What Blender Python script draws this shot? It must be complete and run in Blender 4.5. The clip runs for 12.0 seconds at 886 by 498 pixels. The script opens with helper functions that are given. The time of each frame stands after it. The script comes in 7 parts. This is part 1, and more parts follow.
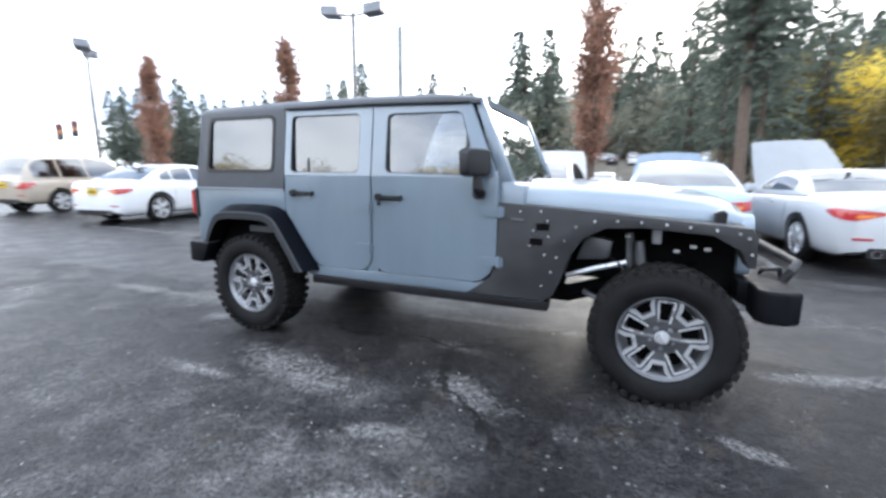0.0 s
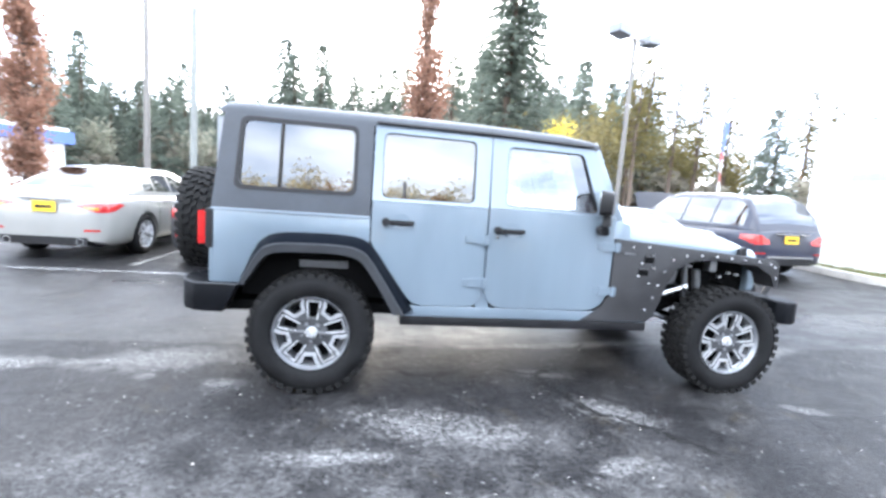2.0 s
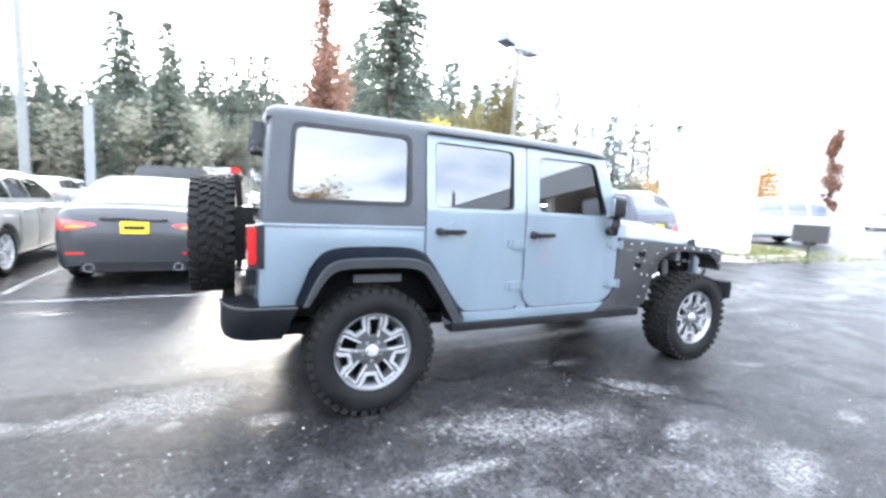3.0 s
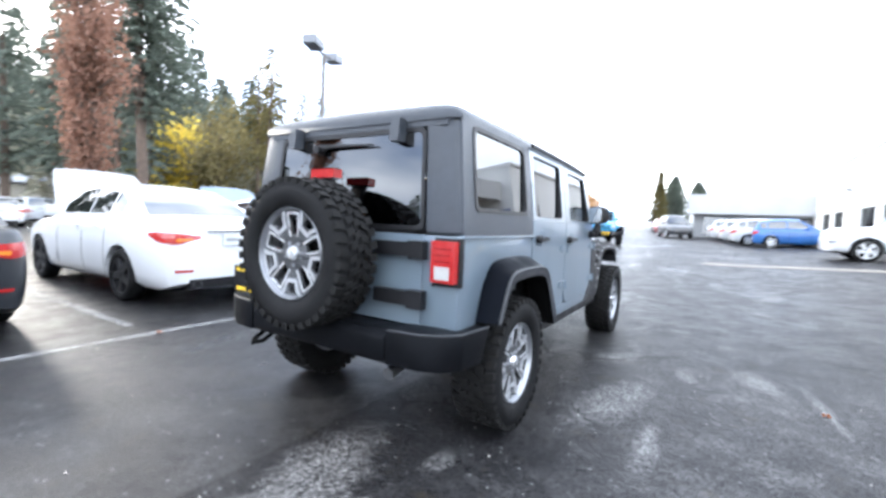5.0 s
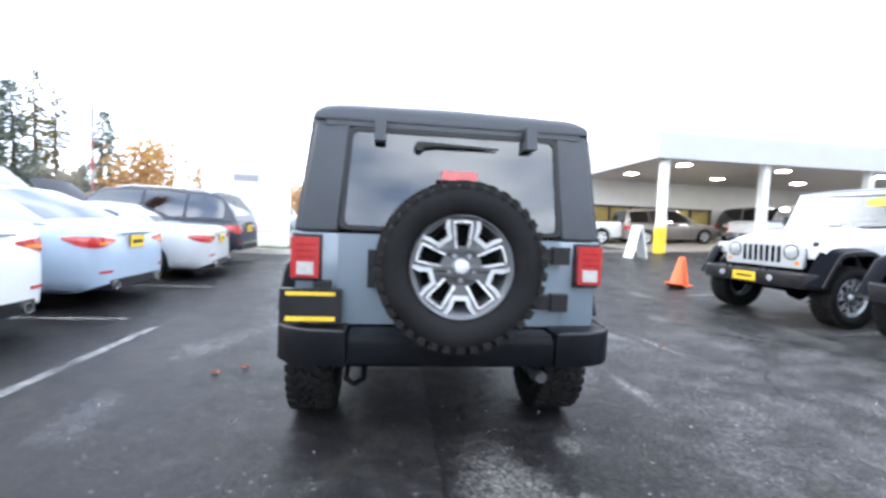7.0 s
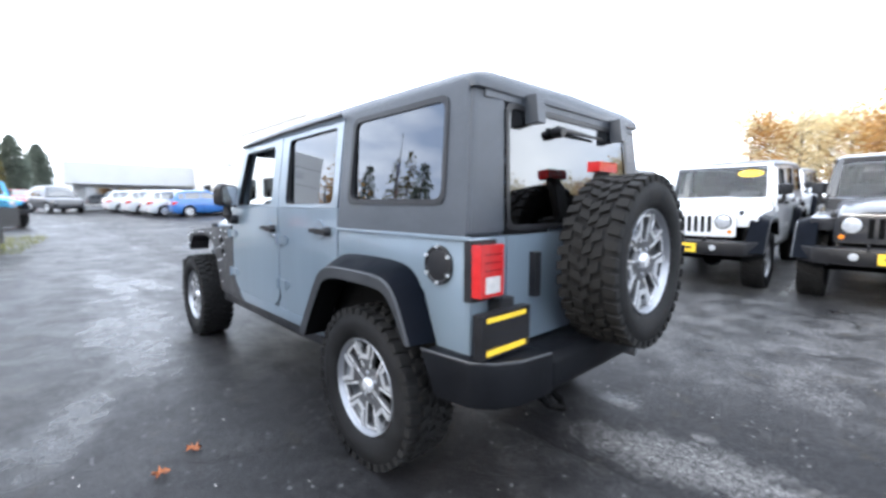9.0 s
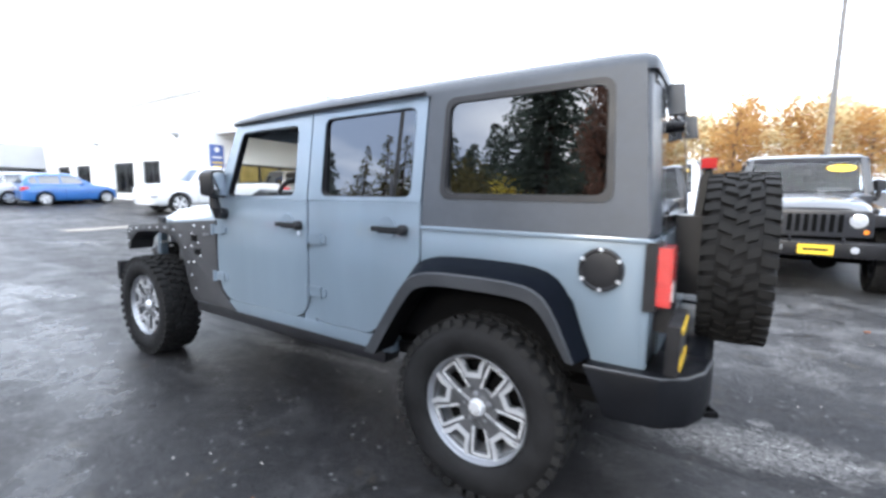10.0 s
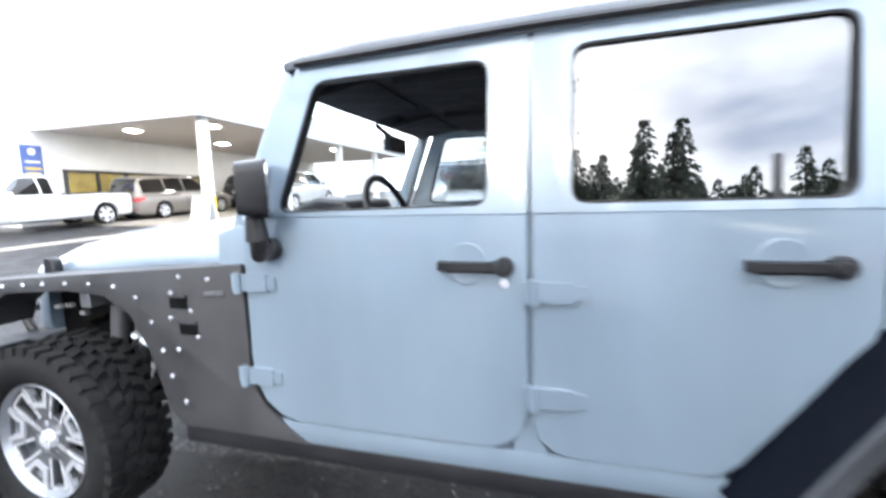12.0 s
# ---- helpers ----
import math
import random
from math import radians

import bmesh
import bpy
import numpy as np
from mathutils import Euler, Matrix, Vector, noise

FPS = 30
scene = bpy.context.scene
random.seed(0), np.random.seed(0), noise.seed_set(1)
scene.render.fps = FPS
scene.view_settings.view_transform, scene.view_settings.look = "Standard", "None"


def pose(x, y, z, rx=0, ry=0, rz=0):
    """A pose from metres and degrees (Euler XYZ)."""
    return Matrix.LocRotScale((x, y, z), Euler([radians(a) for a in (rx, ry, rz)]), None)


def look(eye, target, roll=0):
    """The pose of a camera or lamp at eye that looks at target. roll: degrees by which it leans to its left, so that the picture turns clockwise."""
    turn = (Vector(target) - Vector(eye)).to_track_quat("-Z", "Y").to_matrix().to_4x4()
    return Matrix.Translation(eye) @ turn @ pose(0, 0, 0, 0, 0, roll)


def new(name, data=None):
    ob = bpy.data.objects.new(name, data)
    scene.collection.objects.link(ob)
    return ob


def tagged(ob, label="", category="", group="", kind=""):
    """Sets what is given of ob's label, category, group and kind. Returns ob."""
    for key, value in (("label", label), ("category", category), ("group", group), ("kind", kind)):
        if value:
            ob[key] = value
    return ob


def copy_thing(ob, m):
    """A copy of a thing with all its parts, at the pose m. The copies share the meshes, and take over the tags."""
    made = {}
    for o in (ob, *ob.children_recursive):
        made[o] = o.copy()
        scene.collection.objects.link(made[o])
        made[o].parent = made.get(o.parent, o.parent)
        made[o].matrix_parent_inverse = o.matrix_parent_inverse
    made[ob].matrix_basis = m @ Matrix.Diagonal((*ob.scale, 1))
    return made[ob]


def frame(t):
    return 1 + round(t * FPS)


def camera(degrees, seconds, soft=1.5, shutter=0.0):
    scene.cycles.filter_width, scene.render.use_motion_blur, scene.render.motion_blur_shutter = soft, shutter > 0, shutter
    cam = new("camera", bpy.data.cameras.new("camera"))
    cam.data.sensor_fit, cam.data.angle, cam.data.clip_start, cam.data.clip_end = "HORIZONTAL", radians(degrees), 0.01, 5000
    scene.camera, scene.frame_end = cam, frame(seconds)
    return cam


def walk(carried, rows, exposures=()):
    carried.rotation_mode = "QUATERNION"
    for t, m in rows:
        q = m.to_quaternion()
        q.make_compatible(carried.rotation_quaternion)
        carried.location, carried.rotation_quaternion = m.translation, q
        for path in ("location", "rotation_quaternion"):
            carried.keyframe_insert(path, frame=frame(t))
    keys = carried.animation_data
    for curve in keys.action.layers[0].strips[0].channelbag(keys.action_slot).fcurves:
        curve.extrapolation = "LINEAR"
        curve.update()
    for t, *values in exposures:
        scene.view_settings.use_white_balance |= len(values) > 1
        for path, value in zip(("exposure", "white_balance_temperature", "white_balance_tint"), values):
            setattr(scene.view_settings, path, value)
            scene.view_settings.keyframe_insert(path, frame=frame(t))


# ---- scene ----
cam = camera(91.4, 12.0, 2.9, 0.5)
PATH = [
    (0, (2.725, -3.340, 1.255), (1.952, -1.527, 0.915), 0.4),
    (0.5, (2.176, -3.510, 1.290), (1.735, -1.585, 0.972), 2.7),
    (1, (1.595, -3.565, 1.306), (1.385, -1.602, 0.991), 1.6),
    (1.5, (1.001, -3.613, 1.288), (1.115, -1.637, 0.997), 3.6),
    (2, (0.369, -3.547, 1.285), (0.678, -1.585, 1.052), 4.1),
    (2.5, (-0.221, -3.465, 1.285), (0.387, -1.572, 1.068), 4.0),
    (3, (-0.749, -3.252, 1.299), (0.124, -1.465, 1.082), 3.0),
    (3.2, (-0.963, -3.171, 1.313), (0.013, -1.437, 1.109), 4.0),
    (4.8, (-2.247, -1.949, 1.222), (-0.619, -0.804, 1.020), 2.8),
    (5, (-2.390, -1.775, 1.203), (-0.691, -0.728, 1.077), 2.5),
    (5.5, (-2.667, -1.327, 1.198), (-0.843, -0.524, 1.033), 2.5),
    (6, (-2.792, -0.806, 1.187), (-0.846, -0.371, 1.029), 4.5),
    (6.5, (-2.878, -0.259, 1.169), (-0.887, -0.321, 0.995), 4.2),
    (7, (-2.826, 0.310, 1.189), (-0.843, 0.074, 1.085), 2.4),
    (7.2, (-2.800, 0.533, 1.198), (-0.842, 0.141, 1.097), 3.7),
    (8.8, (-1.881, 1.856, 1.245), (-0.372, 0.560, 1.039), 0.4),
    (9, (-1.711, 1.951, 1.255), (-0.267, 0.583, 1.055), 0.1),
    (9.5, (-1.293, 2.258, 1.255), (-0.075, 0.692, 1.003), -0.3),
    (10, (-0.815, 2.355, 1.270), (0.269, 0.692, 1.028), 0.8),
    (10.5, (-0.345, 2.428, 1.276), (0.491, 0.633, 0.997), 0.3),
    (11, (0.134, 2.309, 1.276), (0.839, 0.463, 0.964), 0.1),
    (11.5, (0.593, 2.174, 1.288), (1.097, 0.270, 0.945), -0.4),
    (12, (0.998, 1.926, 1.289), (1.553, 0.019, 1.049), -1.6),
]
walk(cam, [(t, look(eye, target, roll)) for t, eye, target, roll in PATH],
     [(0, 0.56, 6200, 10), (0.6, 0.89, 6200, 10), (1.5, 1.46, 6200, 10), (2.5, 1.7, 6200, 10), (3.2, 1.68, 6200, 10), (4.8, 1.08, 6200, 10), (5.5, 0.92, 6200, 10), (6.5, 0.82, 6200, 10), (7.2, 0.82, 6200, 10), (8.8, 0.88, 6200, 10), (9.5, 0.84, 6200, 10), (10.5, 1.08, 6300, 10), (11.2, 1.34, 6400, 10), (12, 1.5, 6400, 10)])

# ---- light and air ----
world = bpy.data.worlds.new("sky")
scene.world = world
world.use_nodes = True
wt = world.node_tree
wt.nodes.clear()
w_out = wt.nodes.new("ShaderNodeOutputWorld")
w_bg = wt.nodes.new("ShaderNodeBackground")
w_sky = wt.nodes.new("ShaderNodeTexSky")
w_sky.sky_type, w_sky.sun_disc = "NISHITA", False
w_sky.sun_elevation, w_sky.sun_rotation = radians(19.0), radians(5.3)
w_sky.air_density, w_sky.dust_density, w_sky.ozone_density = 1.0, 4.0, 1.0
w_scale = wt.nodes.new("ShaderNodeMix")
w_scale.data_type, w_scale.blend_type = "RGBA", "MULTIPLY"
w_scale.inputs["Factor"].default_value = 1.0
w_scale.inputs["B"].default_value = (0.01, 0.01, 0.0105, 1)
# thin cloud: a soft white veil over the whole sky, uneven at a large scale
w_geo = wt.nodes.new("ShaderNodeTexCoord")
w_map = wt.nodes.new("ShaderNodeMapping")
w_map.inputs["Scale"].default_value = (1.0, 1.0, 3.0)
w_noise = wt.nodes.new("ShaderNodeTexNoise")
w_noise.inputs["Scale"].default_value, w_noise.inputs["Detail"].default_value = 2.2, 6.0
w_ramp = wt.nodes.new("ShaderNodeValToRGB")
w_ramp.color_ramp.elements[0].position, w_ramp.color_ramp.elements[0].color = 0.34, (0.42, 0.53, 0.74, 1)
w_ramp.color_ramp.elements[1].position, w_ramp.color_ramp.elements[1].color = 0.66, (1.6, 1.64, 1.68, 1)
w_add = wt.nodes.new("ShaderNodeMix")
w_add.data_type, w_add.blend_type = "RGBA", "ADD"
w_add.inputs["Factor"].default_value = 1.0
wt.links.new(w_geo.outputs["Generated"], w_map.inputs["Vector"])
wt.links.new(w_map.outputs["Vector"], w_noise.inputs["Vector"])
wt.links.new(w_noise.outputs["Fac"], w_ramp.inputs["Fac"])
wt.links.new(w_sky.outputs["Color"], w_scale.inputs["A"])
wt.links.new(w_scale.outputs["Result"], w_add.inputs["A"])
wt.links.new(w_ramp.outputs["Color"], w_add.inputs["B"])
wt.links.new(w_add.outputs["Result"], w_bg.inputs["Color"])
w_bg.inputs["Strength"].default_value = 2.0
wt.links.new(w_bg.outputs["Background"], w_out.inputs["Surface"])

sun_data = bpy.data.lights.new("sun", "SUN")
sun_data.energy, sun_data.angle, sun_data.color = 1.4, radians(10), (1.0, 0.92, 0.8)
sun = new("sun", sun_data)
sun.matrix_world = look((0, 0, 0), (-0.087, -0.94, -0.33))


# ---- materials ----
def material(name):
    m = bpy.data.materials.new(name)
    m.use_nodes = True
    return m, m.node_tree, m.node_tree.nodes["Principled BSDF"]


def surface(name, colour, rough=0.5, metal=0.0, vary=0.12, scale=6.0, bump=0.0, bump_scale=120.0, coat=0.0, spec=0.5, dirt=None):
    """A plain surface with blotches at two scales, uneven gloss and fine relief."""
    m, t, p = material(name)
    co = t.nodes.new("ShaderNodeTexCoord")
    n1 = t.nodes.new("ShaderNodeTexNoise")
    n1.inputs["Scale"].default_value, n1.inputs["Detail"].default_value = scale, 8
    n2 = t.nodes.new("ShaderNodeTexNoise")
    n2.inputs["Scale"].default_value, n2.inputs["Detail"].default_value = scale * 9, 4
    mixn = t.nodes.new("ShaderNodeMath")
    mixn.operation = "MULTIPLY_ADD"
    mixn.inputs[1].default_value = 0.35
    ramp = t.nodes.new("ShaderNodeValToRGB")
    lo = tuple(c * (1 - vary) for c in colour)
    hi = tuple(min(1, c * (1 + vary)) for c in colour)
    ramp.color_ramp.elements[0].position, ramp.color_ramp.elements[0].color = 0.42, (*(dirt or lo), 1)
    ramp.color_ramp.elements[1].position, ramp.color_ramp.elements[1].color = 0.86, (*hi, 1)
    t.links.new(co.outputs["Object"], n1.inputs["Vector"])
    t.links.new(co.outputs["Object"], n2.inputs["Vector"])
    t.links.new(n2.outputs["Fac"], mixn.inputs[0])
    t.links.new(n1.outputs["Fac"], mixn.inputs[2])
    t.links.new(mixn.outputs[0], ramp.inputs["Fac"])
    t.links.new(ramp.outputs["Color"], p.inputs["Base Color"])
    rr = t.nodes.new("ShaderNodeMapRange")
    rr.inputs["From Min"].default_value, rr.inputs["From Max"].default_value = 0.35, 0.75
    rr.inputs["To Min"].default_value, rr.inputs["To Max"].default_value = max(0.02, rough * 0.8), min(1, rough * 1.25)
    t.links.new(n1.outputs["Fac"], rr.inputs["Value"])
    t.links.new(rr.outputs["Result"], p.inputs["Roughness"])
    p.inputs["Metallic"].default_value = metal
    p.inputs["Specular IOR Level"].default_value = spec
    p.inputs["Coat Weight"].default_value = coat
    p.inputs["Coat Roughness"].default_value = 0.05
    if bump:
        nb = t.nodes.new("ShaderNodeTexNoise")
        nb.inputs["Scale"].default_value, nb.inputs["Detail"].default_value = bump_scale, 3
        b = t.nodes.new("ShaderNodeBump")
        b.inputs["Strength"].default_value, b.inputs["Distance"].default_value = bump, 0.004
        t.links.new(co.outputs["Object"], nb.inputs["Vector"])
        t.links.new(nb.outputs["Fac"], b.inputs["Height"])
        t.links.new(b.outputs["Normal"], p.inputs["Normal"])
    return m


def paint(name, colour, vary=0.06, rough=0.32, flake=0.0, coat=0.8):
    """Clear-coated paint with a faint film of dust and water marks running down it."""
    m, t, p = material(name)
    co = t.nodes.new("ShaderNodeTexCoord")
    mp = t.nodes.new("ShaderNodeMapping")
    mp.inputs["Scale"].default_value = (2.2, 2.2, 0.6)
    n1 = t.nodes.new("ShaderNodeTexNoise")
    n1.inputs["Scale"].default_value, n1.inputs["Detail"].default_value = 1.3, 5
    n2 = t.nodes.new("ShaderNodeTexNoise")
    n2.inputs["Scale"].default_value, n2.inputs["Detail"].default_value = 160, 2
    r = t.nodes.new("ShaderNodeValToRGB")
    r.color_ramp.interpolation = "EASE"
    lo, hi = [c * (1 - vary) for c in colour], [min(1, c * (1 + vary)) for c in colour]
    r.color_ramp.elements[0].position, r.color_ramp.elements[0].color = 0.25, (*lo, 1)
    r.color_ramp.elements[1].position, r.color_ramp.elements[1].color = 0.75, (*hi, 1)
    t.links.new(co.outputs["Object"], mp.inputs["Vector"])
    t.links.new(mp.outputs["Vector"], n1.inputs["Vector"])
    t.links.new(co.outputs["Object"], n2.inputs["Vector"])
    t.links.new(n1.outputs["Fac"], r.inputs["Fac"])
    t.links.new(r.outputs["Color"], p.inputs["Base Color"])
    rr = t.nodes.new("ShaderNodeMapRange")
    rr.inputs["To Min"].default_value, rr.inputs["To Max"].default_value = rough * 0.85, rough * 1.2
    t.links.new(n2.outputs["Fac"], rr.inputs["Value"])
    t.links.new(rr.outputs["Result"], p.inputs["Roughness"])
    p.inputs["Metallic"].default_value = flake
    p.inputs["Coat Weight"].default_value, p.inputs["Coat Roughness"].default_value = coat, 0.06
    return m


def glass(name, tint, ior=1.9):
    """A thin pane: what lies behind it, tinted, and the gloss on top of it."""
    m = bpy.data.materials.new(name)
    m.use_nodes = True
    t = m.node_tree
    t.nodes.clear()
    out = t.nodes.new("ShaderNodeOutputMaterial")
    clear = t.nodes.new("ShaderNodeBsdfTransparent")
    clear.inputs["Color"].default_value = (*tint, 1)
    gloss = t.nodes.new("ShaderNodeBsdfGlossy")
    gloss.inputs["Color"].default_value = (0.95, 0.97, 1, 1)
    co = t.nodes.new("ShaderNodeTexCoord")
    n = t.nodes.new("ShaderNodeTexNoise")
    n.inputs["Scale"].default_value, n.inputs["Detail"].default_value = 5, 6
    rr = t.nodes.new("ShaderNodeMapRange")
    rr.inputs["To Min"].default_value, rr.inputs["To Max"].default_value = 0.0, 0.015
    f = t.nodes.new("ShaderNodeFresnel")
    f.inputs["IOR"].default_value = ior
    mix = t.nodes.new("ShaderNodeMixShader")
    t.links.new(co.outputs["Object"], n.inputs["Vector"])
    t.links.new(n.outputs["Fac"], rr.inputs["Value"])
    t.links.new(rr.outputs["Result"], gloss.inputs["Roughness"])
    t.links.new(f.outputs["Fac"], mix.inputs["Fac"])
    t.links.new(clear.outputs["BSDF"], mix.inputs[1])
    t.links.new(gloss.outputs["BSDF"], mix.inputs[2])
    t.links.new(mix.outputs["Shader"], out.inputs["Surface"])
    return m


M = {}
M["anvil"] = paint("anvil_paint", (0.162, 0.205, 0.248), 0.1, 0.3, flake=0.2)
M["hardtop"] = surface("hardtop_plastic", (0.044, 0.05, 0.06), spec=0.35, rough=0.36, vary=0.15, scale=4, bump=0.25, bump_scale=500)
M["flare"] = surface("flare_plastic", (0.03, 0.032, 0.036), rough=0.42, spec=0.35, vary=0.2, scale=5, bump=0.3, bump_scale=420)
M["panel"] = surface("fender_panel_coat", (0.027, 0.027, 0.029), rough=0.55, spec=0.35, vary=0.25, scale=7, bump=0.3, bump_scale=380)
M["bumper"] = surface("bumper_plastic", (0.0055, 0.006, 0.0075), rough=0.46, vary=0.25, scale=6, bump=0.2, bump_scale=350, spec=0.08)
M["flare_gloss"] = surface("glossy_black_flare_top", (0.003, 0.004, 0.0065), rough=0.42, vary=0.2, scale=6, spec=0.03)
M["liner"] = surface("dark_headliner", (0.016, 0.018, 0.024), rough=0.9, vary=0.2, scale=8)
M["black"] = surface("black_plastic", (0.011, 0.011, 0.0125), rough=0.42, spec=0.3, vary=0.25, scale=8, bump=0.15, bump_scale=300)
# near-black base colour carries the shade of wheel wells and underbody
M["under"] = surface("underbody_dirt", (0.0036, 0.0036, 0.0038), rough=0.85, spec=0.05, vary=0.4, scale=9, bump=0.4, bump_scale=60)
M["tread"] = surface("dusty_tread_rubber", (0.013, 0.0128, 0.0126), rough=0.8, vary=0.4, scale=14, bump=0.2, bump_scale=150, spec=0.14)
M["rubber"] = surface("tyre_rubber", (0.0095, 0.0095, 0.01), rough=0.7, spec=0.14, vary=0.5, scale=7, bump=0.25, bump_scale=150)
M["alloy"] = surface("machined_alloy", (0.7, 0.71, 0.73), rough=0.3, metal=0.6, vary=0.1, scale=12)
M["alloy_lip"] = surface("alloy_lip", (0.3, 0.31, 0.33), rough=0.38, metal=0.7, vary=0.1, scale=12)
M["alloy_face"] = surface("satin_silver_face", (0.095, 0.097, 0.103), rough=0.4, metal=0.45, vary=0.15, scale=14)
M["alloy_mid"] = surface("satin_alloy", (0.5, 0.51, 0.53), rough=0.34, metal=0.5, vary=0.1, scale=12)
M["alloy_dark"] = surface("grey_alloy_pocket", (0.12, 0.123, 0.13), rough=0.42, metal=0.6, vary=0.15, scale=12)
M["chrome"] = surface("chrome", (0.75, 0.76, 0.78), rough=0.12, metal=1.0, vary=0.05)
M["bolt"] = surface("zinc_bolt", (0.72, 0.73, 0.75), rough=0.3, metal=0.7, vary=0.1)
M["tail_deep"] = surface("deep_red_lens", (0.2, 0.008, 0.01), rough=0.2, vary=0.15, scale=30)
M["tail_red"] = surface("red_lens", (0.38, 0.018, 0.018), rough=0.15, vary=0.15, scale=30, coat=0.8)
M["tail_white"] = surface("clear_lens", (0.42, 0.41, 0.4), rough=0.2, vary=0.12, scale=40, coat=0.8)
M["amber"] = surface("amber_lens", (0.7, 0.22, 0.02), rough=0.2, vary=0.1, scale=40, coat=0.6)
M["headlamp"] = surface("headlamp_lens", (0.55, 0.57, 0.6), rough=0.08, metal=0.4, vary=0.15, scale=30, coat=1)
M["yellow"] = surface("dealer_yellow", (0.75, 0.5, 0.03), rough=0.45, vary=0.1, scale=20)
M["plate_white"] = surface("plate_white", (0.6, 0.62, 0.62), rough=0.45, vary=0.08, scale=20)
M["glass_dark"] = glass("privacy_glass", (0.06, 0.065, 0.07), 2.15)
M["glass_hatch"] = glass("hatch_privacy_glass", (0.09, 0.095, 0.1), 1.95)
M["glass_side"] = glass("side_glass", (0.5, 0.53, 0.54), 2.25)
M["glass_clear"] = glass("clear_glass", (0.85, 0.88, 0.88), 1.45)
M["glass_car"] = glass("car_glass", (0.1, 0.11, 0.12), 2.2)
M["cloth"] = surface("dark_seat_cloth", (0.03, 0.03, 0.033), rough=0.85, vary=0.2, scale=14, bump=0.3, bump_scale=220)
M["dash"] = surface("dash_plastic", (0.03, 0.031, 0.033), rough=0.6, vary=0.15, scale=10)
M["white_paint"] = paint("white_car_paint", (0.66, 0.67, 0.685), 0.03)
M["pearl_paint"] = paint("pearl_blue_white_paint", (0.31, 0.39, 0.49), 0.04)
M["silver_paint"] = paint("silver_car_paint", (0.45, 0.47, 0.49), 0.05, 0.28)
M["warm_silver_paint"] = paint("warm_silver_car_paint", (0.23, 0.228, 0.218), 0.05, 0.28)
M["charcoal_paint"] = paint("charcoal_car_paint", (0.016, 0.018, 0.022), 0.08, 0.36, coat=0.3)
M["navy_paint"] = paint("navy_car_paint", (0.011, 0.014, 0.03), 0.1, 0.36, coat=0.3)
M["black_paint"] = paint("black_car_paint", (0.014, 0.015, 0.019), 0.1)
M["bronze_paint"] = paint("bronze_grey_car_paint", (0.17, 0.155, 0.14), 0.06)
M["tan_paint"] = paint("tan_car_paint", (0.36, 0.31, 0.25), 0.06)
M["blue_paint"] = paint("bright_blue_car_paint", (0.03, 0.13, 0.38), 0.06)
M["sky_paint"] = paint("sky_blue_car_paint", (0.06, 0.35, 0.6), 0.06)
M["red_paint"] = paint("red_car_paint", (0.35, 0.02, 0.02), 0.06)
M["wall"] = surface("painted_wall", (0.74, 0.74, 0.72), rough=0.7, vary=0.05, scale=1.2, bump=0.1, bump_scale=60)
M["soffit"] = surface("canopy_soffit", (0.62, 0.57, 0.52), rough=0.8, vary=0.06, scale=1.0)
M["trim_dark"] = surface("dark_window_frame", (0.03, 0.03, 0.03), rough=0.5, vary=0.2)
M["store_glass"] = glass("showroom_glass", (0.8, 0.78, 0.7), 1.4)
# warm lamplight of the showroom is put into this base colour
M["store_inside"] = surface("showroom_inside", (0.72, 0.6, 0.28), rough=0.8, vary=0.35, scale=1.5)
M["concrete"] = surface("kerb_concrete", (0.42, 0.4, 0.37), rough=0.85, vary=0.2, scale=3, bump=0.4, bump_scale=40)
M["paving"] = surface("dry_tan_concrete", (0.2, 0.18, 0.155), rough=0.8, vary=0.25, scale=2, bump=0.3, bump_scale=40)
M["pale_pole"] = surface("pale_pole_paint", (0.19, 0.2, 0.19), rough=0.5, vary=0.12, scale=4)
M["cladding"] = surface("pale_grey_cladding", (0.46, 0.465, 0.475), rough=0.6, vary=0.05, scale=1.0)
M["cone"] = surface("cone_plastic", (0.85, 0.14, 0.03), rough=0.5, vary=0.08, scale=6)
M["pole"] = surface("dull_brown_pole", (0.15, 0.14, 0.13), rough=0.5, metal=0.3, vary=0.15, scale=5)
M["lamp_box"] = surface("lamp_housing", (0.2, 0.21, 0.23), rough=0.5, vary=0.1)
M["bark"] = surface("bark", (0.11, 0.08, 0.06), rough=0.95, vary=0.35, scale=5, bump=0.8, bump_scale=25)
M["blue_sign"] = surface("blue_banner", (0.07, 0.12, 0.33), rough=0.5, vary=0.06)
M["paper"] = surface("sign_white", (0.78, 0.78, 0.77), rough=0.55, vary=0.04)
M["grey_mark"] = surface("sign_grey", (0.3, 0.31, 0.32), rough=0.5, vary=0.05)
M["pale_mark"] = surface("sign_pale", (0.62, 0.63, 0.64), rough=0.5, vary=0.05)
M["red_mark"] = surface("flag_red", (0.5, 0.03, 0.04), rough=0.7, vary=0.1)
M["flag_blue"] = surface("flag_blue", (0.1, 0.16, 0.4), rough=0.7, vary=0.1)
M["deadleaf"] = surface("fallen_leaf", (0.3, 0.1, 0.035), rough=0.8, vary=0.4, scale=20)


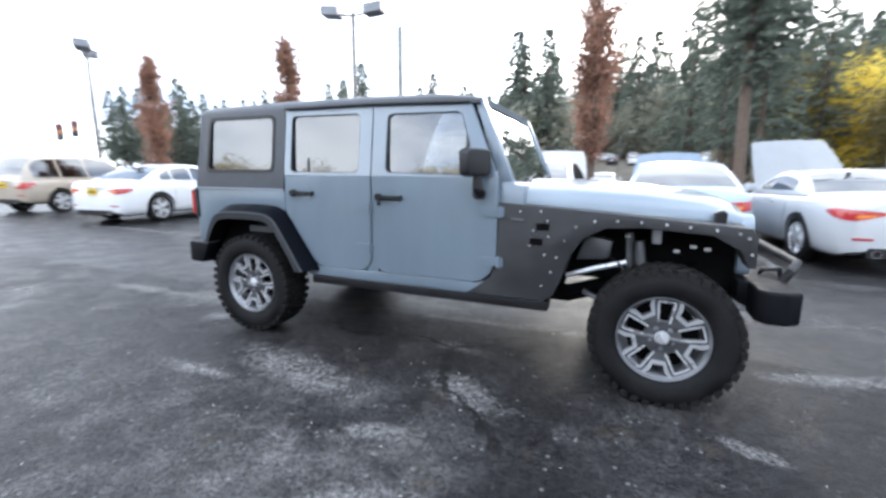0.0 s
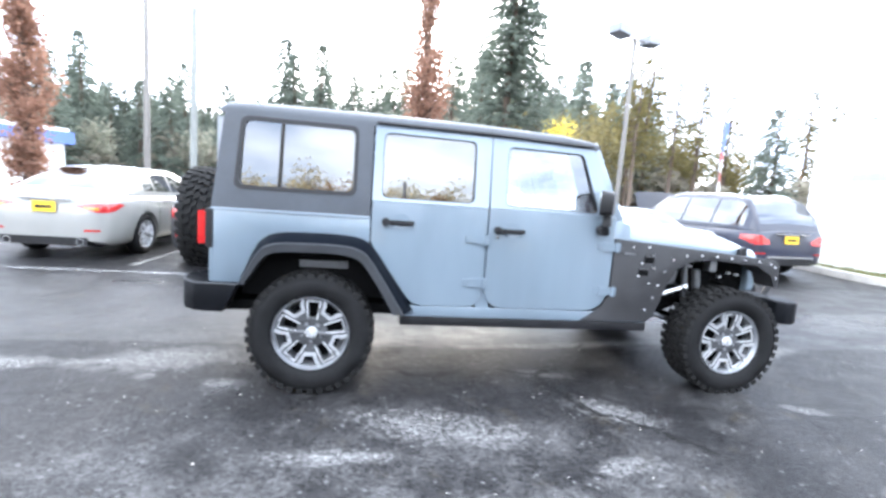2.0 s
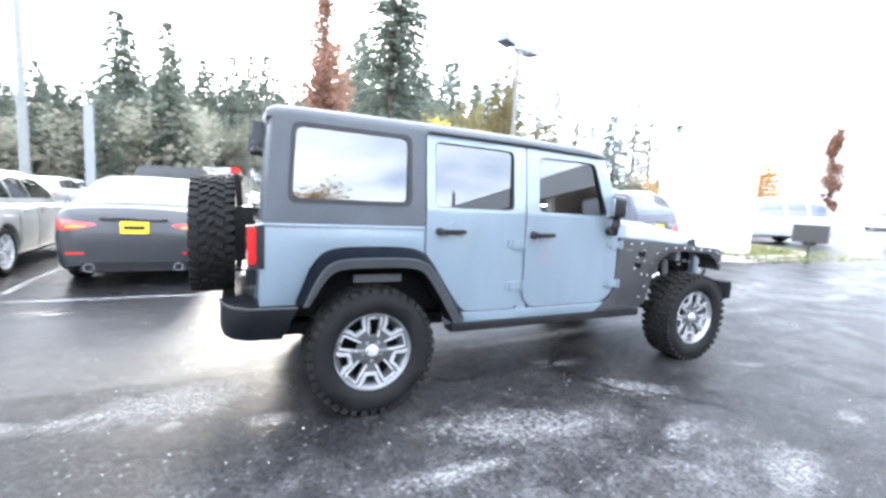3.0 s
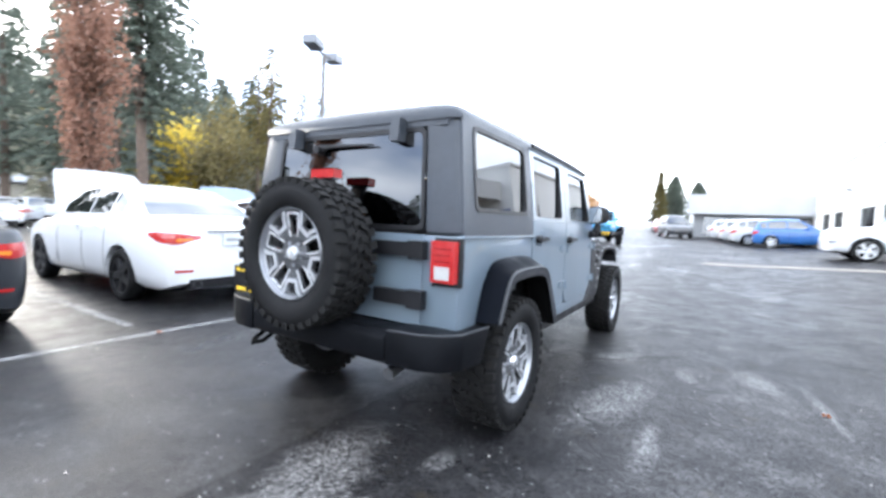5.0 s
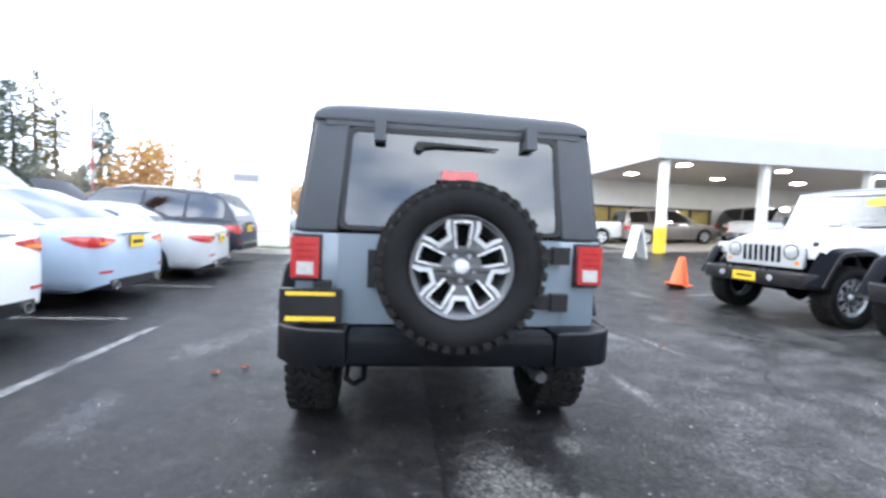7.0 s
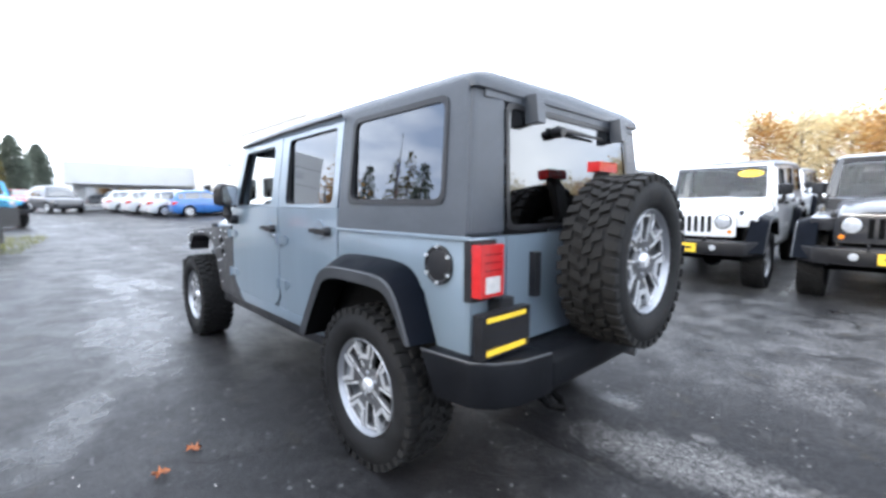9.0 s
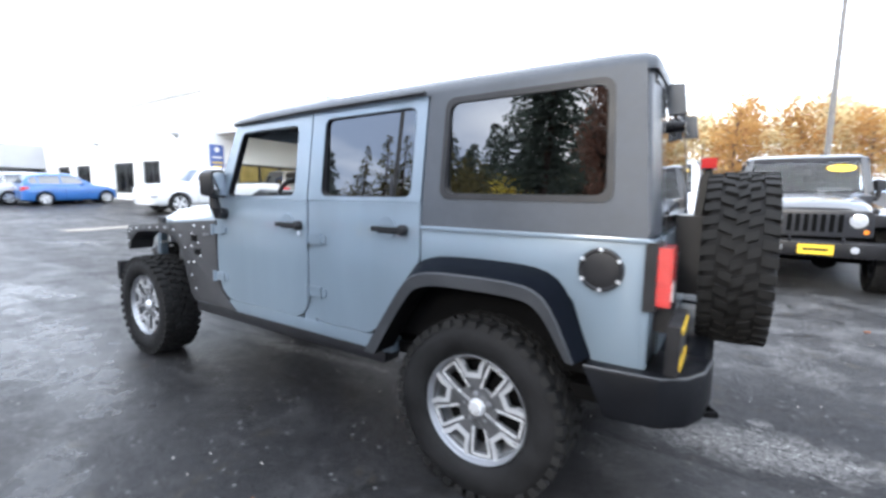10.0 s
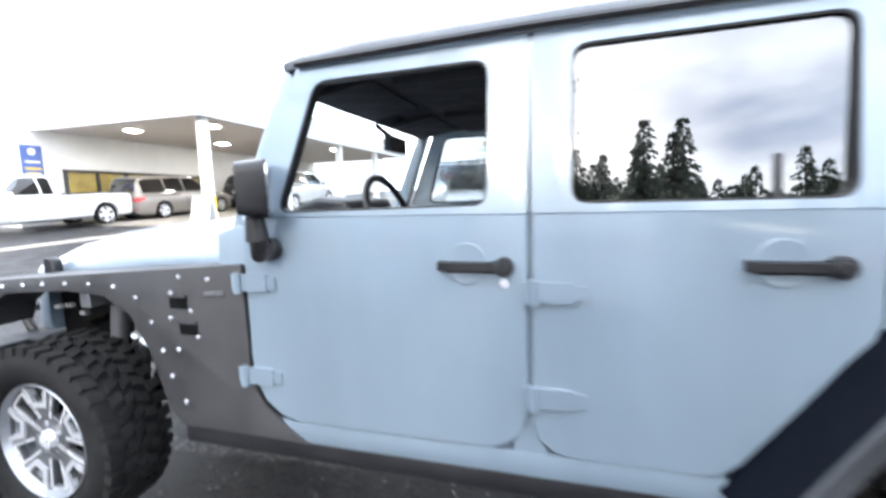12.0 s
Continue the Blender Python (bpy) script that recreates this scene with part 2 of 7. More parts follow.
def foliage(name, dark, light):
    m, t, p = material(name)
    g = t.nodes.new("ShaderNodeNewGeometry")
    co = t.nodes.new("ShaderNodeTexCoord")
    n = t.nodes.new("ShaderNodeTexNoise")
    n.inputs["Scale"].default_value = 0.7
    add = t.nodes.new("ShaderNodeMath")
    add.operation = "MULTIPLY_ADD"
    add.inputs[1].default_value = 0.5
    r = t.nodes.new("ShaderNodeValToRGB")
    r.color_ramp.elements[0].position, r.color_ramp.elements[0].color = 0.3, (*dark, 1)
    r.color_ramp.elements[1].position, r.color_ramp.elements[1].color = 0.85, (*light, 1)
    t.links.new(co.outputs["Object"], n.inputs["Vector"])
    t.links.new(g.outputs["Random Per Island"], add.inputs[0])
    t.links.new(n.outputs["Fac"], add.inputs[2])
    t.links.new(add.outputs[0], r.inputs["Fac"])
    t.links.new(r.outputs["Color"], p.inputs["Base Color"])
    p.inputs["Roughness"].default_value = 0.8
    trans = t.nodes.new("ShaderNodeBsdfTranslucent")
    t.links.new(r.outputs["Color"], trans.inputs["Color"])
    mix = t.nodes.new("ShaderNodeMixShader")
    mix.inputs["Fac"].default_value = 0.62
    t.links.new(p.outputs["BSDF"], mix.inputs[1])
    t.links.new(trans.outputs["BSDF"], mix.inputs[2])
    t.links.new(mix.outputs["Shader"], t.nodes["Material Output"].inputs["Surface"])
    return m


# needle colours lightened to carry the haze over the far woods
M["needles"] = foliage("conifer_needles", (0.095, 0.115, 0.1), (0.23, 0.265, 0.215))
M["needles_warm"] = foliage("dry_conifer_needles", (0.07, 0.075, 0.04), (0.24, 0.2, 0.08))
M["leaves_yellow"] = foliage("yellow_leaves", (0.5, 0.38, 0.06), (0.85, 0.68, 0.14))
M["leaves_olive"] = foliage("olive_leaves", (0.1, 0.092, 0.05), (0.27, 0.225, 0.1))
# pale haze at the wood's edge is mixed into these leaf tones
M["leaves_dull"] = foliage("dull_grey_green_leaves", (0.2, 0.2, 0.165), (0.38, 0.37, 0.29))
# low-sun brightness on the south trees is put into this leaf colour
M["leaves_pale"] = foliage("pale_sunlit_leaves", (0.5, 0.41, 0.24), (0.85, 0.75, 0.5))
M["leaves_red"] = foliage("rust_red_leaves", (0.19, 0.1, 0.07), (0.36, 0.21, 0.15))
M["leaves_orange"] = foliage("orange_leaves", (0.28, 0.13, 0.07), (0.55, 0.34, 0.13))
# tan lightened to stand for backlit haze among the trunks
M["brush"] = foliage("dry_tan_brush", (0.17, 0.155, 0.125), (0.36, 0.33, 0.265))
M["grass"] = foliage("lawn_grass", (0.08, 0.09, 0.03), (0.2, 0.2, 0.08))


def wet_asphalt():
    """Wet, patchy tarmac: fine stones, glossy wet film, pale dried stains of known places and a few damp dark ones."""
    m, t, p = material("wet_asphalt")
    N, L = t.nodes.new, t.links.new
    geo = N("ShaderNodeNewGeometry")
    def noise(scale, detail=6, rough=0.6):
        n = N("ShaderNodeTexNoise")
        n.inputs["Scale"].default_value, n.inputs["Detail"].default_value, n.inputs["Roughness"].default_value = scale, detail, rough
        L(geo.outputs["Position"], n.inputs["Vector"])
        return n.outputs["Fac"]
    def math_(op, a, b=None, c=None, clamp=False):
        n = N("ShaderNodeMath")
        n.operation, n.use_clamp = op, clamp
        for i, v in enumerate((a, b, c)):
            if v is None:
                continue
            if isinstance(v, (int, float)):
                n.inputs[i].default_value = v
            else:
                L(v, n.inputs[i])
        return n.outputs[0]
    def step(v, lo, hi):
        n = N("ShaderNodeMapRange")
        n.interpolation_type = "SMOOTHSTEP"
        n.inputs["From Min"].default_value, n.inputs["From Max"].default_value = lo, hi
        L(v, n.inputs["Value"])
        return n.outputs["Result"]
    edge = noise(5.5, 8, 0.72)
    broad = noise(0.45, 5)
    mid = noise(1.9, 7, 0.65)
    grit = math_("MULTIPLY_ADD", noise(42, 6, 0.8), 0.6, math_("MULTIPLY", noise(130, 3), 0.4))
    # pale stains: centre x, y, half-length, half-width, turn in degrees
    stains = [(0.78, -1.27, 0.52, 0.17, -14), (1.92, -1.13, 0.27, 0.12, -30), (1.65, -0.52, 0.2, 0.07, -10), (2.3, 0.15, 1.15, 0.07, 6), (-0.58, -0.7, 0.1, 0.06, 0),
              (-1.06, -0.6, 0.06, 0.05, 0), (3.31, -1.14, 0.12, 0.06, -25), (-1.05, -0.3, 0.5, 0.2, 12), (1.83, -2.2, 0.32, 0.13, 20), (1.67, -1.68, 0.2, 0.07, 10),
              (2.92, -2.0, 0.1, 0.07, 25), (6.85, -2.7, 0.7, 0.1, -20), (5.3, -2.4, 0.55, 0.09, 32), (-1.44, -0.36, 0.3, 0.05, 10), (4.0, -0.1, 0.5, 0.1, 15), (2.56, -3.3, 0.2, 0.1, 0),
              (4.4, -4.1, 0.3, 0.12, 10), (1.41, -2.52, 0.45, 0.04, 5), (-2.1, -0.4, 0.5, 0.1, 0), (0.25, -1.55, 0.3, 0.06, 0)]
    pools = [(-0.12, 2.06, 0.36, 0.13, 12), (1.42, 1.9, 0.5, 0.2, -20), (3.5, 1.3, 1.5, 0.34, -5), (-0.54, -0.77, 0.13, 0.08, 20), (6.4, 1.15, 1.6, 0.2, 3), (-2.5, 2.2, 0.4, 0.1, 0), (6.2, 0.8, 0.8, 0.2, 10)]
    sep = N("ShaderNodeSeparateXYZ")
    L(geo.outputs["Position"], sep.inputs[0])
    wob = math_("MULTIPLY_ADD", edge, 3.4, -1.7)
    def spots(places, wobble, lo, hi):
        total = None
        for cx, cy, a, b, turn in places:
            c, s = math.cos(radians(turn)), math.sin(radians(turn))
            dx, dy = math_("SUBTRACT", sep.outputs["X"], cx), math_("SUBTRACT", sep.outputs["Y"], cy)
            u = math_("ADD", math_("MULTIPLY", dx, c / a), math_("MULTIPLY", dy, s / a))
            v = math_("ADD", math_("MULTIPLY", dx, -s / b), math_("MULTIPLY", dy, c / b))
            d = math_("SQRT", math_("ADD", math_("MULTIPLY", u, u), math_("MULTIPLY", v, v)))
            k = step(math_("ADD", d, wobble), lo, hi)
            total = k if total is None else math_("MAXIMUM", total, k)
        return total
    total = spots(stains, wob, 1.35, 0.5)
    pool = math_("MULTIPLY", spots(pools, math_("MULTIPLY_ADD", noise(3.4, 9, 0.68), 3.0, -1.5), 1.35, 0.55), math_("MULTIPLY", step(noise(9, 6, 0.7), 0.22, 0.6), 0.52))
    pale = math_("MULTIPLY", total, step(math_("MULTIPLY_ADD", noise(21, 6, 0.7), 0.6, math_("MULTIPLY", edge, 0.5)), 0.34, 0.82))
    dry = step(math_("MULTIPLY_ADD", mid, 0.5, math_("MULTIPLY", broad, 0.6)), 0.54, 0.68)
    # the south lane has dried in a wide track, paled further for lens glare
    pale_track = math_("MULTIPLY", step(sep.outputs["Y"], -0.9, -1.7), step(sep.outputs["X"], 2.6, 1.5))
    dry = math_("MAXIMUM", math_("MULTIPLY", dry, 0.32), math_("MULTIPLY", pale_track, math_("MULTIPLY", step(mid, 0.24, 0.6), 0.82)))
    # an old joint: coarse surfacing to the south of it, smooth and damp to the north
    wander = math_("MULTIPLY_ADD", noise(3.0, 5), 0.12, -0.06)
    side = math_("ADD", sep.outputs["Y"], wander)
    south = step(side, 0.05, 0.02)
    joint = math_("MULTIPLY", step(math_("ABSOLUTE", math_("SUBTRACT", side, 0.035)), 0.014, 0.005), step(sep.outputs["X"], 0.4, -0.3))
    damp = step(math_("MULTIPLY_ADD", mid, 0.35, math_("MULTIPLY", broad, 0.75)), 0.5, 0.40)
    puddle = math_("MAXIMUM", math_("MULTIPLY", damp, 0.35), pool)
    mottle = step(noise(2.7, 10, 0.7), 0.36, 0.66)
    scuff = step(noise(13, 8, 0.75), 0.4, 0.68)
    mix1 = N("ShaderNodeMix")
    mix1.data_type = "RGBA"
    mix1.inputs["A"].default_value, mix1.inputs["B"].default_value = (0.0105, 0.0105, 0.0115, 1), (0.084, 0.084, 0.085, 1)
    L(math_("MULTIPLY_ADD", math_("MULTIPLY", mottle, scuff), 0.24, math_("MULTIPLY", dry, math_("MULTIPLY_ADD", mottle, 0.8, 0.2)), True), mix1.inputs["Factor"])
    mix2 = N("ShaderNodeMix")
    mix2.data_type = "RGBA"
    mix2.inputs["B"].default_value = (0.34, 0.34, 0.34, 1)
    L(math_("MULTIPLY", pale, 0.42), mix2.inputs["Factor"])
    L(mix1.outputs["Result"], mix2.inputs["A"])
    mix3 = N("ShaderNodeMix")
    mix3.data_type, mix3.blend_type = "RGBA", "MULTIPLY"
    L(math_("MULTIPLY_ADD", south, 0.25, 0.72), mix3.inputs["Factor"])
    g2 = N("ShaderNodeValToRGB")
    g2.color_ramp.elements[0].position, g2.color_ramp.elements[0].color = 0.38, (0.1, 0.1, 0.1, 1)
    g2.color_ramp.elements[1].position, g2.color_ramp.elements[1].color = 0.64, (2.7, 2.65, 2.6, 1)
    L(grit, g2.inputs["Fac"])
    L(mix2.outputs["Result"], mix3.inputs["A"])
    L(g2.outputs["Color"], mix3.inputs["B"])
    # fine cracks, wandering, only here and there; brown moss in the damp
    warp = N("ShaderNodeTexNoise")
    warp.inputs["Scale"].default_value, warp.inputs["Detail"].default_value = 1.6, 6
    L(geo.outputs["Position"], warp.inputs["Vector"])
    shift = N("ShaderNodeVectorMath")
    shift.operation = "MULTIPLY_ADD"
    shift.inputs[1].default_value = (0.9, 0.9, 0)
    L(warp.outputs["Color"], shift.inputs[0])
    L(geo.outputs["Position"], shift.inputs[2])
    vor = N("ShaderNodeTexVoronoi")
    vor.feature, vor.voronoi_dimensions = "DISTANCE_TO_EDGE", "2D"
    vor.inputs["Scale"].default_value = 0.42
    L(shift.outputs[0], vor.inputs["Vector"])
    crack = math_("MULTIPLY", step(vor.outputs["Distance"], 0.014, 0.004), step(noise(0.8, 3), 0.47, 0.56))
    moss = math_("MULTIPLY", step(noise(3.1, 8, 0.75), 0.56, 0.7), 0.45)
    mix4 = N("ShaderNodeMix")
    mix4.data_type = "RGBA"
    mix4.inputs["B"].default_value = (0.052, 0.043, 0.028, 1)
    L(moss, mix4.inputs["Factor"])
    L(mix3.outputs["Result"], mix4.inputs["A"])
    mix5 = N("ShaderNodeMix")
    mix5.data_type = "RGBA"
    mix5.inputs["B"].default_value = (0.008, 0.008, 0.008, 1)
    L(math_("MULTIPLY", math_("MAXIMUM", crack, joint), 0.85), mix5.inputs["Factor"])
    L(mix4.outputs["Result"], mix5.inputs["A"])
    # scattered pale chips of stone
    chips = N("ShaderNodeTexVoronoi")
    chips.voronoi_dimensions = "2D"
    chips.inputs["Scale"].default_value = 11.0
    L(geo.outputs["Position"], chips.inputs["Vector"])
    chip = math_("MULTIPLY", step(chips.outputs["Distance"], 0.13, 0.08), step(noise(7.0, 2), 0.53, 0.6))
    mix6 = N("ShaderNodeMix")
    mix6.data_type = "RGBA"
    mix6.inputs["B"].default_value = (0.3, 0.3, 0.3, 1)
    L(math_("MULTIPLY", chip, 0.3), mix6.inputs["Factor"])
    L(mix5.outputs["Result"], mix6.inputs["A"])
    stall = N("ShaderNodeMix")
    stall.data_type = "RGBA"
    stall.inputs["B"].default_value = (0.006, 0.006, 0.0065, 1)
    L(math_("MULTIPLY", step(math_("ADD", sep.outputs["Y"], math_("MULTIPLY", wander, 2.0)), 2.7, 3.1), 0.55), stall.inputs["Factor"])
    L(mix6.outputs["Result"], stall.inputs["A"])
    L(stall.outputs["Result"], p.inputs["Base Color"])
    rough = math_("SUBTRACT", math_("MULTIPLY_ADD", mottle, 0.16, math_("MULTIPLY_ADD", dry, 0.2, 0.34)), math_("MULTIPLY", puddle, 0.36))
    rough = math_("MAXIMUM", math_("MULTIPLY_ADD", pale, 0.25, rough, True), 0.06)
    L(rough, p.inputs["Roughness"])
    L(math_("MULTIPLY_ADD", pool, 0.12, math_("MULTIPLY_ADD", south, -0.08, 0.155)), p.inputs["Specular IOR Level"])
    bump = N("ShaderNodeBump")
    bump.inputs["Distance"].default_value = 0.008
    L(math_("MULTIPLY", math_("SUBTRACT", 1.0, puddle), 0.7), bump.inputs["Strength"])
    L(math_("ADD", grit, math_("MULTIPLY", noise(28, 4), 0.6)), bump.inputs["Height"])
    L(bump.outputs["Normal"], p.inputs["Normal"])
    return m


M["asphalt"] = wet_asphalt()


def worn_paint(name, colour):
    """Road paint worn through in patches, with the tarmac showing between."""
    m, t, p = material(name)
    g = t.nodes.new("ShaderNodeNewGeometry")
    p.inputs["Base Color"].default_value, p.inputs["Roughness"].default_value = (*colour, 1), 0.6
    gone = t.nodes.new("ShaderNodeBsdfTransparent")
    mix = t.nodes.new("ShaderNodeMixShader")
    n1, n2 = t.nodes.new("ShaderNodeTexNoise"), t.nodes.new("ShaderNodeTexNoise")
    for n, sc in ((n1, 2.2), (n2, 26)):
        n.inputs["Scale"].default_value, n.inputs["Detail"].default_value, n.inputs["Roughness"].default_value = sc, 8, 0.7
        t.links.new(g.outputs["Position"], n.inputs["Vector"])
    add = t.nodes.new("ShaderNodeMath")
    add.operation = "ADD"
    ramp = t.nodes.new("ShaderNodeMapRange")
    ramp.inputs["From Min"].default_value, ramp.inputs["From Max"].default_value = 0.84, 1.12
    ramp.inputs["To Max"].default_value = 0.75
    t.links.new(n1.outputs["Fac"], add.inputs[0])
    t.links.new(n2.outputs["Fac"], add.inputs[1])
    t.links.new(add.outputs[0], ramp.inputs["Value"])
    t.links.new(ramp.outputs["Result"], mix.inputs["Fac"])
    t.links.new(gone.outputs["BSDF"], mix.inputs[1])
    t.links.new(p.outputs["BSDF"], mix.inputs[2])
    t.links.new(mix.outputs["Shader"], t.nodes["Material Output"].inputs["Surface"])
    return m


M["line"] = worn_paint("worn_line_paint", (0.3, 0.3, 0.3))


# ---- mesh helpers ----
def linked(name, bm, mat, parent=None, label="", smooth=None):
    me = bpy.data.meshes.new(name)
    bmesh.ops.recalc_face_normals(bm, faces=bm.faces)
    if smooth is not None:
        for f in bm.faces:
            f.smooth = True
        lim = radians(smooth)
        for e in bm.edges:
            if len(e.link_faces) == 2 and e.calc_face_angle(0) > lim:
                e.smooth = False
    bm.to_mesh(me)
    bm.free()
    for one in mat if isinstance(mat, (list, tuple)) else [mat]:
        me.materials.append(one)
    ob = new(name, me)
    if parent is not None:
        ob.parent = parent
    if label:
        tagged(ob, label)
    return ob


def part(name, bm, mat, parent, label="", smooth=35):
    return linked(name, bm, mat, parent, label, smooth)


def thing(name, label, category, group="", m=None):
    e = new(name)
    e.empty_display_size = 0.2
    tagged(e, label, category, group)
    if m is not None:
        e.matrix_basis = m
    return e


def bevelled(bm, w, seg=2, angle=30):
    lim = radians(angle)
    es = [e for e in bm.edges if len(e.link_faces) == 2 and e.calc_face_angle(0) > lim]
    if es and w > 0:
        bmesh.ops.bevel(bm, geom=es, offset=w, segments=seg, profile=0.6, affect="EDGES", clamp_overlap=True)
    return bm


def add_box(bm, x0, x1, y0, y1, z0, z1):
    vs = [bm.verts.new((x, y, z)) for x in (x0, x1) for y in (y0, y1) for z in (z0, z1)]
    for a, b, c, d in ((0, 1, 3, 2), (4, 6, 7, 5), (0, 4, 5, 1), (2, 3, 7, 6), (0, 2, 6, 4), (1, 5, 7, 3)):
        bm.faces.new((vs[a], vs[b], vs[c], vs[d]))
    return vs


def box(x0, x1, y0, y1, z0, z1, bev=0.0, seg=2):
    bm = bmesh.new()
    add_box(bm, x0, x1, y0, y1, z0, z1)
    return bevelled(bm, bev, seg)


def add_prism(bm, pts, y0, y1, axis="y"):
    """A polygon of (a, b) pairs pushed from y0 to y1: in xz along y, in yz along x, or in xy along z."""
    def at(a, b, c):
        return {"y": (a, c, b), "x": (c, a, b), "z": (a, b, c)}[axis]
    lo = [bm.verts.new(at(a, b, y0)) for a, b in pts]
    hi = [bm.verts.new(at(a, b, y1)) for a, b in pts]
    n = len(pts)
    bm.faces.new(lo)
    bm.faces.new(hi[::-1])
    for i in range(n):
        bm.faces.new((lo[i], hi[i], hi[(i + 1) % n], lo[(i + 1) % n]))
    return lo + hi


def prism(pts, y0, y1, bev=0.0, axis="y", seg=2):
    bm = bmesh.new()
    add_prism(bm, pts, y0, y1, axis)
    bmesh.ops.recalc_face_normals(bm, faces=bm.faces)
    return bevelled(bm, bev, seg)


def add_frame(bm, outer, inner, y0, y1):
    """A flat frame in xz between two loops of as many points, y0 to y1 thick."""
    n = len(outer)
    loops = [[bm.verts.new((a, y, b)) for a, b in loop] for y in (y0, y1) for loop in (outer, inner)]
    o0, i0, o1, i1 = loops
    for k in range(n):
        j = (k + 1) % n
        for a, b in ((o0, i0), (i1, o1), (o1, o0), (i0, i1)):
            bm.faces.new((a[k], a[j], b[j], b[k]))


def tube(points, r, n=8, closed=False):
    bm = bmesh.new()
    add_tube(bm, points, r, n, closed)
    return bm


def add_tube(bm, points, r, n=8, closed=False):
    ps = [Vector(p) for p in points]
    rings = []
    for i, p in enumerate(ps):
        a = ps[i - 1] if i or closed else p
        b = ps[(i + 1) % len(ps)] if i < len(ps) - 1 or closed else p
        d = (b - a).normalized()
        s = d.cross(Vector((0, 0, 1)) if abs(d.z) < 0.9 else Vector((1, 0, 0))).normalized()
        u = s.cross(d)
        rad = r[i] if isinstance(r, (list, tuple)) else r
        rings.append([bm.verts.new(p + rad * (math.cos(2 * math.pi * k / n) * s + math.sin(2 * math.pi * k / n) * u)) for k in range(n)])
    m = len(rings)
    for i in range(m if closed else m - 1):
        a, b = rings[i], rings[(i + 1) % m]
        for k in range(n):
            bm.faces.new((a[k], a[(k + 1) % n], b[(k + 1) % n], b[k]))
    if not closed:
        bm.faces.new(rings[0][::-1])
        bm.faces.new(rings[-1])


def add_lathe(bm, profile, n=48, axis="y", centre=(0, 0, 0), close=False):
    """Profile of (radius, along) turned about an axis."""
    rings = []
    for r, a in profile:
        ring = []
        for k in range(n):
            c, s = r * math.cos(2 * math.pi * k / n), r * math.sin(2 * math.pi * k / n)
            v = {"y": (c, a, s), "x": (a, c, s), "z": (c, s, a)}[axis]
            ring.append(bm.verts.new(Vector(v) + Vector(centre)))
        rings.append(ring)
    m = len(rings)
    for i in range(m if close else m - 1):
        a, b = rings[i], rings[(i + 1) % m]
        for k in range(n):
            bm.faces.new((a[k], b[k], b[(k + 1) % n], a[(k + 1) % n]))
    if not close:
        for ring, flip in ((rings[0], False), (rings[-1], True)):
            if (ring[0].co - ring[n // 2].co).length > 1e-4:
                bm.faces.new(ring[::-1] if flip else ring)


def lathe(profile, n=48, axis="y", centre=(0, 0, 0), close=False):
    bm = bmesh.new()
    add_lathe(bm, profile, n, axis, centre, close)
    return bm


def mirrored(bm):
    bmesh.ops.scale(bm, vec=(1, -1, 1), verts=bm.verts)
    bmesh.ops.reverse_faces(bm, faces=bm.faces)
    return bm


def moved(bm, m):
    bmesh.ops.transform(bm, matrix=m, verts=bm.verts)
    return bm


def ground_z(x, y):
    def soft(v, k=0.6):
        return v if v > 12 else k * math.log1p(math.exp(v / k))
    return min(2.2, 0.045 * soft(-(y + 2.2)) + 0.022 * soft(x - 3.0))


def on_ground(x, y, turn=0.0, dz=0.0):
    return pose(x, y, ground_z(x, y) + dz, 0, 0, turn)


def berth(x, y, turn):
    """A pose on the ground that follows its slope, for what stands on wheels."""
    k = 1.4
    gx = (ground_z(x + k, y) - ground_z(x - k, y)) / (2 * k)
    gy = (ground_z(x, y + k) - ground_z(x, y - k)) / (2 * k)
    up = Vector((-gx, -gy, 1)).normalized()
    a = radians(turn)
    ahead = Vector((math.cos(a), math.sin(a), 0))
    ahead = (ahead - up * ahead.dot(up)).normalized()
    left = up.cross(ahead)
    m = Matrix((ahead, left, up)).transposed().to_4x4()
    m.translation = (x, y, ground_z(x, y))
    return m


M["downlight"] = bpy.data.materials.new("canopy_downlight")
M["downlight"].use_nodes = True
M["downlight"].node_tree.nodes["Principled BSDF"].inputs["Emission Color"].default_value = (1, 0.96, 0.88, 1)
M["downlight"].node_tree.nodes["Principled BSDF"].inputs["Emission Strength"].default_value = 55.0


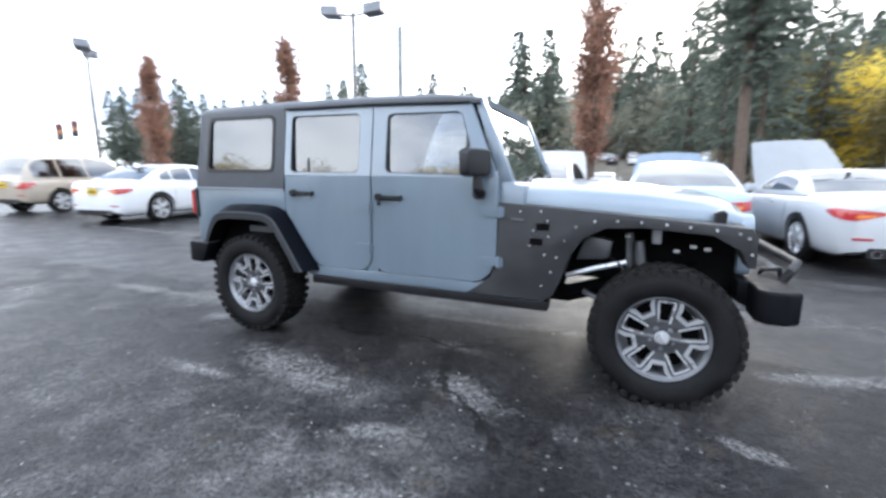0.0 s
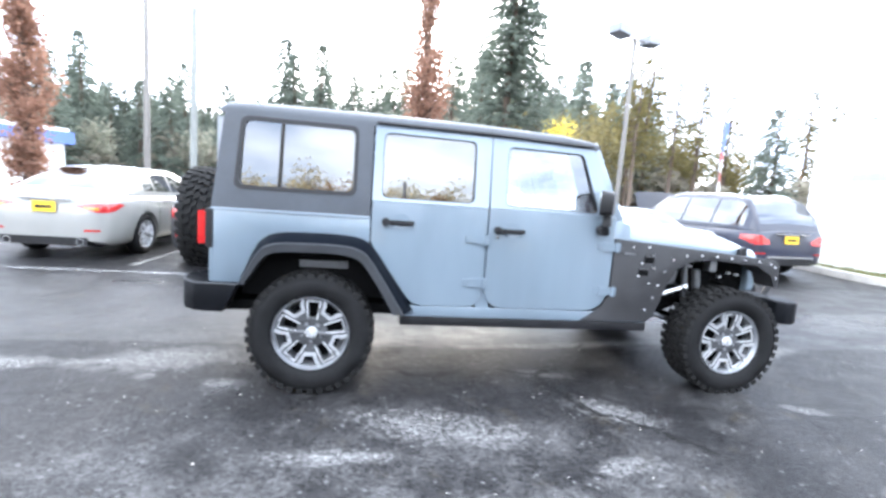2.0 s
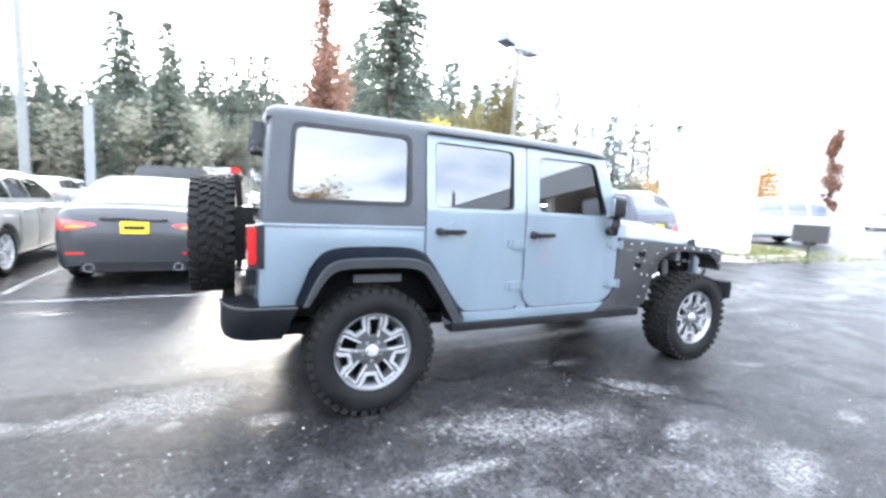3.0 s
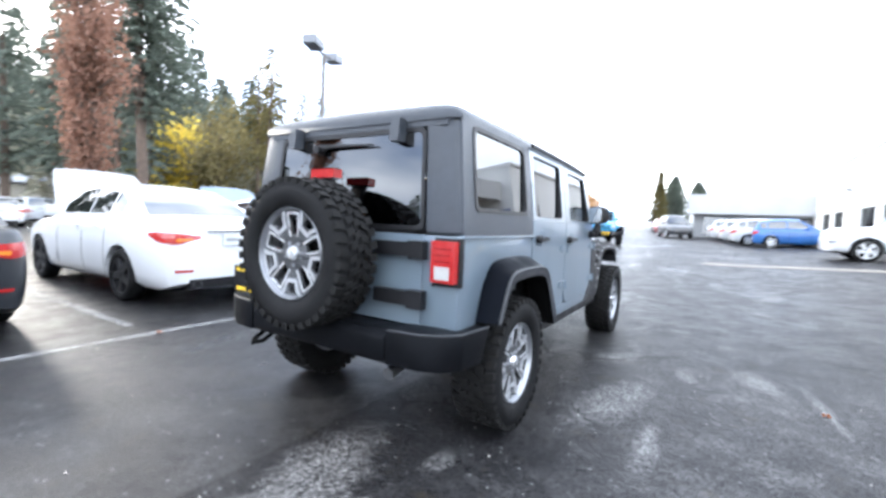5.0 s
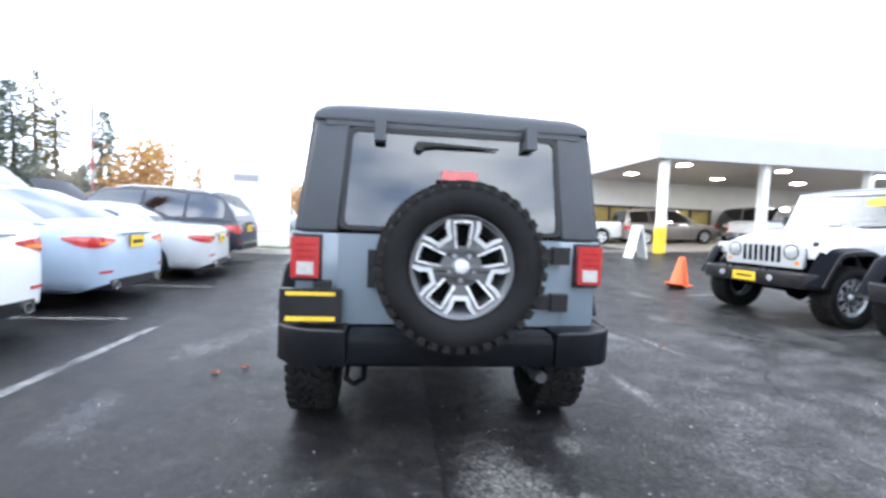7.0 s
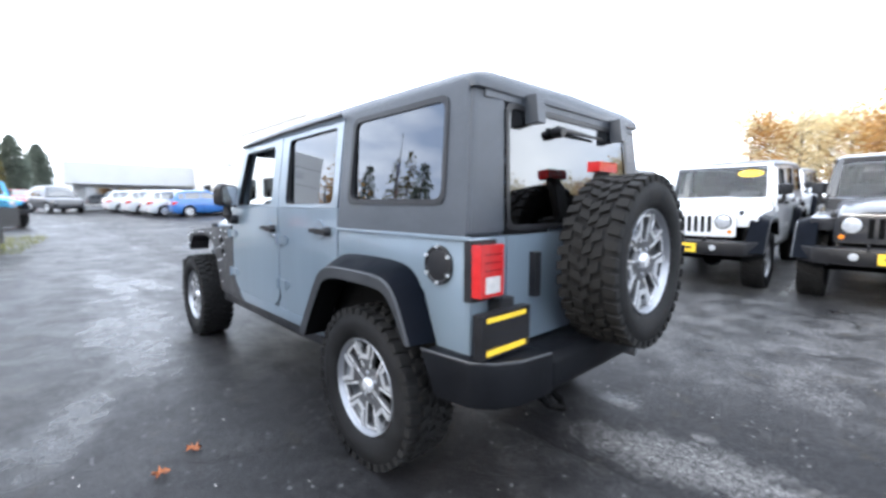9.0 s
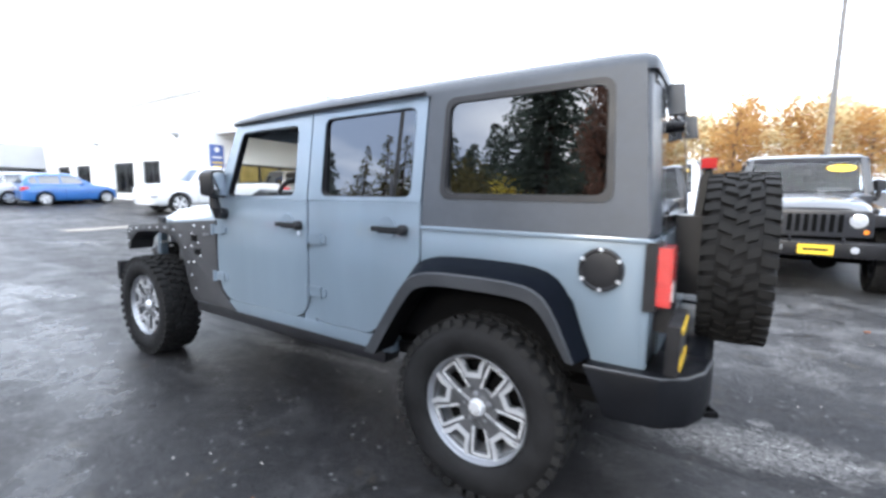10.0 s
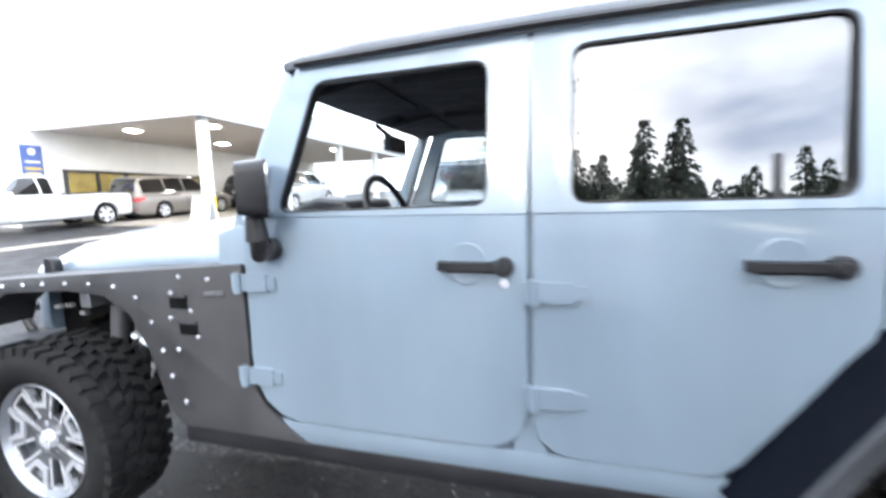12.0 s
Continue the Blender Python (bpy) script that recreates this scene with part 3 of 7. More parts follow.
# ---- wheels ----
def off_road_wheel(name, parent, R=0.39, width=0.26, face=1):
    """A wheel about the y axis with its outer face towards +y (face=1) or -y, at its own centre."""
    hub = new(name)
    hub.parent = parent
    h = width / 2
    prof = [(0.236, -h + 0.03), (0.262, -h + 0.008), (0.31, -h), (R - 0.032, -h + 0.008), (R - 0.0165, -h + 0.03), (R - 0.0165, 0.0),
            (R - 0.0165, h - 0.03), (R - 0.032, h - 0.008), (0.31, h), (0.262, h - 0.008), (0.236, h - 0.03), (0.2, 0.0)]
    tyre = part("tyre", lathe(prof, 56, close=True), M["rubber"], hub, "black mud-terrain tyre with chunky lugs", smooth=50)
    bm = bmesh.new()
    n = 38
    for k in range(n):
        for row, (ya, yb, da, skew) in enumerate(((-h + 0.001, -h + 0.055, 0.0, 0.35), (-h + 0.064, -h + 0.108, 0.5, -0.7), (-0.019, 0.019, 0.2, 0.8), (h - 0.108, h - 0.064, 0.0, 0.7), (h - 0.055, h - 0.001, 0.5, -0.35))):
            a0 = (k + da) / n * 2 * math.pi
            shoulder = row in (0, 4)
            wid = (0.6 if shoulder else 0.58) * 2 * math.pi / n
            if not shoulder:
                jog = 0.006 if k % 2 else -0.006
                ya, yb = ya + jog, yb + jog
            low = R - 0.036 if shoulder else R - 0.022
            vs = []
            for r in (low, R - 0.005 if shoulder else R):
                for y, sk in ((ya, -skew), (yb, skew)):
                    for da2 in (-0.5, 0.5):
                        a = a0 + wid * (da2 + sk * 0.35)
                        yy = y
                        if shoulder and r > low and abs(y) > h - 0.03:
                            yy = y * 0.985
                        vs.append(bm.verts.new((r * math.cos(a), yy, r * math.sin(a))))
            for f in ((0, 1, 3, 2), (4, 6, 7, 5), (0, 4, 5, 1), (2, 3, 7, 6), (0, 2, 6, 4), (1, 5, 7, 3)):
                bm.faces.new([vs[i] for i in f])
    tread = part("tread", bm, M["tread"], tyre, smooth=None)
    tagged(tread, kind="stuff")
    o = face
    # barrel and lip
    part("rim", lathe([(0.215, -o * 0.08), (0.205, -o * 0.06), (0.2, o * 0.05), (0.213, o * (h - 0.05)), (0.228, o * (h - 0.036)), (0.231, o * (h - 0.026)), (0.227, o * (h - 0.02)), (0.221, o * (h - 0.03)), (0.214, o * (h - 0.085)), (0.185, o * 0.0), (0.19, -o * 0.08)], 48, close=True), M["alloy_lip"], hub, "machined silver alloy rim", smooth=40)
    # dark disc behind the openings, the shade inside the wheel put into its colour
    part("brake_disc", lathe([(0.02, o * 0.0), (0.18, o * 0.0), (0.18, o * 0.02), (0.02, o * 0.02)], 24), M["under"], hub)
    f1 = h - 0.045
    # the wheel's face: a disc with five long slots and five pockets by the rim, edged with bright ridges
    def ring_of(points, k, turn=0.0):
        c, q = math.cos(2 * math.pi * k / 5 + turn), math.sin(2 * math.pi * k / 5 + turn)
        return [(1.07 * (x * c - z * q), 1.07 * (x * q + z * c)) for x, z in points]
    slot = rounded_loop([(0.084, -0.0215), (0.181, -0.033), (0.181, 0.033), (0.084, 0.0215)], 0.006, 2)
    pocket = rounded_loop([(0.138, -0.026), (0.168, -0.036), (0.192, -0.055), (0.197, 0.0), (0.192, 0.055), (0.168, 0.036), (0.138, 0.026)], 0.008, 2)
    loops = [[(0.219 * math.cos(math.pi * k / 30), 0.219 * math.sin(math.pi * k / 30)) for k in range(60)]]
    for k in range(5):
        loops += [ring_of(slot, k, math.pi / 2), ring_of(pocket, k, math.pi / 2 + math.pi / 5)]
    dish = lambda r: f1 - 0.016 - 0.016 * max(0.0, (0.19 - r) / 0.19)
    part("wheel_face", plate_with_holes(loops, 0.012, 0.003, lambda x, z, up: (x, o * (dish(math.hypot(x, z)) + up), z)), M["alloy_face"], hub, "satin silver alloy wheel face with slots", smooth=40)
    def raised(name, outline, k, turn, mat, lift):
        bm = bmesh.new()
        pts = ring_of(outline, k, turn)
        lo = [bm.verts.new((x, o * (dish(math.hypot(x, z)) - 0.005), z)) for x, z in pts]
        hi = [bm.verts.new((x, o * (dish(math.hypot(x, z)) + lift), z)) for x, z in pts]
        bm.faces.new(lo)
        bm.faces.new(hi[::-1])
        for i in range(len(pts)):
            j = (i + 1) % len(pts)
            bm.faces.new((lo[i], hi[i], hi[j], lo[j]))
        part(name, bm, mat, hub, smooth=None)
    for k in range(5):
        for sgn in (-1, 1):
            raised("spoke_ridge", [(0.078, sgn * 0.0205), (0.182, sgn * 0.033), (0.185, sgn * 0.0425), (0.078, sgn * 0.03)], k, math.pi / 2, M["alloy"], 0.016)
        raised("slot_end", [(0.182, -0.036), (0.19, -0.038), (0.192, 0.0), (0.19, 0.038), (0.182, 0.036), (0.184, 0.0)], k, math.pi / 2, M["alloy"], 0.016)
        raised("bracket", [(0.119, -0.033), (0.119, 0.033), (0.16, 0.05), (0.19, 0.07), (0.197, 0.055), (0.17, 0.034), (0.138, 0.024), (0.138, -0.024), (0.17, -0.034), (0.197, -0.055), (0.19, -0.07), (0.16, -0.05)], k, math.pi / 2 + math.pi / 5, M["alloy_mid"], 0.02)
    part("hub_cap", lathe([(0.04, o * (f1 - 0.03)), (0.037, o * (f1 - 0.002)), (0.029, o * (f1 + 0.01)), (0.001, o * (f1 + 0.014))], 32), M["alloy"], hub, smooth=45)
    for k in range(5):
        a = math.pi / 2 + 2 * math.pi * (k + 0.5) / 5
        part("lug_nut", lathe([(0.0135, o * (f1 - 0.04)), (0.0135, o * (f1 - 0.012)), (0.009, o * (f1 - 0.004)), (0.001, o * (f1 - 0.004))], 10, "y", (0.058 * math.cos(a), 0, 0.058 * math.sin(a))), M["alloy_lip"], hub)
    for o_ in hub.children:
        if o_.name.split(".")[0] != "tyre":
            for v in o_.data.vertices:
                v.co.x, v.co.z = v.co.x * 1.02, v.co.z * 1.02
    return hub


def plate_with_holes(loops, half, bev, place):
    """A flat plate, the first loop its rim and the others its holes, thickened, bevelled and set in place by a function."""
    cu = bpy.data.curves.new("plate", "CURVE")
    cu.dimensions, cu.fill_mode, cu.extrude, cu.bevel_depth, cu.bevel_resolution = "2D", "BOTH", half - bev, bev, 0
    for pts in loops:
        sp = cu.splines.new("POLY")
        sp.points.add(len(pts) - 1)
        for q, (x, z) in zip(sp.points, pts):
            q.co = (x, z, 0, 1)
        sp.use_cyclic_u = True
    ob = bpy.data.objects.new("plate", cu)
    bm = bmesh.new()
    bm.from_mesh(ob.to_mesh())
    ob.to_mesh_clear()
    bpy.data.objects.remove(ob)
    bpy.data.curves.remove(cu)
    bmesh.ops.remove_doubles(bm, verts=bm.verts, dist=1e-5)
    for v in bm.verts:
        v.co = place(v.co.x, v.co.y, v.co.z)
    return bm


WHEELS = {}


def wheel_like(name, parent, R, face, width=0.26):
    """An off-road wheel that shares its meshes with the others of its size."""
    if (R, face) not in WHEELS:
        WHEELS[(R, face)] = off_road_wheel(name, parent, R=R, face=face, width=width)
        return WHEELS[(R, face)]
    first = WHEELS[(R, face)]
    made = {first: new(name)}
    made[first].parent = parent
    for o in first.children_recursive:
        made[o] = o.copy()
        scene.collection.objects.link(made[o])
        made[o].parent = made[o.parent]
    return made[first]


def car_wheel(name, parent, R=0.33, width=0.22, spokes=5, face=1, rim_mat="alloy", rr=0.7):
    hub = new(name)
    hub.parent = parent
    h, o = width / 2, face
    ri = R * rr
    part("tyre", lathe([(ri - 0.005, -h + 0.02), (ri + 0.03, -h), (R - 0.025, -h + 0.006), (R, -h + 0.03), (R, h - 0.03), (R - 0.025, h - 0.006), (ri + 0.03, h), (ri - 0.005, h - 0.02), (ri - 0.03, 0.0)], 40, close=True), M["rubber"], hub, "black road tyre", smooth=50)
    rim = part("rim", lathe([(ri, -o * h * 0.7), (ri - 0.012, 0.0), (ri - 0.008, o * (h - 0.03)), (ri + 0.002, o * (h - 0.012)), (ri - 0.012, o * (h - 0.014)), (ri - 0.03, o * 0.01), (ri - 0.02, -o * h * 0.7)], 40, close=True), M[rim_mat], hub, smooth=40)
    bm = bmesh.new()
    for k in range(spokes):
        a = math.pi / 2 + 2 * math.pi * k / spokes
        w0, w1 = 0.2 * ri, min(0.3 * ri, 1.35 * ri / spokes)
        pts = [(0.1 * ri, -w0), (0.95 * ri, -w1), (0.95 * ri, w1), (0.1 * ri, w0)] if spokes < 8 else [(0.1 * ri, -0.06 * ri), (0.97 * ri, -0.06 * ri), (0.97 * ri, 0.06 * ri), (0.1 * ri, 0.06 * ri)]
        lo = [bm.verts.new(Matrix.Rotation(-a, 3, "Y") @ Vector((x, o * (h - 0.06), z))) for x, z in pts]
        hi = [bm.verts.new(Matrix.Rotation(-a, 3, "Y") @ Vector((x, o * (h - 0.018), z * 0.8))) for x, z in pts]
        bm.faces.new(lo)
        bm.faces.new(hi[::-1])
        for i in range(4):
            bm.faces.new((lo[i], hi[i], hi[(i + 1) % 4], lo[(i + 1) % 4]))
    part("spokes", bm, M[rim_mat], rim, smooth=25)
    part("backing", lathe([(0.001, o * 0.0), (ri - 0.02, o * 0.0), (ri - 0.02, -o * 0.01), (0.001, -o * 0.01)], 24), M["under"], rim)
    part("hub_cap", lathe([(0.045, o * (h - 0.05)), (0.04, o * (h - 0.012)), (0.001, o * (h - 0.01))], 20), M[rim_mat], rim)
    return hub


def leaned(bm):
    """Above the belt the flanks lean in."""
    for v in bm.verts:
        if v.co.z > 1.2:
            v.co.y -= math.copysign((v.co.z - 1.2) * 0.125, v.co.y) if abs(v.co.y) > 0.3 else 0
    return bm


def pane_lean(bm):
    """Panes stand a little steeper than their frames."""
    for v in bm.verts:
        v.co.y -= math.copysign(0.0365 + (v.co.z - 1.465) * 0.088, v.co.y)
    return bm


def rounded_loop(pts, r, seg=4):
    """A polygon with its corners rounded."""
    out = []
    n = len(pts)
    for i in range(n):
        p, a, b = Vector(pts[i]), Vector(pts[i - 1]), Vector(pts[(i + 1) % n])
        da, db = (a - p), (b - p)
        k = min(r, da.length * 0.45, db.length * 0.45)
        s, e = p + da.normalized() * k, p + db.normalized() * k
        for j in range(seg + 1):
            t = j / seg
            out.append(tuple((1 - t) ** 2 * s + 2 * t * (1 - t) * p + t * t * e))
    return out


def wrangler(label, m, coat, trail_fenders=True, group="", plate="yellow", sticker=False, top="hardtop", top_coat=None, grille=None):
    """A four-door boxy off-roader with hardtop, spare wheel on the tailgate and removable doors. x ahead, rear axle at x = 0."""
    car = thing("off_roader", label, "car", group, m)
    P, H = M[coat], M[top_coat or top]

    def both(name, make, mat, lab="", smooth=35, parent=None):
        made = []
        for s in (1, -1):
            bm = make()
            made.append(part(name, mirrored(bm) if s < 0 else bm, mat, (parent[0 if s > 0 else 1] if parent else car), lab, smooth))
        return made

    # tub: rear quarters, cowl, sills, floor
    quarter = [(-0.60, 0.68), (-0.44, 0.68), (-0.36, 0.9), (-0.2, 0.96), (0.22, 0.96), (0.33, 0.93), (0.33, 1.135), (-0.60, 1.135)]
    both("rear_quarter", lambda: prism(quarter, 0.735, 0.785, 0.012), P, "painted rear quarter panel")
    both("sill", lambda: prism([(0.5, 0.5), (2.3, 0.5), (2.3, 0.575), (0.5, 0.575)], 0.70, 0.782, 0.012), P)
    both("belt_rail", lambda: prism([(-0.61, 1.122), (0.327, 1.122), (0.327, 1.139), (-0.61, 1.139)], 0.76, 0.796, 0.005), P)
    both("rear_post", lambda: prism([(-0.625, 0.68), (-0.585, 0.68), (-0.585, 1.135), (-0.625, 1.135)], 0.56, 0.782, 0.015), P)
    part("tailgate", box(-0.635, -0.59, -0.575, 0.575, 0.68, 1.135, 0.012), P, car, "painted tailgate")
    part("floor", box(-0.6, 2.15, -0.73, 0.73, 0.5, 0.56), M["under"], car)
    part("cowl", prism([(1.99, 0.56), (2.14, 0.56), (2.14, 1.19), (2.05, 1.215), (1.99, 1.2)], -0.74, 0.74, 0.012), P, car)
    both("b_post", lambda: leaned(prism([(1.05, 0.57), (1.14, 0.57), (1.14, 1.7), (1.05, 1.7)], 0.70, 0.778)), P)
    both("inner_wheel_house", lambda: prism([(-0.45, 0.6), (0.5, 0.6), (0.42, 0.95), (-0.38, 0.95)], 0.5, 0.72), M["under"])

    # doors with open window frames
    def door(outer, inner):
        def make():
            bm = bmesh.new()
            add_prism(bm, outer, 0.735, 0.788)
            bmesh.ops.recalc_face_normals(bm, faces=bm.faces)
            return leaned(bevelled(bm, 0.005, 1))
        return make

    def frame_of(outer, inner):
        def make():
            bm = bmesh.new()
            add_frame(bm, rounded_loop(outer, 0.012), rounded_loop(inner, 0.045), 0.745, 0.788)
            return leaned(bm)
        return make

    rear_low = [(0.335, 1.2405), (0.335, 0.99), (0.35, 0.945), (0.59, 0.615), (0.63, 0.585), (0.68, 0.575), (0.98, 0.575), (1.03, 0.585), (1.07, 0.615), (1.089, 0.67), (1.089, 1.2405)]
    front_low = [(1.099, 1.2405), (1.099, 0.7), (1.112, 0.64), (1.15, 0.595), (1.21, 0.575), (1.83, 0.575), (1.9, 0.595), (1.955, 0.64), (1.985, 0.71), (1.995, 0.78), (1.995, 1.2405)]
    rd = both("rear_door", door(rear_low, None), P, "painted rear door")
    fd = both("front_door", door(front_low, None), P, "painted front door")
    both("window_frame", frame_of([(0.335, 1.2405), (1.089, 1.2405), (1.089, 1.705), (0.335, 1.715)], [(0.392, 1.262), (0.992, 1.262), (0.992, 1.665), (0.392, 1.672)]), P, parent=rd)
    both("window_frame", frame_of([(1.099, 1.2405), (1.985, 1.2405), (1.79, 1.7), (1.099, 1.705)], [(1.205, 1.262), (1.865, 1.252), (1.735, 1.645), (1.205, 1.652)]), P, parent=fd)
    seal = lambda pts: (lambda: leaned(add_and(lambda bm: add_frame(bm, rounded_loop(pts, 0.04), rounded_loop(inset(pts, 0.011), 0.04), 0.75, 0.784))))
    w_rear = [(0.386, 1.256), (0.998, 1.256), (0.998, 1.671), (0.386, 1.678)]
    w_front = [(1.199, 1.256), (1.873, 1.246), (1.739, 1.651), (1.199, 1.658)]
    both("window_seal", seal(w_rear), M["black"], parent=rd)
    both("window_seal", seal(w_front), M["black"], parent=fd)
    panes = both("pane", lambda: pane_lean(prism([(0.39, 1.26), (0.994, 1.26), (0.994, 1.667), (0.39, 1.674)], 0.762, 0.767)), M["glass_dark"], "dark tinted pane", parent=rd)
    panes += [part("pane", mirrored(pane_lean(prism([(1.203, 1.26), (1.867, 1.25), (1.737, 1.647), (1.203, 1.654)], 0.762, 0.767))), M["glass_side"], fd[1], "clear pane")]
    both("division_bar", lambda: leaned(prism([(0.525, 1.26), (0.545, 1.26), (0.545, 1.67), (0.525, 1.67)], 0.748, 0.76)), M["black"], parent=rd)
    for door_pair, hx, hz in ((rd, 0.51, 1.112), (fd, 1.245, 1.1)):
        both("handle_cup", lambda: lathe([(0.001, 0.7885), (0.044, 0.7885), (0.05, 0.7892), (0.054, 0.7898), (0.058, 0.7888), (0.058, 0.784)], 24, "y", (hx + 0.02, 0, hz + 0.006)), P, parent=door_pair)
        # dark plate behind the handle, shade of the cup put into its colour
        both("handle_shadow_gap", lambda: prism(rounded_loop([(hx - 0.07, hz - 0.02), (hx + 0.08, hz - 0.02), (hx + 0.08, hz + 0.012), (hx - 0.07, hz + 0.012)], 0.012), 0.786, 0.7912), M["under"], parent=door_pair)
        def handle():
            bm = bmesh.new()
            add_box(bm, hx - 0.085, hx + 0.095, 0.798, 0.815, hz - 0.011, hz + 0.011)
            add_box(bm, hx + 0.07, hx + 0.095, 0.78, 0.8, hz - 0.013, hz + 0.013)
            add_box(bm, hx - 0.1, hx - 0.06, 0.78, 0.8, hz - 0.016, hz + 0.016)
            bevelled(bm, 0.006, 2)
            add_lathe(bm, [(0.001, 0.822), (0.014, 0.822), (0.017, 0.818), (0.022, 0.818), (0.026, 0.812), (0.026, 0.785)], 18, "y", (hx - 0.085, 0, hz))
            return bm
        both("handle", handle, M["black"], "black door handle", parent=door_pair)
        def key():
            return lathe([(0.001, 0.794), (0.013, 0.794), (0.015, 0.786)], 14, "y", (hx - 0.085, 0, hz - 0.045))
        if hx > 1:
            both("key_lock", key, M["chrome"], parent=door_pair)
    for door_pair, hx, zs in ((rd, 1.0, (0.745, 1.035)), (fd, 1.93, (0.725, 1.035))):
        for z in zs:
            def hinge():
                bm = bmesh.new()
                add_box(bm, hx - 0.02, hx + 0.11, 0.785, 0.799, z - 0.03, z + 0.026)
                add_box(bm, hx - 0.05, hx + 0.02, 0.785, 0.795, z - 0.021, z + 0.018)
                bevelled(bm, 0.006, 2)
                add_tube(bm, [(hx + 0.085, 0.801, z - 0.036), (hx + 0.085, 0.801, z + 0.032)], 0.013, 10)
                return bm
            both("hinge", hinge, P, "exposed painted door hinge", parent=door_pair)

    # hardtop: side frames with quarter windows, roof shell, rear frame
    q_out = [(-0.61, 1.14), (0.325, 1.14), (0.325, 1.725), (-0.555, 1.735)]
    q_in = [(-0.475, 1.268), (0.222, 1.272), (0.222, 1.678), (-0.45, 1.682)]
    def side_top():
        bm = bmesh.new()
        add_frame(bm, rounded_loop(q_out, 0.02), rounded_loop(q_in, 0.05), 0.74, 0.789)
        return leaned(bm)
    ht = both("hardtop_side", side_top, H, "textured hardtop side")
    both("window_rim", lambda: leaned(add_and(lambda bm: add_frame(bm, rounded_loop(inset(q_in, -0.012), 0.05), rounded_loop(inset(q_in, 0.012), 0.045), 0.77, 0.793))), M["black"], parent=ht)
    panes += both("pane", lambda: pane_lean(prism(rounded_loop(inset(q_in, 0.004), 0.04), 0.774, 0.779)), M["glass_dark"], "dark tinted quarter window", parent=ht)
    # roof shell: rounded in section, longer than the doors
    bm = bmesh.new()
    xs = [(-0.59, 0.0), (-0.58, 0.025), (-0.545, 0.045), (-0.45, 0.055), (0.32, 0.06), (1.0, 0.056), (1.6, 0.04), (1.8, 0.02), (1.845, -0.006)]
    rings = []
    for x, up in xs:
        edge = 0.724 if x > -0.56 else 0.715 if x > -0.585 else 0.7
        sec = [(edge, 1.705), (edge, 1.728), (edge - 0.02, 1.74 + up * 0.35), (edge - 0.06, 1.74 + up * 0.8), (edge - 0.13, 1.742 + up), (0.3, 1.742 + up * 1.15), (0, 1.745 + up * 1.2)]
        if x > 1.5:
            sec = [(y, z - (x - 1.5) * 0.05) for y, z in sec]
        full = [(y, z) for y, z in sec] + [(-y, z) for y, z in sec[-2::-1]]
        rings.append([bm.verts.new((x, y, z)) for y, z in full])
    for a, b in zip(rings, rings[1:]):
        for k in range(len(a) - 1):
            bm.faces.new((a[k], a[k + 1], b[k + 1], b[k]))
        bm.faces.new((a[-1], a[0], b[0], b[-1]))
    bm.faces.new(rings[0])
    bm.faces.new(rings[-1][::-1])
    part("roof_shell", bm, H, car, "dark textured hardtop roof", smooth=50)
    both("drip_rail", lambda: tube([(0.34, 0.745, 1.722), (1.1, 0.745, 1.716), (1.79, 0.74, 1.695)], 0.011, 6), M["black"])
    # rear frame round the glass hatch, leaning forward to the top
    def rear_x(z):
        return -0.628 + (z - 1.135) * 0.08
    def rear_strip(y0, y1, z0, z1, thick=0.05):
        bm = bmesh.new()
        add_box(bm, 0, thick, y0, y1, z0, z1)
        bevelled(bm, 0.008, 1)
        for v in bm.verts:
            v.co.x += rear_x(v.co.z)
        return bm
    part("rear_header", rear_strip(-0.66, 0.66, 1.675, 1.75, 0.09), H, car)
    for s in (1, -1):
        bm = bmesh.new()
        pts = [(0.578, 1.14), (0.785, 1.14), (0.705, 1.73), (0.53, 1.69)]
        lo = [bm.verts.new((rear_x(z) + (0.012 if y > 0.7 else 0), s * y, z)) for y, z in pts]
        hi = [bm.verts.new((rear_x(z) + 0.09, s * (y - 0.002), z)) for y, z in pts]
        bm.faces.new(lo)
        bm.faces.new(hi[::-1])
        for i in range(4):
            bm.faces.new((lo[i], hi[i], hi[(i + 1) % 4], lo[(i + 1) % 4]))
        bmesh.ops.recalc_face_normals(bm, faces=bm.faces)
        part("rear_corner", bevelled(bm, 0.025, 3), H, car)
    hatch = [(-0.575, 1.155), (0.575, 1.155), (0.54, 1.672), (-0.54, 1.672)]
    def hatch_loop(k):
        return [(a, b) for a, b in rounded_loop(inset(hatch, k), 0.04)]
    bm = bmesh.new()
    loops = []
    for k, dx in ((0.0, -0.004), (0.022, -0.004)):
        loops.append([bm.verts.new((rear_x(z) + dx, y, z)) for y, z in hatch_loop(k)])
    for i in range(len(loops[0])):
        j = (i + 1) % len(loops[0])
        bm.faces.new((loops[0][i], loops[0][j], loops[1][j], loops[1][i]))
    part("hatch_seal", bm, M["black"], car)
    bm = bmesh.new()
    a = [bm.verts.new((rear_x(z) + 0.004, y, z)) for y, z in hatch_loop(0.01)]
    b = [bm.verts.new((rear_x(z) + 0.009, y, z)) for y, z in hatch_loop(0.01)]
    bm.faces.new(a)
    bm.faces.new(b[::-1])
    for i in range(len(a)):
        bm.faces.new((a[i], b[i], b[(i + 1) % len(a)], a[(i + 1) % len(a)]))
    panes.append(part("hatch_glass", bm, M["glass_hatch"], car, "tinted rear hatch glass", smooth=None))
    for pane in panes:
        pane.visible_shadow = False
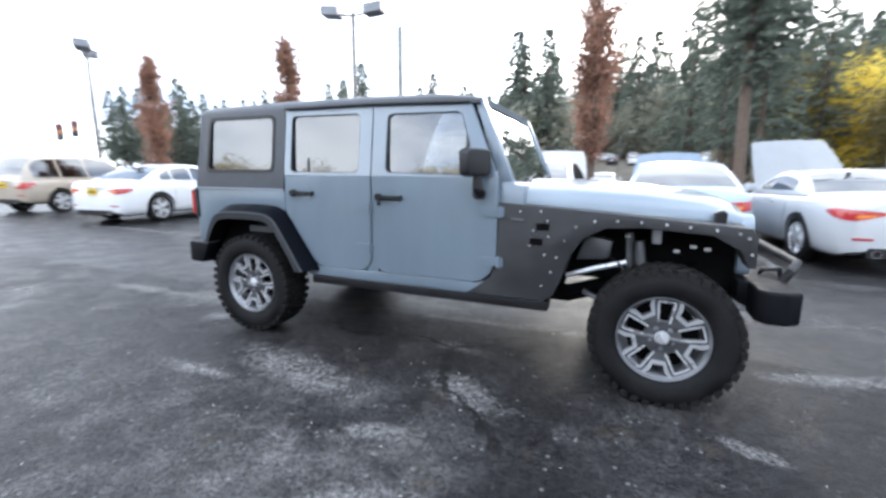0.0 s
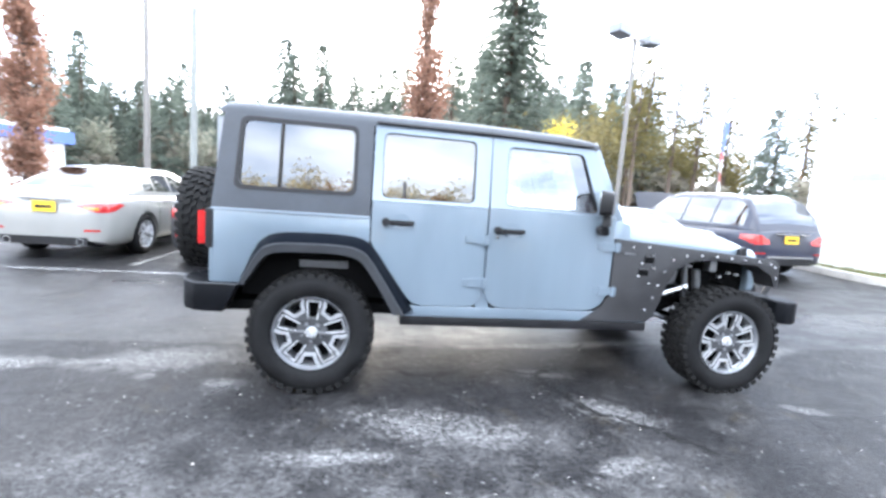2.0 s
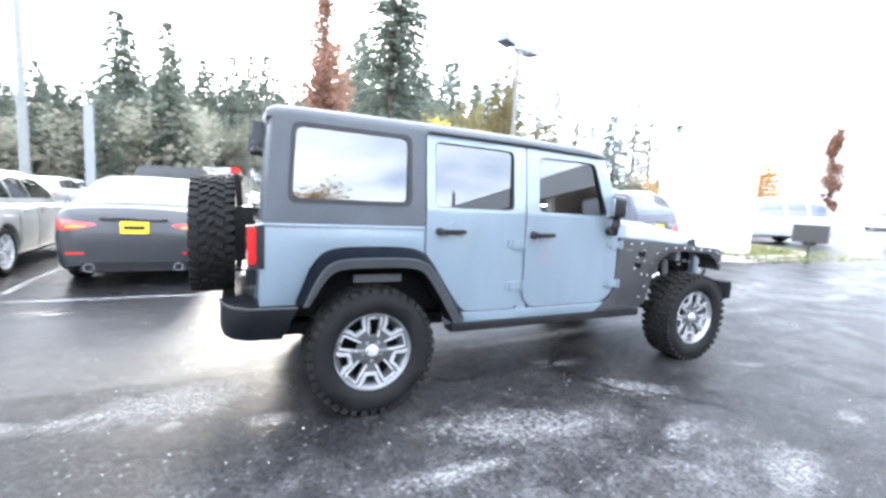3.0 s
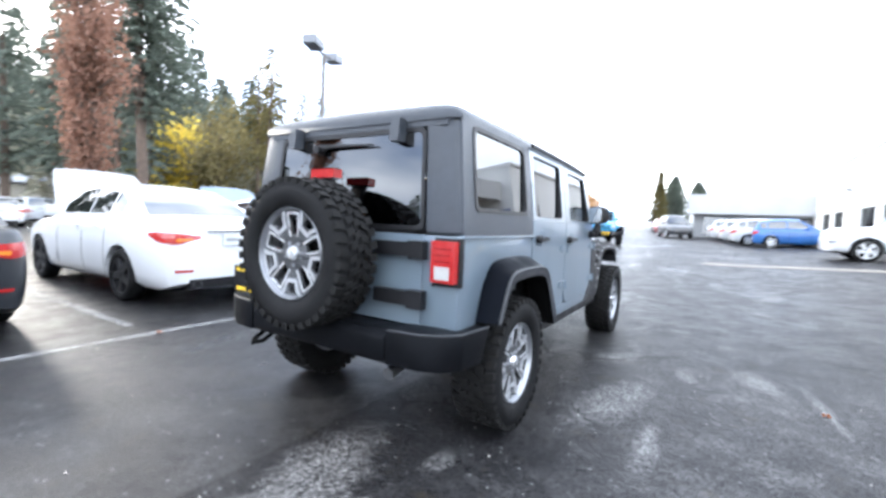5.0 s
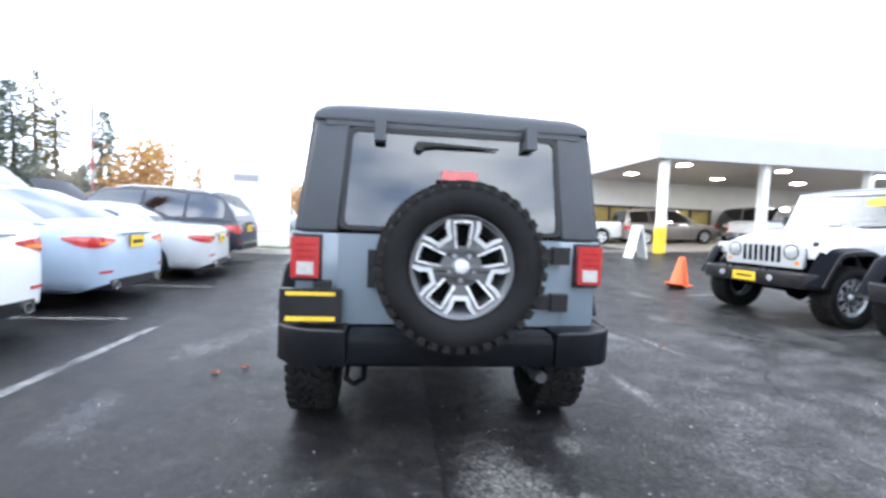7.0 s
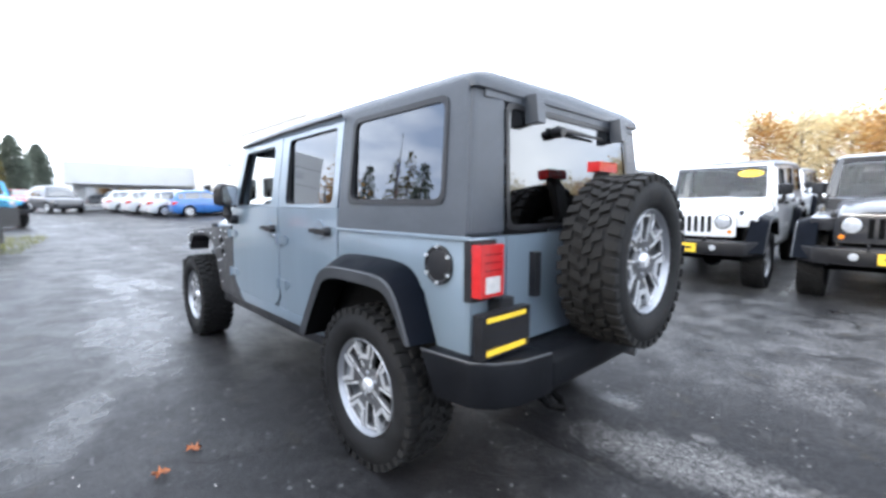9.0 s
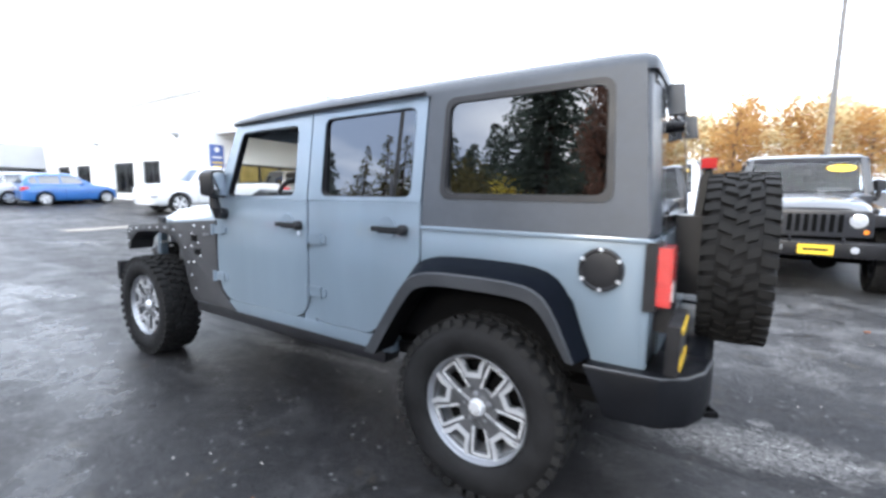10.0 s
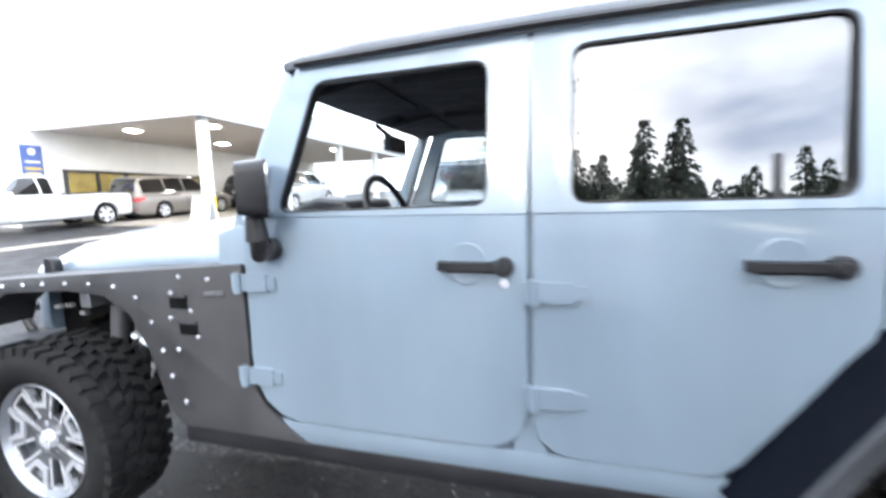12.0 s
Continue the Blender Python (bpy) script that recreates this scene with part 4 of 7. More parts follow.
    for s in (1, -1):
        bm = box(-0.64, -0.575, s * 0.385 - 0.028, s * 0.385 + 0.028, 1.60, 1.715, 0.008)
        for v in bm.verts:
            v.co.x += (v.co.z - 1.65) * 0.12 - 0.012
        part("hatch_hinge", bm, H, car, "grey hatch hinge bracket")
    wiper = part("wiper", bevelled(prism([(0.21, 1.585), (0.2, 1.615), (0.12, 1.612), (-0.22, 1.6), (-0.22, 1.592), (0.1, 1.59), (0.19, 1.573)], -0.622, -0.606, 0.004, "x"), 0), M["black"], car, "black rear wiper")
    part("wiper_pivot", lathe([(0.001, -0.64), (0.022, -0.64), (0.026, -0.59)], 14, "x", (0, 0.19, 1.585)), M["black"], wiper)

    # windscreen and its frame
    for s in (1, -1):
        bm = bmesh.new()
        pts = [(2.0, 1.2, 0.735), (2.085, 1.2, 0.735), (1.85, 1.735, 0.69), (1.79, 1.735, 0.69)]
        lo = [bm.verts.new((x, s * y, z)) for x, z, y in pts]
        hi = [bm.verts.new((x, s * (y - 0.07), z)) for x, z, y in pts]
        bm.faces.new(lo)
        bm.faces.new(hi[::-1])
        for i in range(4):
            bm.faces.new((lo[i], hi[i], hi[(i + 1) % 4], lo[(i + 1) % 4]))
        bmesh.ops.recalc_face_normals(bm, faces=bm.faces)
        part("a_pillar", bevelled(bm, 0.012, 2), P, car)
    bm = bmesh.new()
    vs = [bm.verts.new(v) for v in ((2.06, 0.67, 1.22), (2.06, -0.67, 1.22), (1.845, -0.63, 1.705), (1.845, 0.63, 1.705))]
    bm.faces.new(vs)
    g = part("windscreen", bm, M["glass_clear"], car, "clear flat windscreen", smooth=None)
    g.visible_shadow = False
    part("windscreen_header", box(1.8, 1.855, -0.66, 0.66, 1.69, 1.735, 0.012), P, car)
    part("header_trim", prism([(1.76, 1.7), (1.85, 1.7), (1.872, 1.64), (1.855, 1.635)], -0.64, 0.64, 0.006), M["liner"], car)
    for s in (1, -1):
        part("sun_visor", bevelled(prism([(1.62, 1.672), (1.83, 1.632), (1.834, 1.65), (1.624, 1.69)], s * 0.34 - 0.24, s * 0.34 + 0.24), 0.006, 2), M["cloth"], car, "dark folded sun visor")
    for y in (0.2, -0.35):
        part("front_wiper", tube([(2.1, y, 1.215), (2.075, y + 0.1, 1.24), (2.055, y + 0.42, 1.255)], 0.008, 6), M["black"], car)
    if sticker:
        bm = bmesh.new()
        ring = [bm.verts.new((2.062 - 0.443 * (z - 1.22) + 0.008, y, z)) for y, z in [(0.42 + 0.17 * math.cos(2 * math.pi * k / 20), 1.58 + 0.055 * math.sin(2 * math.pi * k / 20)) for k in range(20)]]
        bm.faces.new(ring)
        part("window_sticker", bm, M["yellow"], car, "yellow oval windscreen sticker", smooth=None)

    # bonnet: bulged, narrowing to the front
    bm = bmesh.new()
    rings = []
    for x, w, zs, zc in ((2.08, 0.66, 1.1, 1.215), (2.4, 0.64, 1.078, 1.21), (2.8, 0.605, 1.052, 1.185), (3.1, 0.575, 1.03, 1.15), (3.25, 0.55, 1.015, 1.11), (3.33, 0.53, 1.0, 1.06)):
        sec = [(w, zs - 0.03), (w, zs), (w - 0.02, zs + (zc - zs) * 0.45), (w - 0.08, zc - 0.028), (0.36, zc - 0.008), (0.3, zc + 0.012), (0, zc + 0.018)]
        full = sec + [(-y, z) for y, z in sec[-2::-1]]
        rings.append([bm.verts.new((x, y, z)) for y, z in full])
    for a, b in zip(rings, rings[1:]):
        for k in range(len(a) - 1):
            bm.faces.new((a[k], a[k + 1], b[k + 1], b[k]))
        bm.faces.new((a[-1], a[0], b[0], b[-1]))
    bm.faces.new(rings[0])
    bm.faces.new(rings[-1][::-1])
    hood = part("bonnet", bm, P, car, "painted bonnet", smooth=50)
    both("bonnet_latch", lambda: bevelled(prism([(3.16, 0.98), (3.22, 0.98), (3.225, 1.06), (3.2, 1.075), (3.165, 1.06)], 0.56, 0.605), 0.006, 1), M["black"], "black bonnet catch", parent=(hood, hood))
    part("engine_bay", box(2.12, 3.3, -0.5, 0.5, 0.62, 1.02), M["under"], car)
    # grille: seven slots, round lamps
    bm = bmesh.new()
    gx0, gx1 = 3.3, 3.365
    add_prism(bm, rounded_loop([(-0.56, 0.72), (0.56, 0.72), (0.55, 1.0), (0.5, 1.05), (-0.5, 1.05), (-0.55, 1.0)], 0.04), gx0, gx1, "x")
    bmesh.ops.recalc_face_normals(bm, faces=bm.faces)
    part("grille", bevelled(bm, 0.01, 2), M[grille] if grille else P, car, "seven-slot painted grille")
    for k in range(7):
        y = (k - 3) * 0.083
        part("grille_slot", box(gx1 - 0.012, gx1 + 0.003, y - 0.024, y + 0.024, 0.78, 1.0, 0.006), M["under"], car)
    for s in (1, -1):
        lamp = part("headlamp", lathe([(0.001, 3.385), (0.05, 3.382), (0.085, 3.37), (0.09, 3.36), (0.09, 3.34)], 28, "x", (0, s * 0.41, 0.925)), M["headlamp"], car, "round clear headlamp")
        part("lamp_ring", lathe([(0.089, 3.368), (0.1, 3.372), (0.104, 3.36)], 28, "x", (0, s * 0.41, 0.925)), M["black"], lamp)
        part("indicator", lathe([(0.001, 3.374), (0.026, 3.371), (0.03, 3.36)], 18, "x", (0, s * 0.49, 0.79)), M["amber"], car)

    # arches
    O = [(0.63, 0.545), (0.5, 0.74), (0.36, 0.95), (0.29, 0.995), (0.2, 1.012), (0.0, 1.016), (-0.2, 1.01), (-0.29, 0.985), (-0.35, 0.92), (-0.44, 0.7)]
    I = [(0.5, 0.54), (0.42, 0.68), (0.305, 0.85), (0.26, 0.885), (0.17, 0.905), (0.0, 0.908), (-0.2, 0.903), (-0.265, 0.88), (-0.315, 0.82), (-0.385, 0.7)]
    def rounder(line):
        out = [line[0]]
        for (ax_, az_), (bx_, bz_) in zip(line, line[1:]):
            out += [(ax_ * 0.75 + bx_ * 0.25, az_ * 0.75 + bz_ * 0.25), (ax_ * 0.25 + bx_ * 0.75, az_ * 0.25 + bz_ * 0.75)]
        return out + [line[-1]]
    O, I = rounder(O), rounder(I)
    def arch(O, I, y0, y1):
        def make():
            bm = bmesh.new()
            rows = []
            for (ox, oz), (ix, iz) in zip(O, I):
                mx, mz = ox * 0.52 + ix * 0.48, oz * 0.52 + iz * 0.48
                rows.append([bm.verts.new(v) for v in ((ox, y0 - 0.02, oz), (ox, y0 + 0.012, oz), (mx, y1 - 0.012, mz), (mx * 0.9 + ix * 0.1, y1, mz * 0.9 + iz * 0.1), (ix, y1 - 0.005, iz), (ix, y1 - 0.03, iz), (ix, y0 - 0.02, iz))])
            for a, b in zip(rows, rows[1:]):
                for k in range(6):
                    # inward faces get the near-black: arch shade put into the material
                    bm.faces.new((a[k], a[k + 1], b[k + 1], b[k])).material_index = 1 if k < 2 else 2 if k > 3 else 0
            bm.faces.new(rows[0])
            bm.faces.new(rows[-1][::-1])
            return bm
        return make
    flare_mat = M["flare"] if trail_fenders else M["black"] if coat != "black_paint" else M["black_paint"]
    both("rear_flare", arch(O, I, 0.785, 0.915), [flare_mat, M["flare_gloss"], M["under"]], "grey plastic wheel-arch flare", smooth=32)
    part("arch_brace", box(-0.1, 0.2, -0.735, -0.7, 0.79, 0.835, 0.008), M["alloy_dark"], car)
    if trail_fenders:
        # bolted steel trail panels in place of the front flares
        loop = [(2.005, 1.092), (2.6, 1.052), (3.3, 1.0), (3.33, 0.96), (3.335, 0.8), (3.305, 0.8), (3.265, 0.885), (3.14, 0.955), (2.8, 0.978), (2.62, 0.965), (2.5, 0.9),
                (2.43, 0.78), (2.39, 0.66), (2.35, 0.55), (2.3, 0.512), (1.8, 0.505), (1.87, 0.55), (1.955, 0.62), (2.0, 0.7)]
        pan = both("trail_panel", lambda: prism(loop, 0.772, 0.792, 0.003), M["panel"], "black bolted steel fender panel", smooth=30)
        def lip():
            bm = bmesh.new()
            rows = [[bm.verts.new((x, y, z)) for y in (0.79, 0.62)] for x, z in loop[3:15]]
            for a, b in zip(rows, rows[1:]):
                bm.faces.new((a[0], a[1], b[1], b[0]))
            return bm
        both("arch_lip", lip, M["panel"], parent=pan)
        both("fender_top", lambda: prism([(2.05, 1.085), (3.3, 0.998), (3.3, 0.988), (2.05, 1.075)], 0.5, 0.78), M["panel"], parent=pan)
        spots = [(3.29, 0.95), (3.31, 0.87), (3.25, 0.972), (3.15, 0.985), (3.03, 0.993), (2.92, 1.0), (2.8, 1.006), (2.68, 1.008), (2.56, 1.002), (2.46, 0.965), (2.4, 0.88), (2.36, 0.78), (2.33, 0.69), (2.28, 0.6), (2.3, 0.99), (2.22, 0.93), (2.31, 0.9),
                 (2.2, 0.84), (2.29, 0.79), (2.14, 1.04), (2.26, 1.045)]
        for px, pz in spots:
            both("bolt", lambda: lathe([(0.001, 0.8), (0.005, 0.7995), (0.0072, 0.796), (0.0072, 0.79)], 8, "y", (px, 0, pz)), M["bolt"], parent=pan)
        for vx, vz in ((2.27, 0.955), (2.235, 0.865)):
            both("vent", lambda: prism([(vx - 0.035, vz - 0.02), (vx + 0.04, vz - 0.02), (vx + 0.04, vz + 0.022), (vx - 0.035, vz + 0.022)], 0.79, 0.7945), M["under"], parent=pan)
            both("vent_lip", lambda: prism([(vx - 0.037, vz + 0.02), (vx + 0.042, vz + 0.02), (vx + 0.042, vz + 0.028), (vx - 0.037, vz + 0.028)], 0.79, 0.805), M["panel"], parent=pan)
        both("badge", lambda: prism([(2.08, 0.985), (2.16, 0.98), (2.16, 0.998), (2.08, 1.003)], 0.79, 0.796, 0.002), M["alloy_dark"], parent=pan)
    else:
        fo = [(x * 1.02 + 2.946 if x < 0 else x * 0.98 + 2.946, z) for x, z in O]
        fi = [(x + 2.946, z) for x, z in I]
        both("front_fender", lambda: prism([(2.05, 0.52), (2.38, 0.52), (2.5, 0.86), (2.6, 0.96), (3.2, 0.96), (3.28, 0.85), (3.3, 1.0), (2.05, 1.08)], 0.55, 0.782, 0.01), P)
        both("front_flare", arch(fo, fi, 0.72, 0.915), [flare_mat, M["flare_gloss"], M["under"]], "plastic front wheel-arch flare", smooth=28)

    # bumpers
    bm = bmesh.new()
    mid = [(-0.80, 0.515), (-0.62, 0.5), (-0.62, 0.672), (-0.79, 0.672), (-0.815, 0.64), (-0.815, 0.545)]
    add_prism(bm, mid, -0.5, 0.5)
    bmesh.ops.recalc_face_normals(bm, faces=bm.faces)
    bump = part("rear_bumper", bevelled(bm, 0.012, 2), M["bumper"], car, "black plastic rear bumper")
    def cap_end():
        plan = [(-0.82, 0.505), (-0.8, 0.69), (-0.755, 0.785), (-0.68, 0.845), (-0.43, 0.868), (-0.43, 0.76), (-0.6, 0.74), (-0.6, 0.505)]
        b = bmesh.new()
        add_prism(b, plan, 0.515, 0.685, "z")
        bmesh.ops.recalc_face_normals(b, faces=b.faces)
        for v in b.verts:
            if v.co.z < 0.6 and v.co.x > -0.5:
                v.co.x -= 0.085
        return bevelled(b, 0.016, 2)
    def cap_lip():
        return tube([(-0.815, 0.52, 0.684), (-0.795, 0.685, 0.685), (-0.75, 0.778, 0.686), (-0.678, 0.837, 0.686), (-0.435, 0.86, 0.686)], 0.006, 6)
    both("bumper_lip", cap_lip, M["flare"], parent=(bump, bump))
    both("bumper_end", cap_end, M["bumper"], parent=(bump, bump))
    part("hitch_loop", tube([(-0.72, 0.42, 0.5), (-0.8, 0.42, 0.46), (-0.84, 0.46, 0.45), (-0.8, 0.5, 0.46), (-0.72, 0.5, 0.5)], 0.014, 8), M["under"], bump)
    part("exhaust", tube([(-0.3, -0.42, 0.46), (-0.6, -0.45, 0.45), (-0.74, -0.47, 0.44)], 0.03, 12), M["alloy_dark"], car)
    if trail_fenders:
        fb = part("front_bumper", bevelled(prism([(3.3, 0.58), (3.4, 0.53), (3.52, 0.52), (3.57, 0.56), (3.57, 0.67), (3.53, 0.7), (3.3, 0.7)], -0.62, 0.62), 0.014, 2), M["bumper"], car, "stubby black front bumper")
        def bumper_end():
            b = bmesh.new()
            add_prism(b, [(3.35, 0.6), (3.35, 0.79), (3.39, 0.835), (3.47, 0.835), (3.54, 0.79), (3.57, 0.6)], 0.53, 0.7, "z")
            bmesh.ops.recalc_face_normals(b, faces=b.faces)
            return bevelled(b, 0.02, 3)
        both("bumper_end", bumper_end, M["bumper"], parent=(fb, fb))
        part("hoop", tube([(3.52, -0.5, 0.68), (3.56, -0.5, 0.75), (3.6, -0.44, 0.79), (3.61, 0.44, 0.79), (3.56, 0.5, 0.75), (3.52, 0.5, 0.68)], 0.022, 10), M["black"], fb, "low black bumper hoop")
        both("tow_hook", lambda: tube([(3.42, 0.38, 0.64), (3.46, 0.38, 0.73), (3.54, 0.38, 0.74), (3.57, 0.38, 0.64)], 0.015, 8), M["black"], parent=(fb, fb))
        # what shows inside the open front arches
        both("bay_bracket", lambda: bevelled(prism([(2.86, 0.88), (2.91, 0.88), (2.91, 0.96), (2.86, 0.96)], 0.6, 0.68), 0.004, 1), M["alloy_lip"], "bare metal bracket inside the arch")
        both("brake_hose", lambda: tube([(2.6, 0.5, 0.78), (2.7, 0.62, 0.74), (2.82, 0.66, 0.6), (2.9, 0.62, 0.5)], 0.009, 6), M["black"])
        both("steel_arm", lambda: tube([(2.4, 0.62, 0.64), (2.56, 0.62, 0.7), (2.74, 0.6, 0.75)], 0.016, 8), M["alloy"], "bare steel link")
        both("washer_bottle", lambda: bevelled(prism([(2.45, 0.74), (2.64, 0.76), (2.66, 0.87), (2.5, 0.9)], 0.5, 0.6), 0.02, 2), M["alloy_dark"])
        both("damper_can", lambda: tube([(2.84, 0.61, 0.56), (2.8, 0.6, 0.88)], 0.032, 12), M["alloy_dark"])
        for bx, bz in ((2.98, 0.83), (3.06, 0.86), (3.13, 0.85), (2.72, 0.9)):
            both("bay_clip", lambda: box(bx, bx + 0.03, 0.6, 0.62, bz, bz + 0.014, 0.003), M["bolt"])
    else:
        plan = [(3.36, -0.86), (3.42, -0.86), (3.58, -0.72), (3.63, -0.4), (3.64, 0.4), (3.58, 0.72), (3.42, 0.86), (3.36, 0.86)]
        bm = bmesh.new()
        add_prism(bm, plan, 0.5, 0.68, "z")
        bmesh.ops.recalc_face_normals(bm, faces=bm.faces)
        fb = part("front_bumper", bevelled(bm, 0.02, 2), M["black"], car, "dark front bumper")
        both("fog_lamp", lambda: lathe([(0.001, 3.645), (0.04, 3.64), (0.048, 3.61), (0.048, 3.58)], 18, "x", (0, 0.36, 0.6)), M["headlamp"], parent=(fb, fb))
        both("tow_hook", lambda: tube([(3.55, 0.25, 0.67), (3.58, 0.25, 0.73), (3.66, 0.25, 0.72), (3.66, 0.25, 0.67)], 0.013, 8), M["black"], parent=(fb, fb))
        fp = part("front_plate", box(3.642, 3.65, -0.17, 0.17, 0.53, 0.65, 0.003), M[plate], fb, "yellow dealer plate")
        part("plate_bar", box(3.6505, 3.652, -0.12, 0.12, 0.575, 0.605), M["black"], fp)

    # lamps at the rear
    for s in (1, -1):
        y0, y1 = sorted((s * 0.655, s * 0.787))
        lamp = part("tail_lamp", box(-0.684, -0.626, y0 + 0.003, y1 + 0.003 * s, 0.915, 1.112, 0.014, 3), M["tail_red"], car, "red tail lamp with clear reversing lens")
        part("lamp_housing", box(-0.64, -0.6, y0 - 0.004, y1 + 0.004, 0.893, 1.126, 0.012), M["black"], lamp)
        part("reversing_lens", box(-0.688, -0.67, y0 + 0.026, y1 - 0.026, 0.93, 0.992, 0.006), M["tail_white"], lamp)
        for q in range(3):
            part("lens_rib", box(-0.6865, -0.68, y0 + 0.02, y1 - 0.02, 1.012 + q * 0.03, 1.018 + q * 0.03, 0.002), M["tail_deep"], lamp)
        part("lamp_screw", lathe([(0.001, 0.0), (0.006, 0.0), (0.008, 0.004)], 8, "x", (-0.69, s * 0.675, 0.903)), M["under"], lamp)
    bl = part("brake_light", box(-0.765, -0.705, -0.085, 0.085, 1.41, 1.455, 0.008), M["tail_red"], car, "high red brake light on a stalk")
    part("brake_stalk", bevelled(prism([(-0.72, 1.1), (-0.68, 1.1), (-0.7, 1.36), (-0.72, 1.41), (-0.75, 1.41), (-0.74, 1.36)], -0.05, 0.05), 0.006, 1), M["black"], bl)
    # gate straps, handle, plate carrier
    for z in (1.06, 0.815):
        strap = bmesh.new()
        add_box(strap, -0.672, -0.632, -0.57, -0.3, z - 0.036, z + 0.036)
        add_box(strap, -0.685, -0.64, -0.61, -0.52, z - 0.045, z + 0.045)
        part("gate_hinge", bevelled(strap, 0.01, 2), M["black"], car, "black tailgate strap hinge")
    part("gate_handle", box(-0.668, -0.634, 0.385, 0.425, 0.87, 1.06, 0.012), M["black"], car, "black tailgate handle")
    part("carrier", box(-0.76, -0.63, -0.16, 0.16, 0.85, 1.2, 0.02), M["black"], car)
    pc = part("plate_carrier", box(-0.725, -0.685, 0.54, 0.83, 0.7, 0.865, 0.012), M["black"], car, "black plate carrier with yellow strips")
    part("plate_strip", box(-0.7285, -0.724, 0.57, 0.8, 0.835, 0.852), M["yellow"], pc)
    part("plate_strip", box(-0.7285, -0.724, 0.57, 0.8, 0.712, 0.733), M["yellow"], pc)
    part("carrier_arm", box(-0.69, -0.62, 0.6, 0.68, 0.8, 0.9, 0.008), M["black"], pc)
    # fuel cap on the left flank
    fc = part("fuel_cap", lathe([(0.001, 0.795), (0.048, 0.797), (0.064, 0.794), (0.07, 0.8), (0.077, 0.798), (0.079, 0.785)], 32, "y", (-0.46, 0, 1.02)), M["black"], car, "round black fuel cap with bolts")
    for k in range(6):
        a = 2 * math.pi * (k + 0.5) / 6
        part("cap_bolt", lathe([(0.001, 0.806), (0.006, 0.806), (0.008, 0.798)], 8, "y", (-0.46 + 0.0715 * math.cos(a), 0, 1.02 + 0.0715 * math.sin(a))), M["bolt"], fc)
    # mirrors
    turn_m = Matrix.Translation((1.885, 0.86, 1.325)) @ Matrix.Rotation(radians(36), 4, "Z")
    def mirror():
        b = bmesh.new()
        add_prism(b, rounded_loop([(-0.085, -0.085), (0.1, -0.08), (0.105, 0.07), (0.06, 0.088), (-0.085, 0.085)], 0.03, 3), -0.045, 0.035, "x")
        bmesh.ops.recalc_face_normals(b, faces=b.faces)
        for v in b.verts:
            if v.co.x > 0:
                v.co.y, v.co.z = v.co.y * 0.9, v.co.z * 0.88
        return moved(bevelled(b, 0.014, 3), turn_m)
    mir = both("mirror", mirror, M["black"], "black door mirror")
    both("mirror_arm", lambda: tube([(1.885, 0.775, 1.14), (1.885, 0.83, 1.145), (1.885, 0.85, 1.18), (1.885, 0.855, 1.25)], [0.035, 0.042, 0.034, 0.026], 12), M["black"], parent=mir)
    both("mirror_glass", lambda: moved(bevelled(prism(rounded_loop([(-0.072, -0.07), (0.088, -0.066), (0.092, 0.058), (0.055, 0.074), (-0.072, 0.072)], 0.025, 3), -0.0485, -0.044, 0, "x"), 0), turn_m), M["chrome"], parent=mir)

    # inside
    part("headliner", box(-0.45, 1.78, -0.66, 0.66, 1.68, 1.7), M["liner"], car)
    for x0, x1 in ((0.2, 0.75), (0.85, 1.55)):
        for s in (1, -1):
            part("headliner_pad", box(x0, x1, s * 0.31 - 0.25, s * 0.31 + 0.25, 1.655, 1.681, 0.02), M["cloth"], car)
    part("instrument_hood", bevelled(prism([(1.72, 1.17), (1.98, 1.17), (1.96, 1.27), (1.86, 1.3), (1.74, 1.285)], 0.16, 0.56), 0.03, 3), M["dash"], car)
    part("dashboard", prism([(1.72, 1.0), (2.0, 0.9), (2.02, 1.2), (1.85, 1.22), (1.74, 1.16)], -0.7, 0.7, 0.03), M["dash"], car)
    wheel_c = Vector((1.65, 0.36, 1.19))
    sw = part("steering_wheel", moved(lathe([(0.19 + 0.014 * math.cos(q * math.pi / 4), 0.014 * math.sin(q * math.pi / 4)) for q in range(8)], 32, "x", close=True), Matrix.Translation(wheel_c) @ Matrix.Rotation(radians(20), 4, "Y")), M["black"], car)
    part("wheel_boss", moved(box(-0.01, 0.06, -0.18, 0.18, -0.05, 0.05, 0.02), Matrix.Translation(wheel_c) @ Matrix.Rotation(radians(20), 4, "Y")), M["black"], sw)
    part("rear_view_mirror", box(1.76, 1.79, -0.1, 0.1, 1.5, 1.57, 0.012), M["black"], car)
    part("mirror_stem", tube([(1.78, 0, 1.56), (1.87, 0, 1.63)], 0.012, 8), M["black"], car)
    for s in (1, -1):
        seat = part("front_seat", bevelled(prism([(0.95, 0.7), (1.42, 0.74), (1.44, 0.86), (1.02, 0.84), (0.86, 1.36), (0.74, 1.36), (0.84, 0.74)], s * 0.38 - 0.25, s * 0.38 + 0.25), 0.04, 3), M["cloth"], car, "dark cloth front seat")
        part("headrest", bevelled(prism([(0.75, 1.4), (0.84, 1.4), (0.83, 1.56), (0.75, 1.56)], s * 0.38 - 0.13, s * 0.38 + 0.13), 0.03, 3), M["cloth"], seat)
        part("roll_bar", tube([(0.62, s * 0.62, 0.6), (0.62, s * 0.62, 1.55), (0.6, s * 0.55, 1.64), (-0.1, s * 0.55, 1.64), (-0.4, s * 0.56, 1.5), (-0.45, s * 0.6, 0.6)], 0.03, 8), M["black"], car)
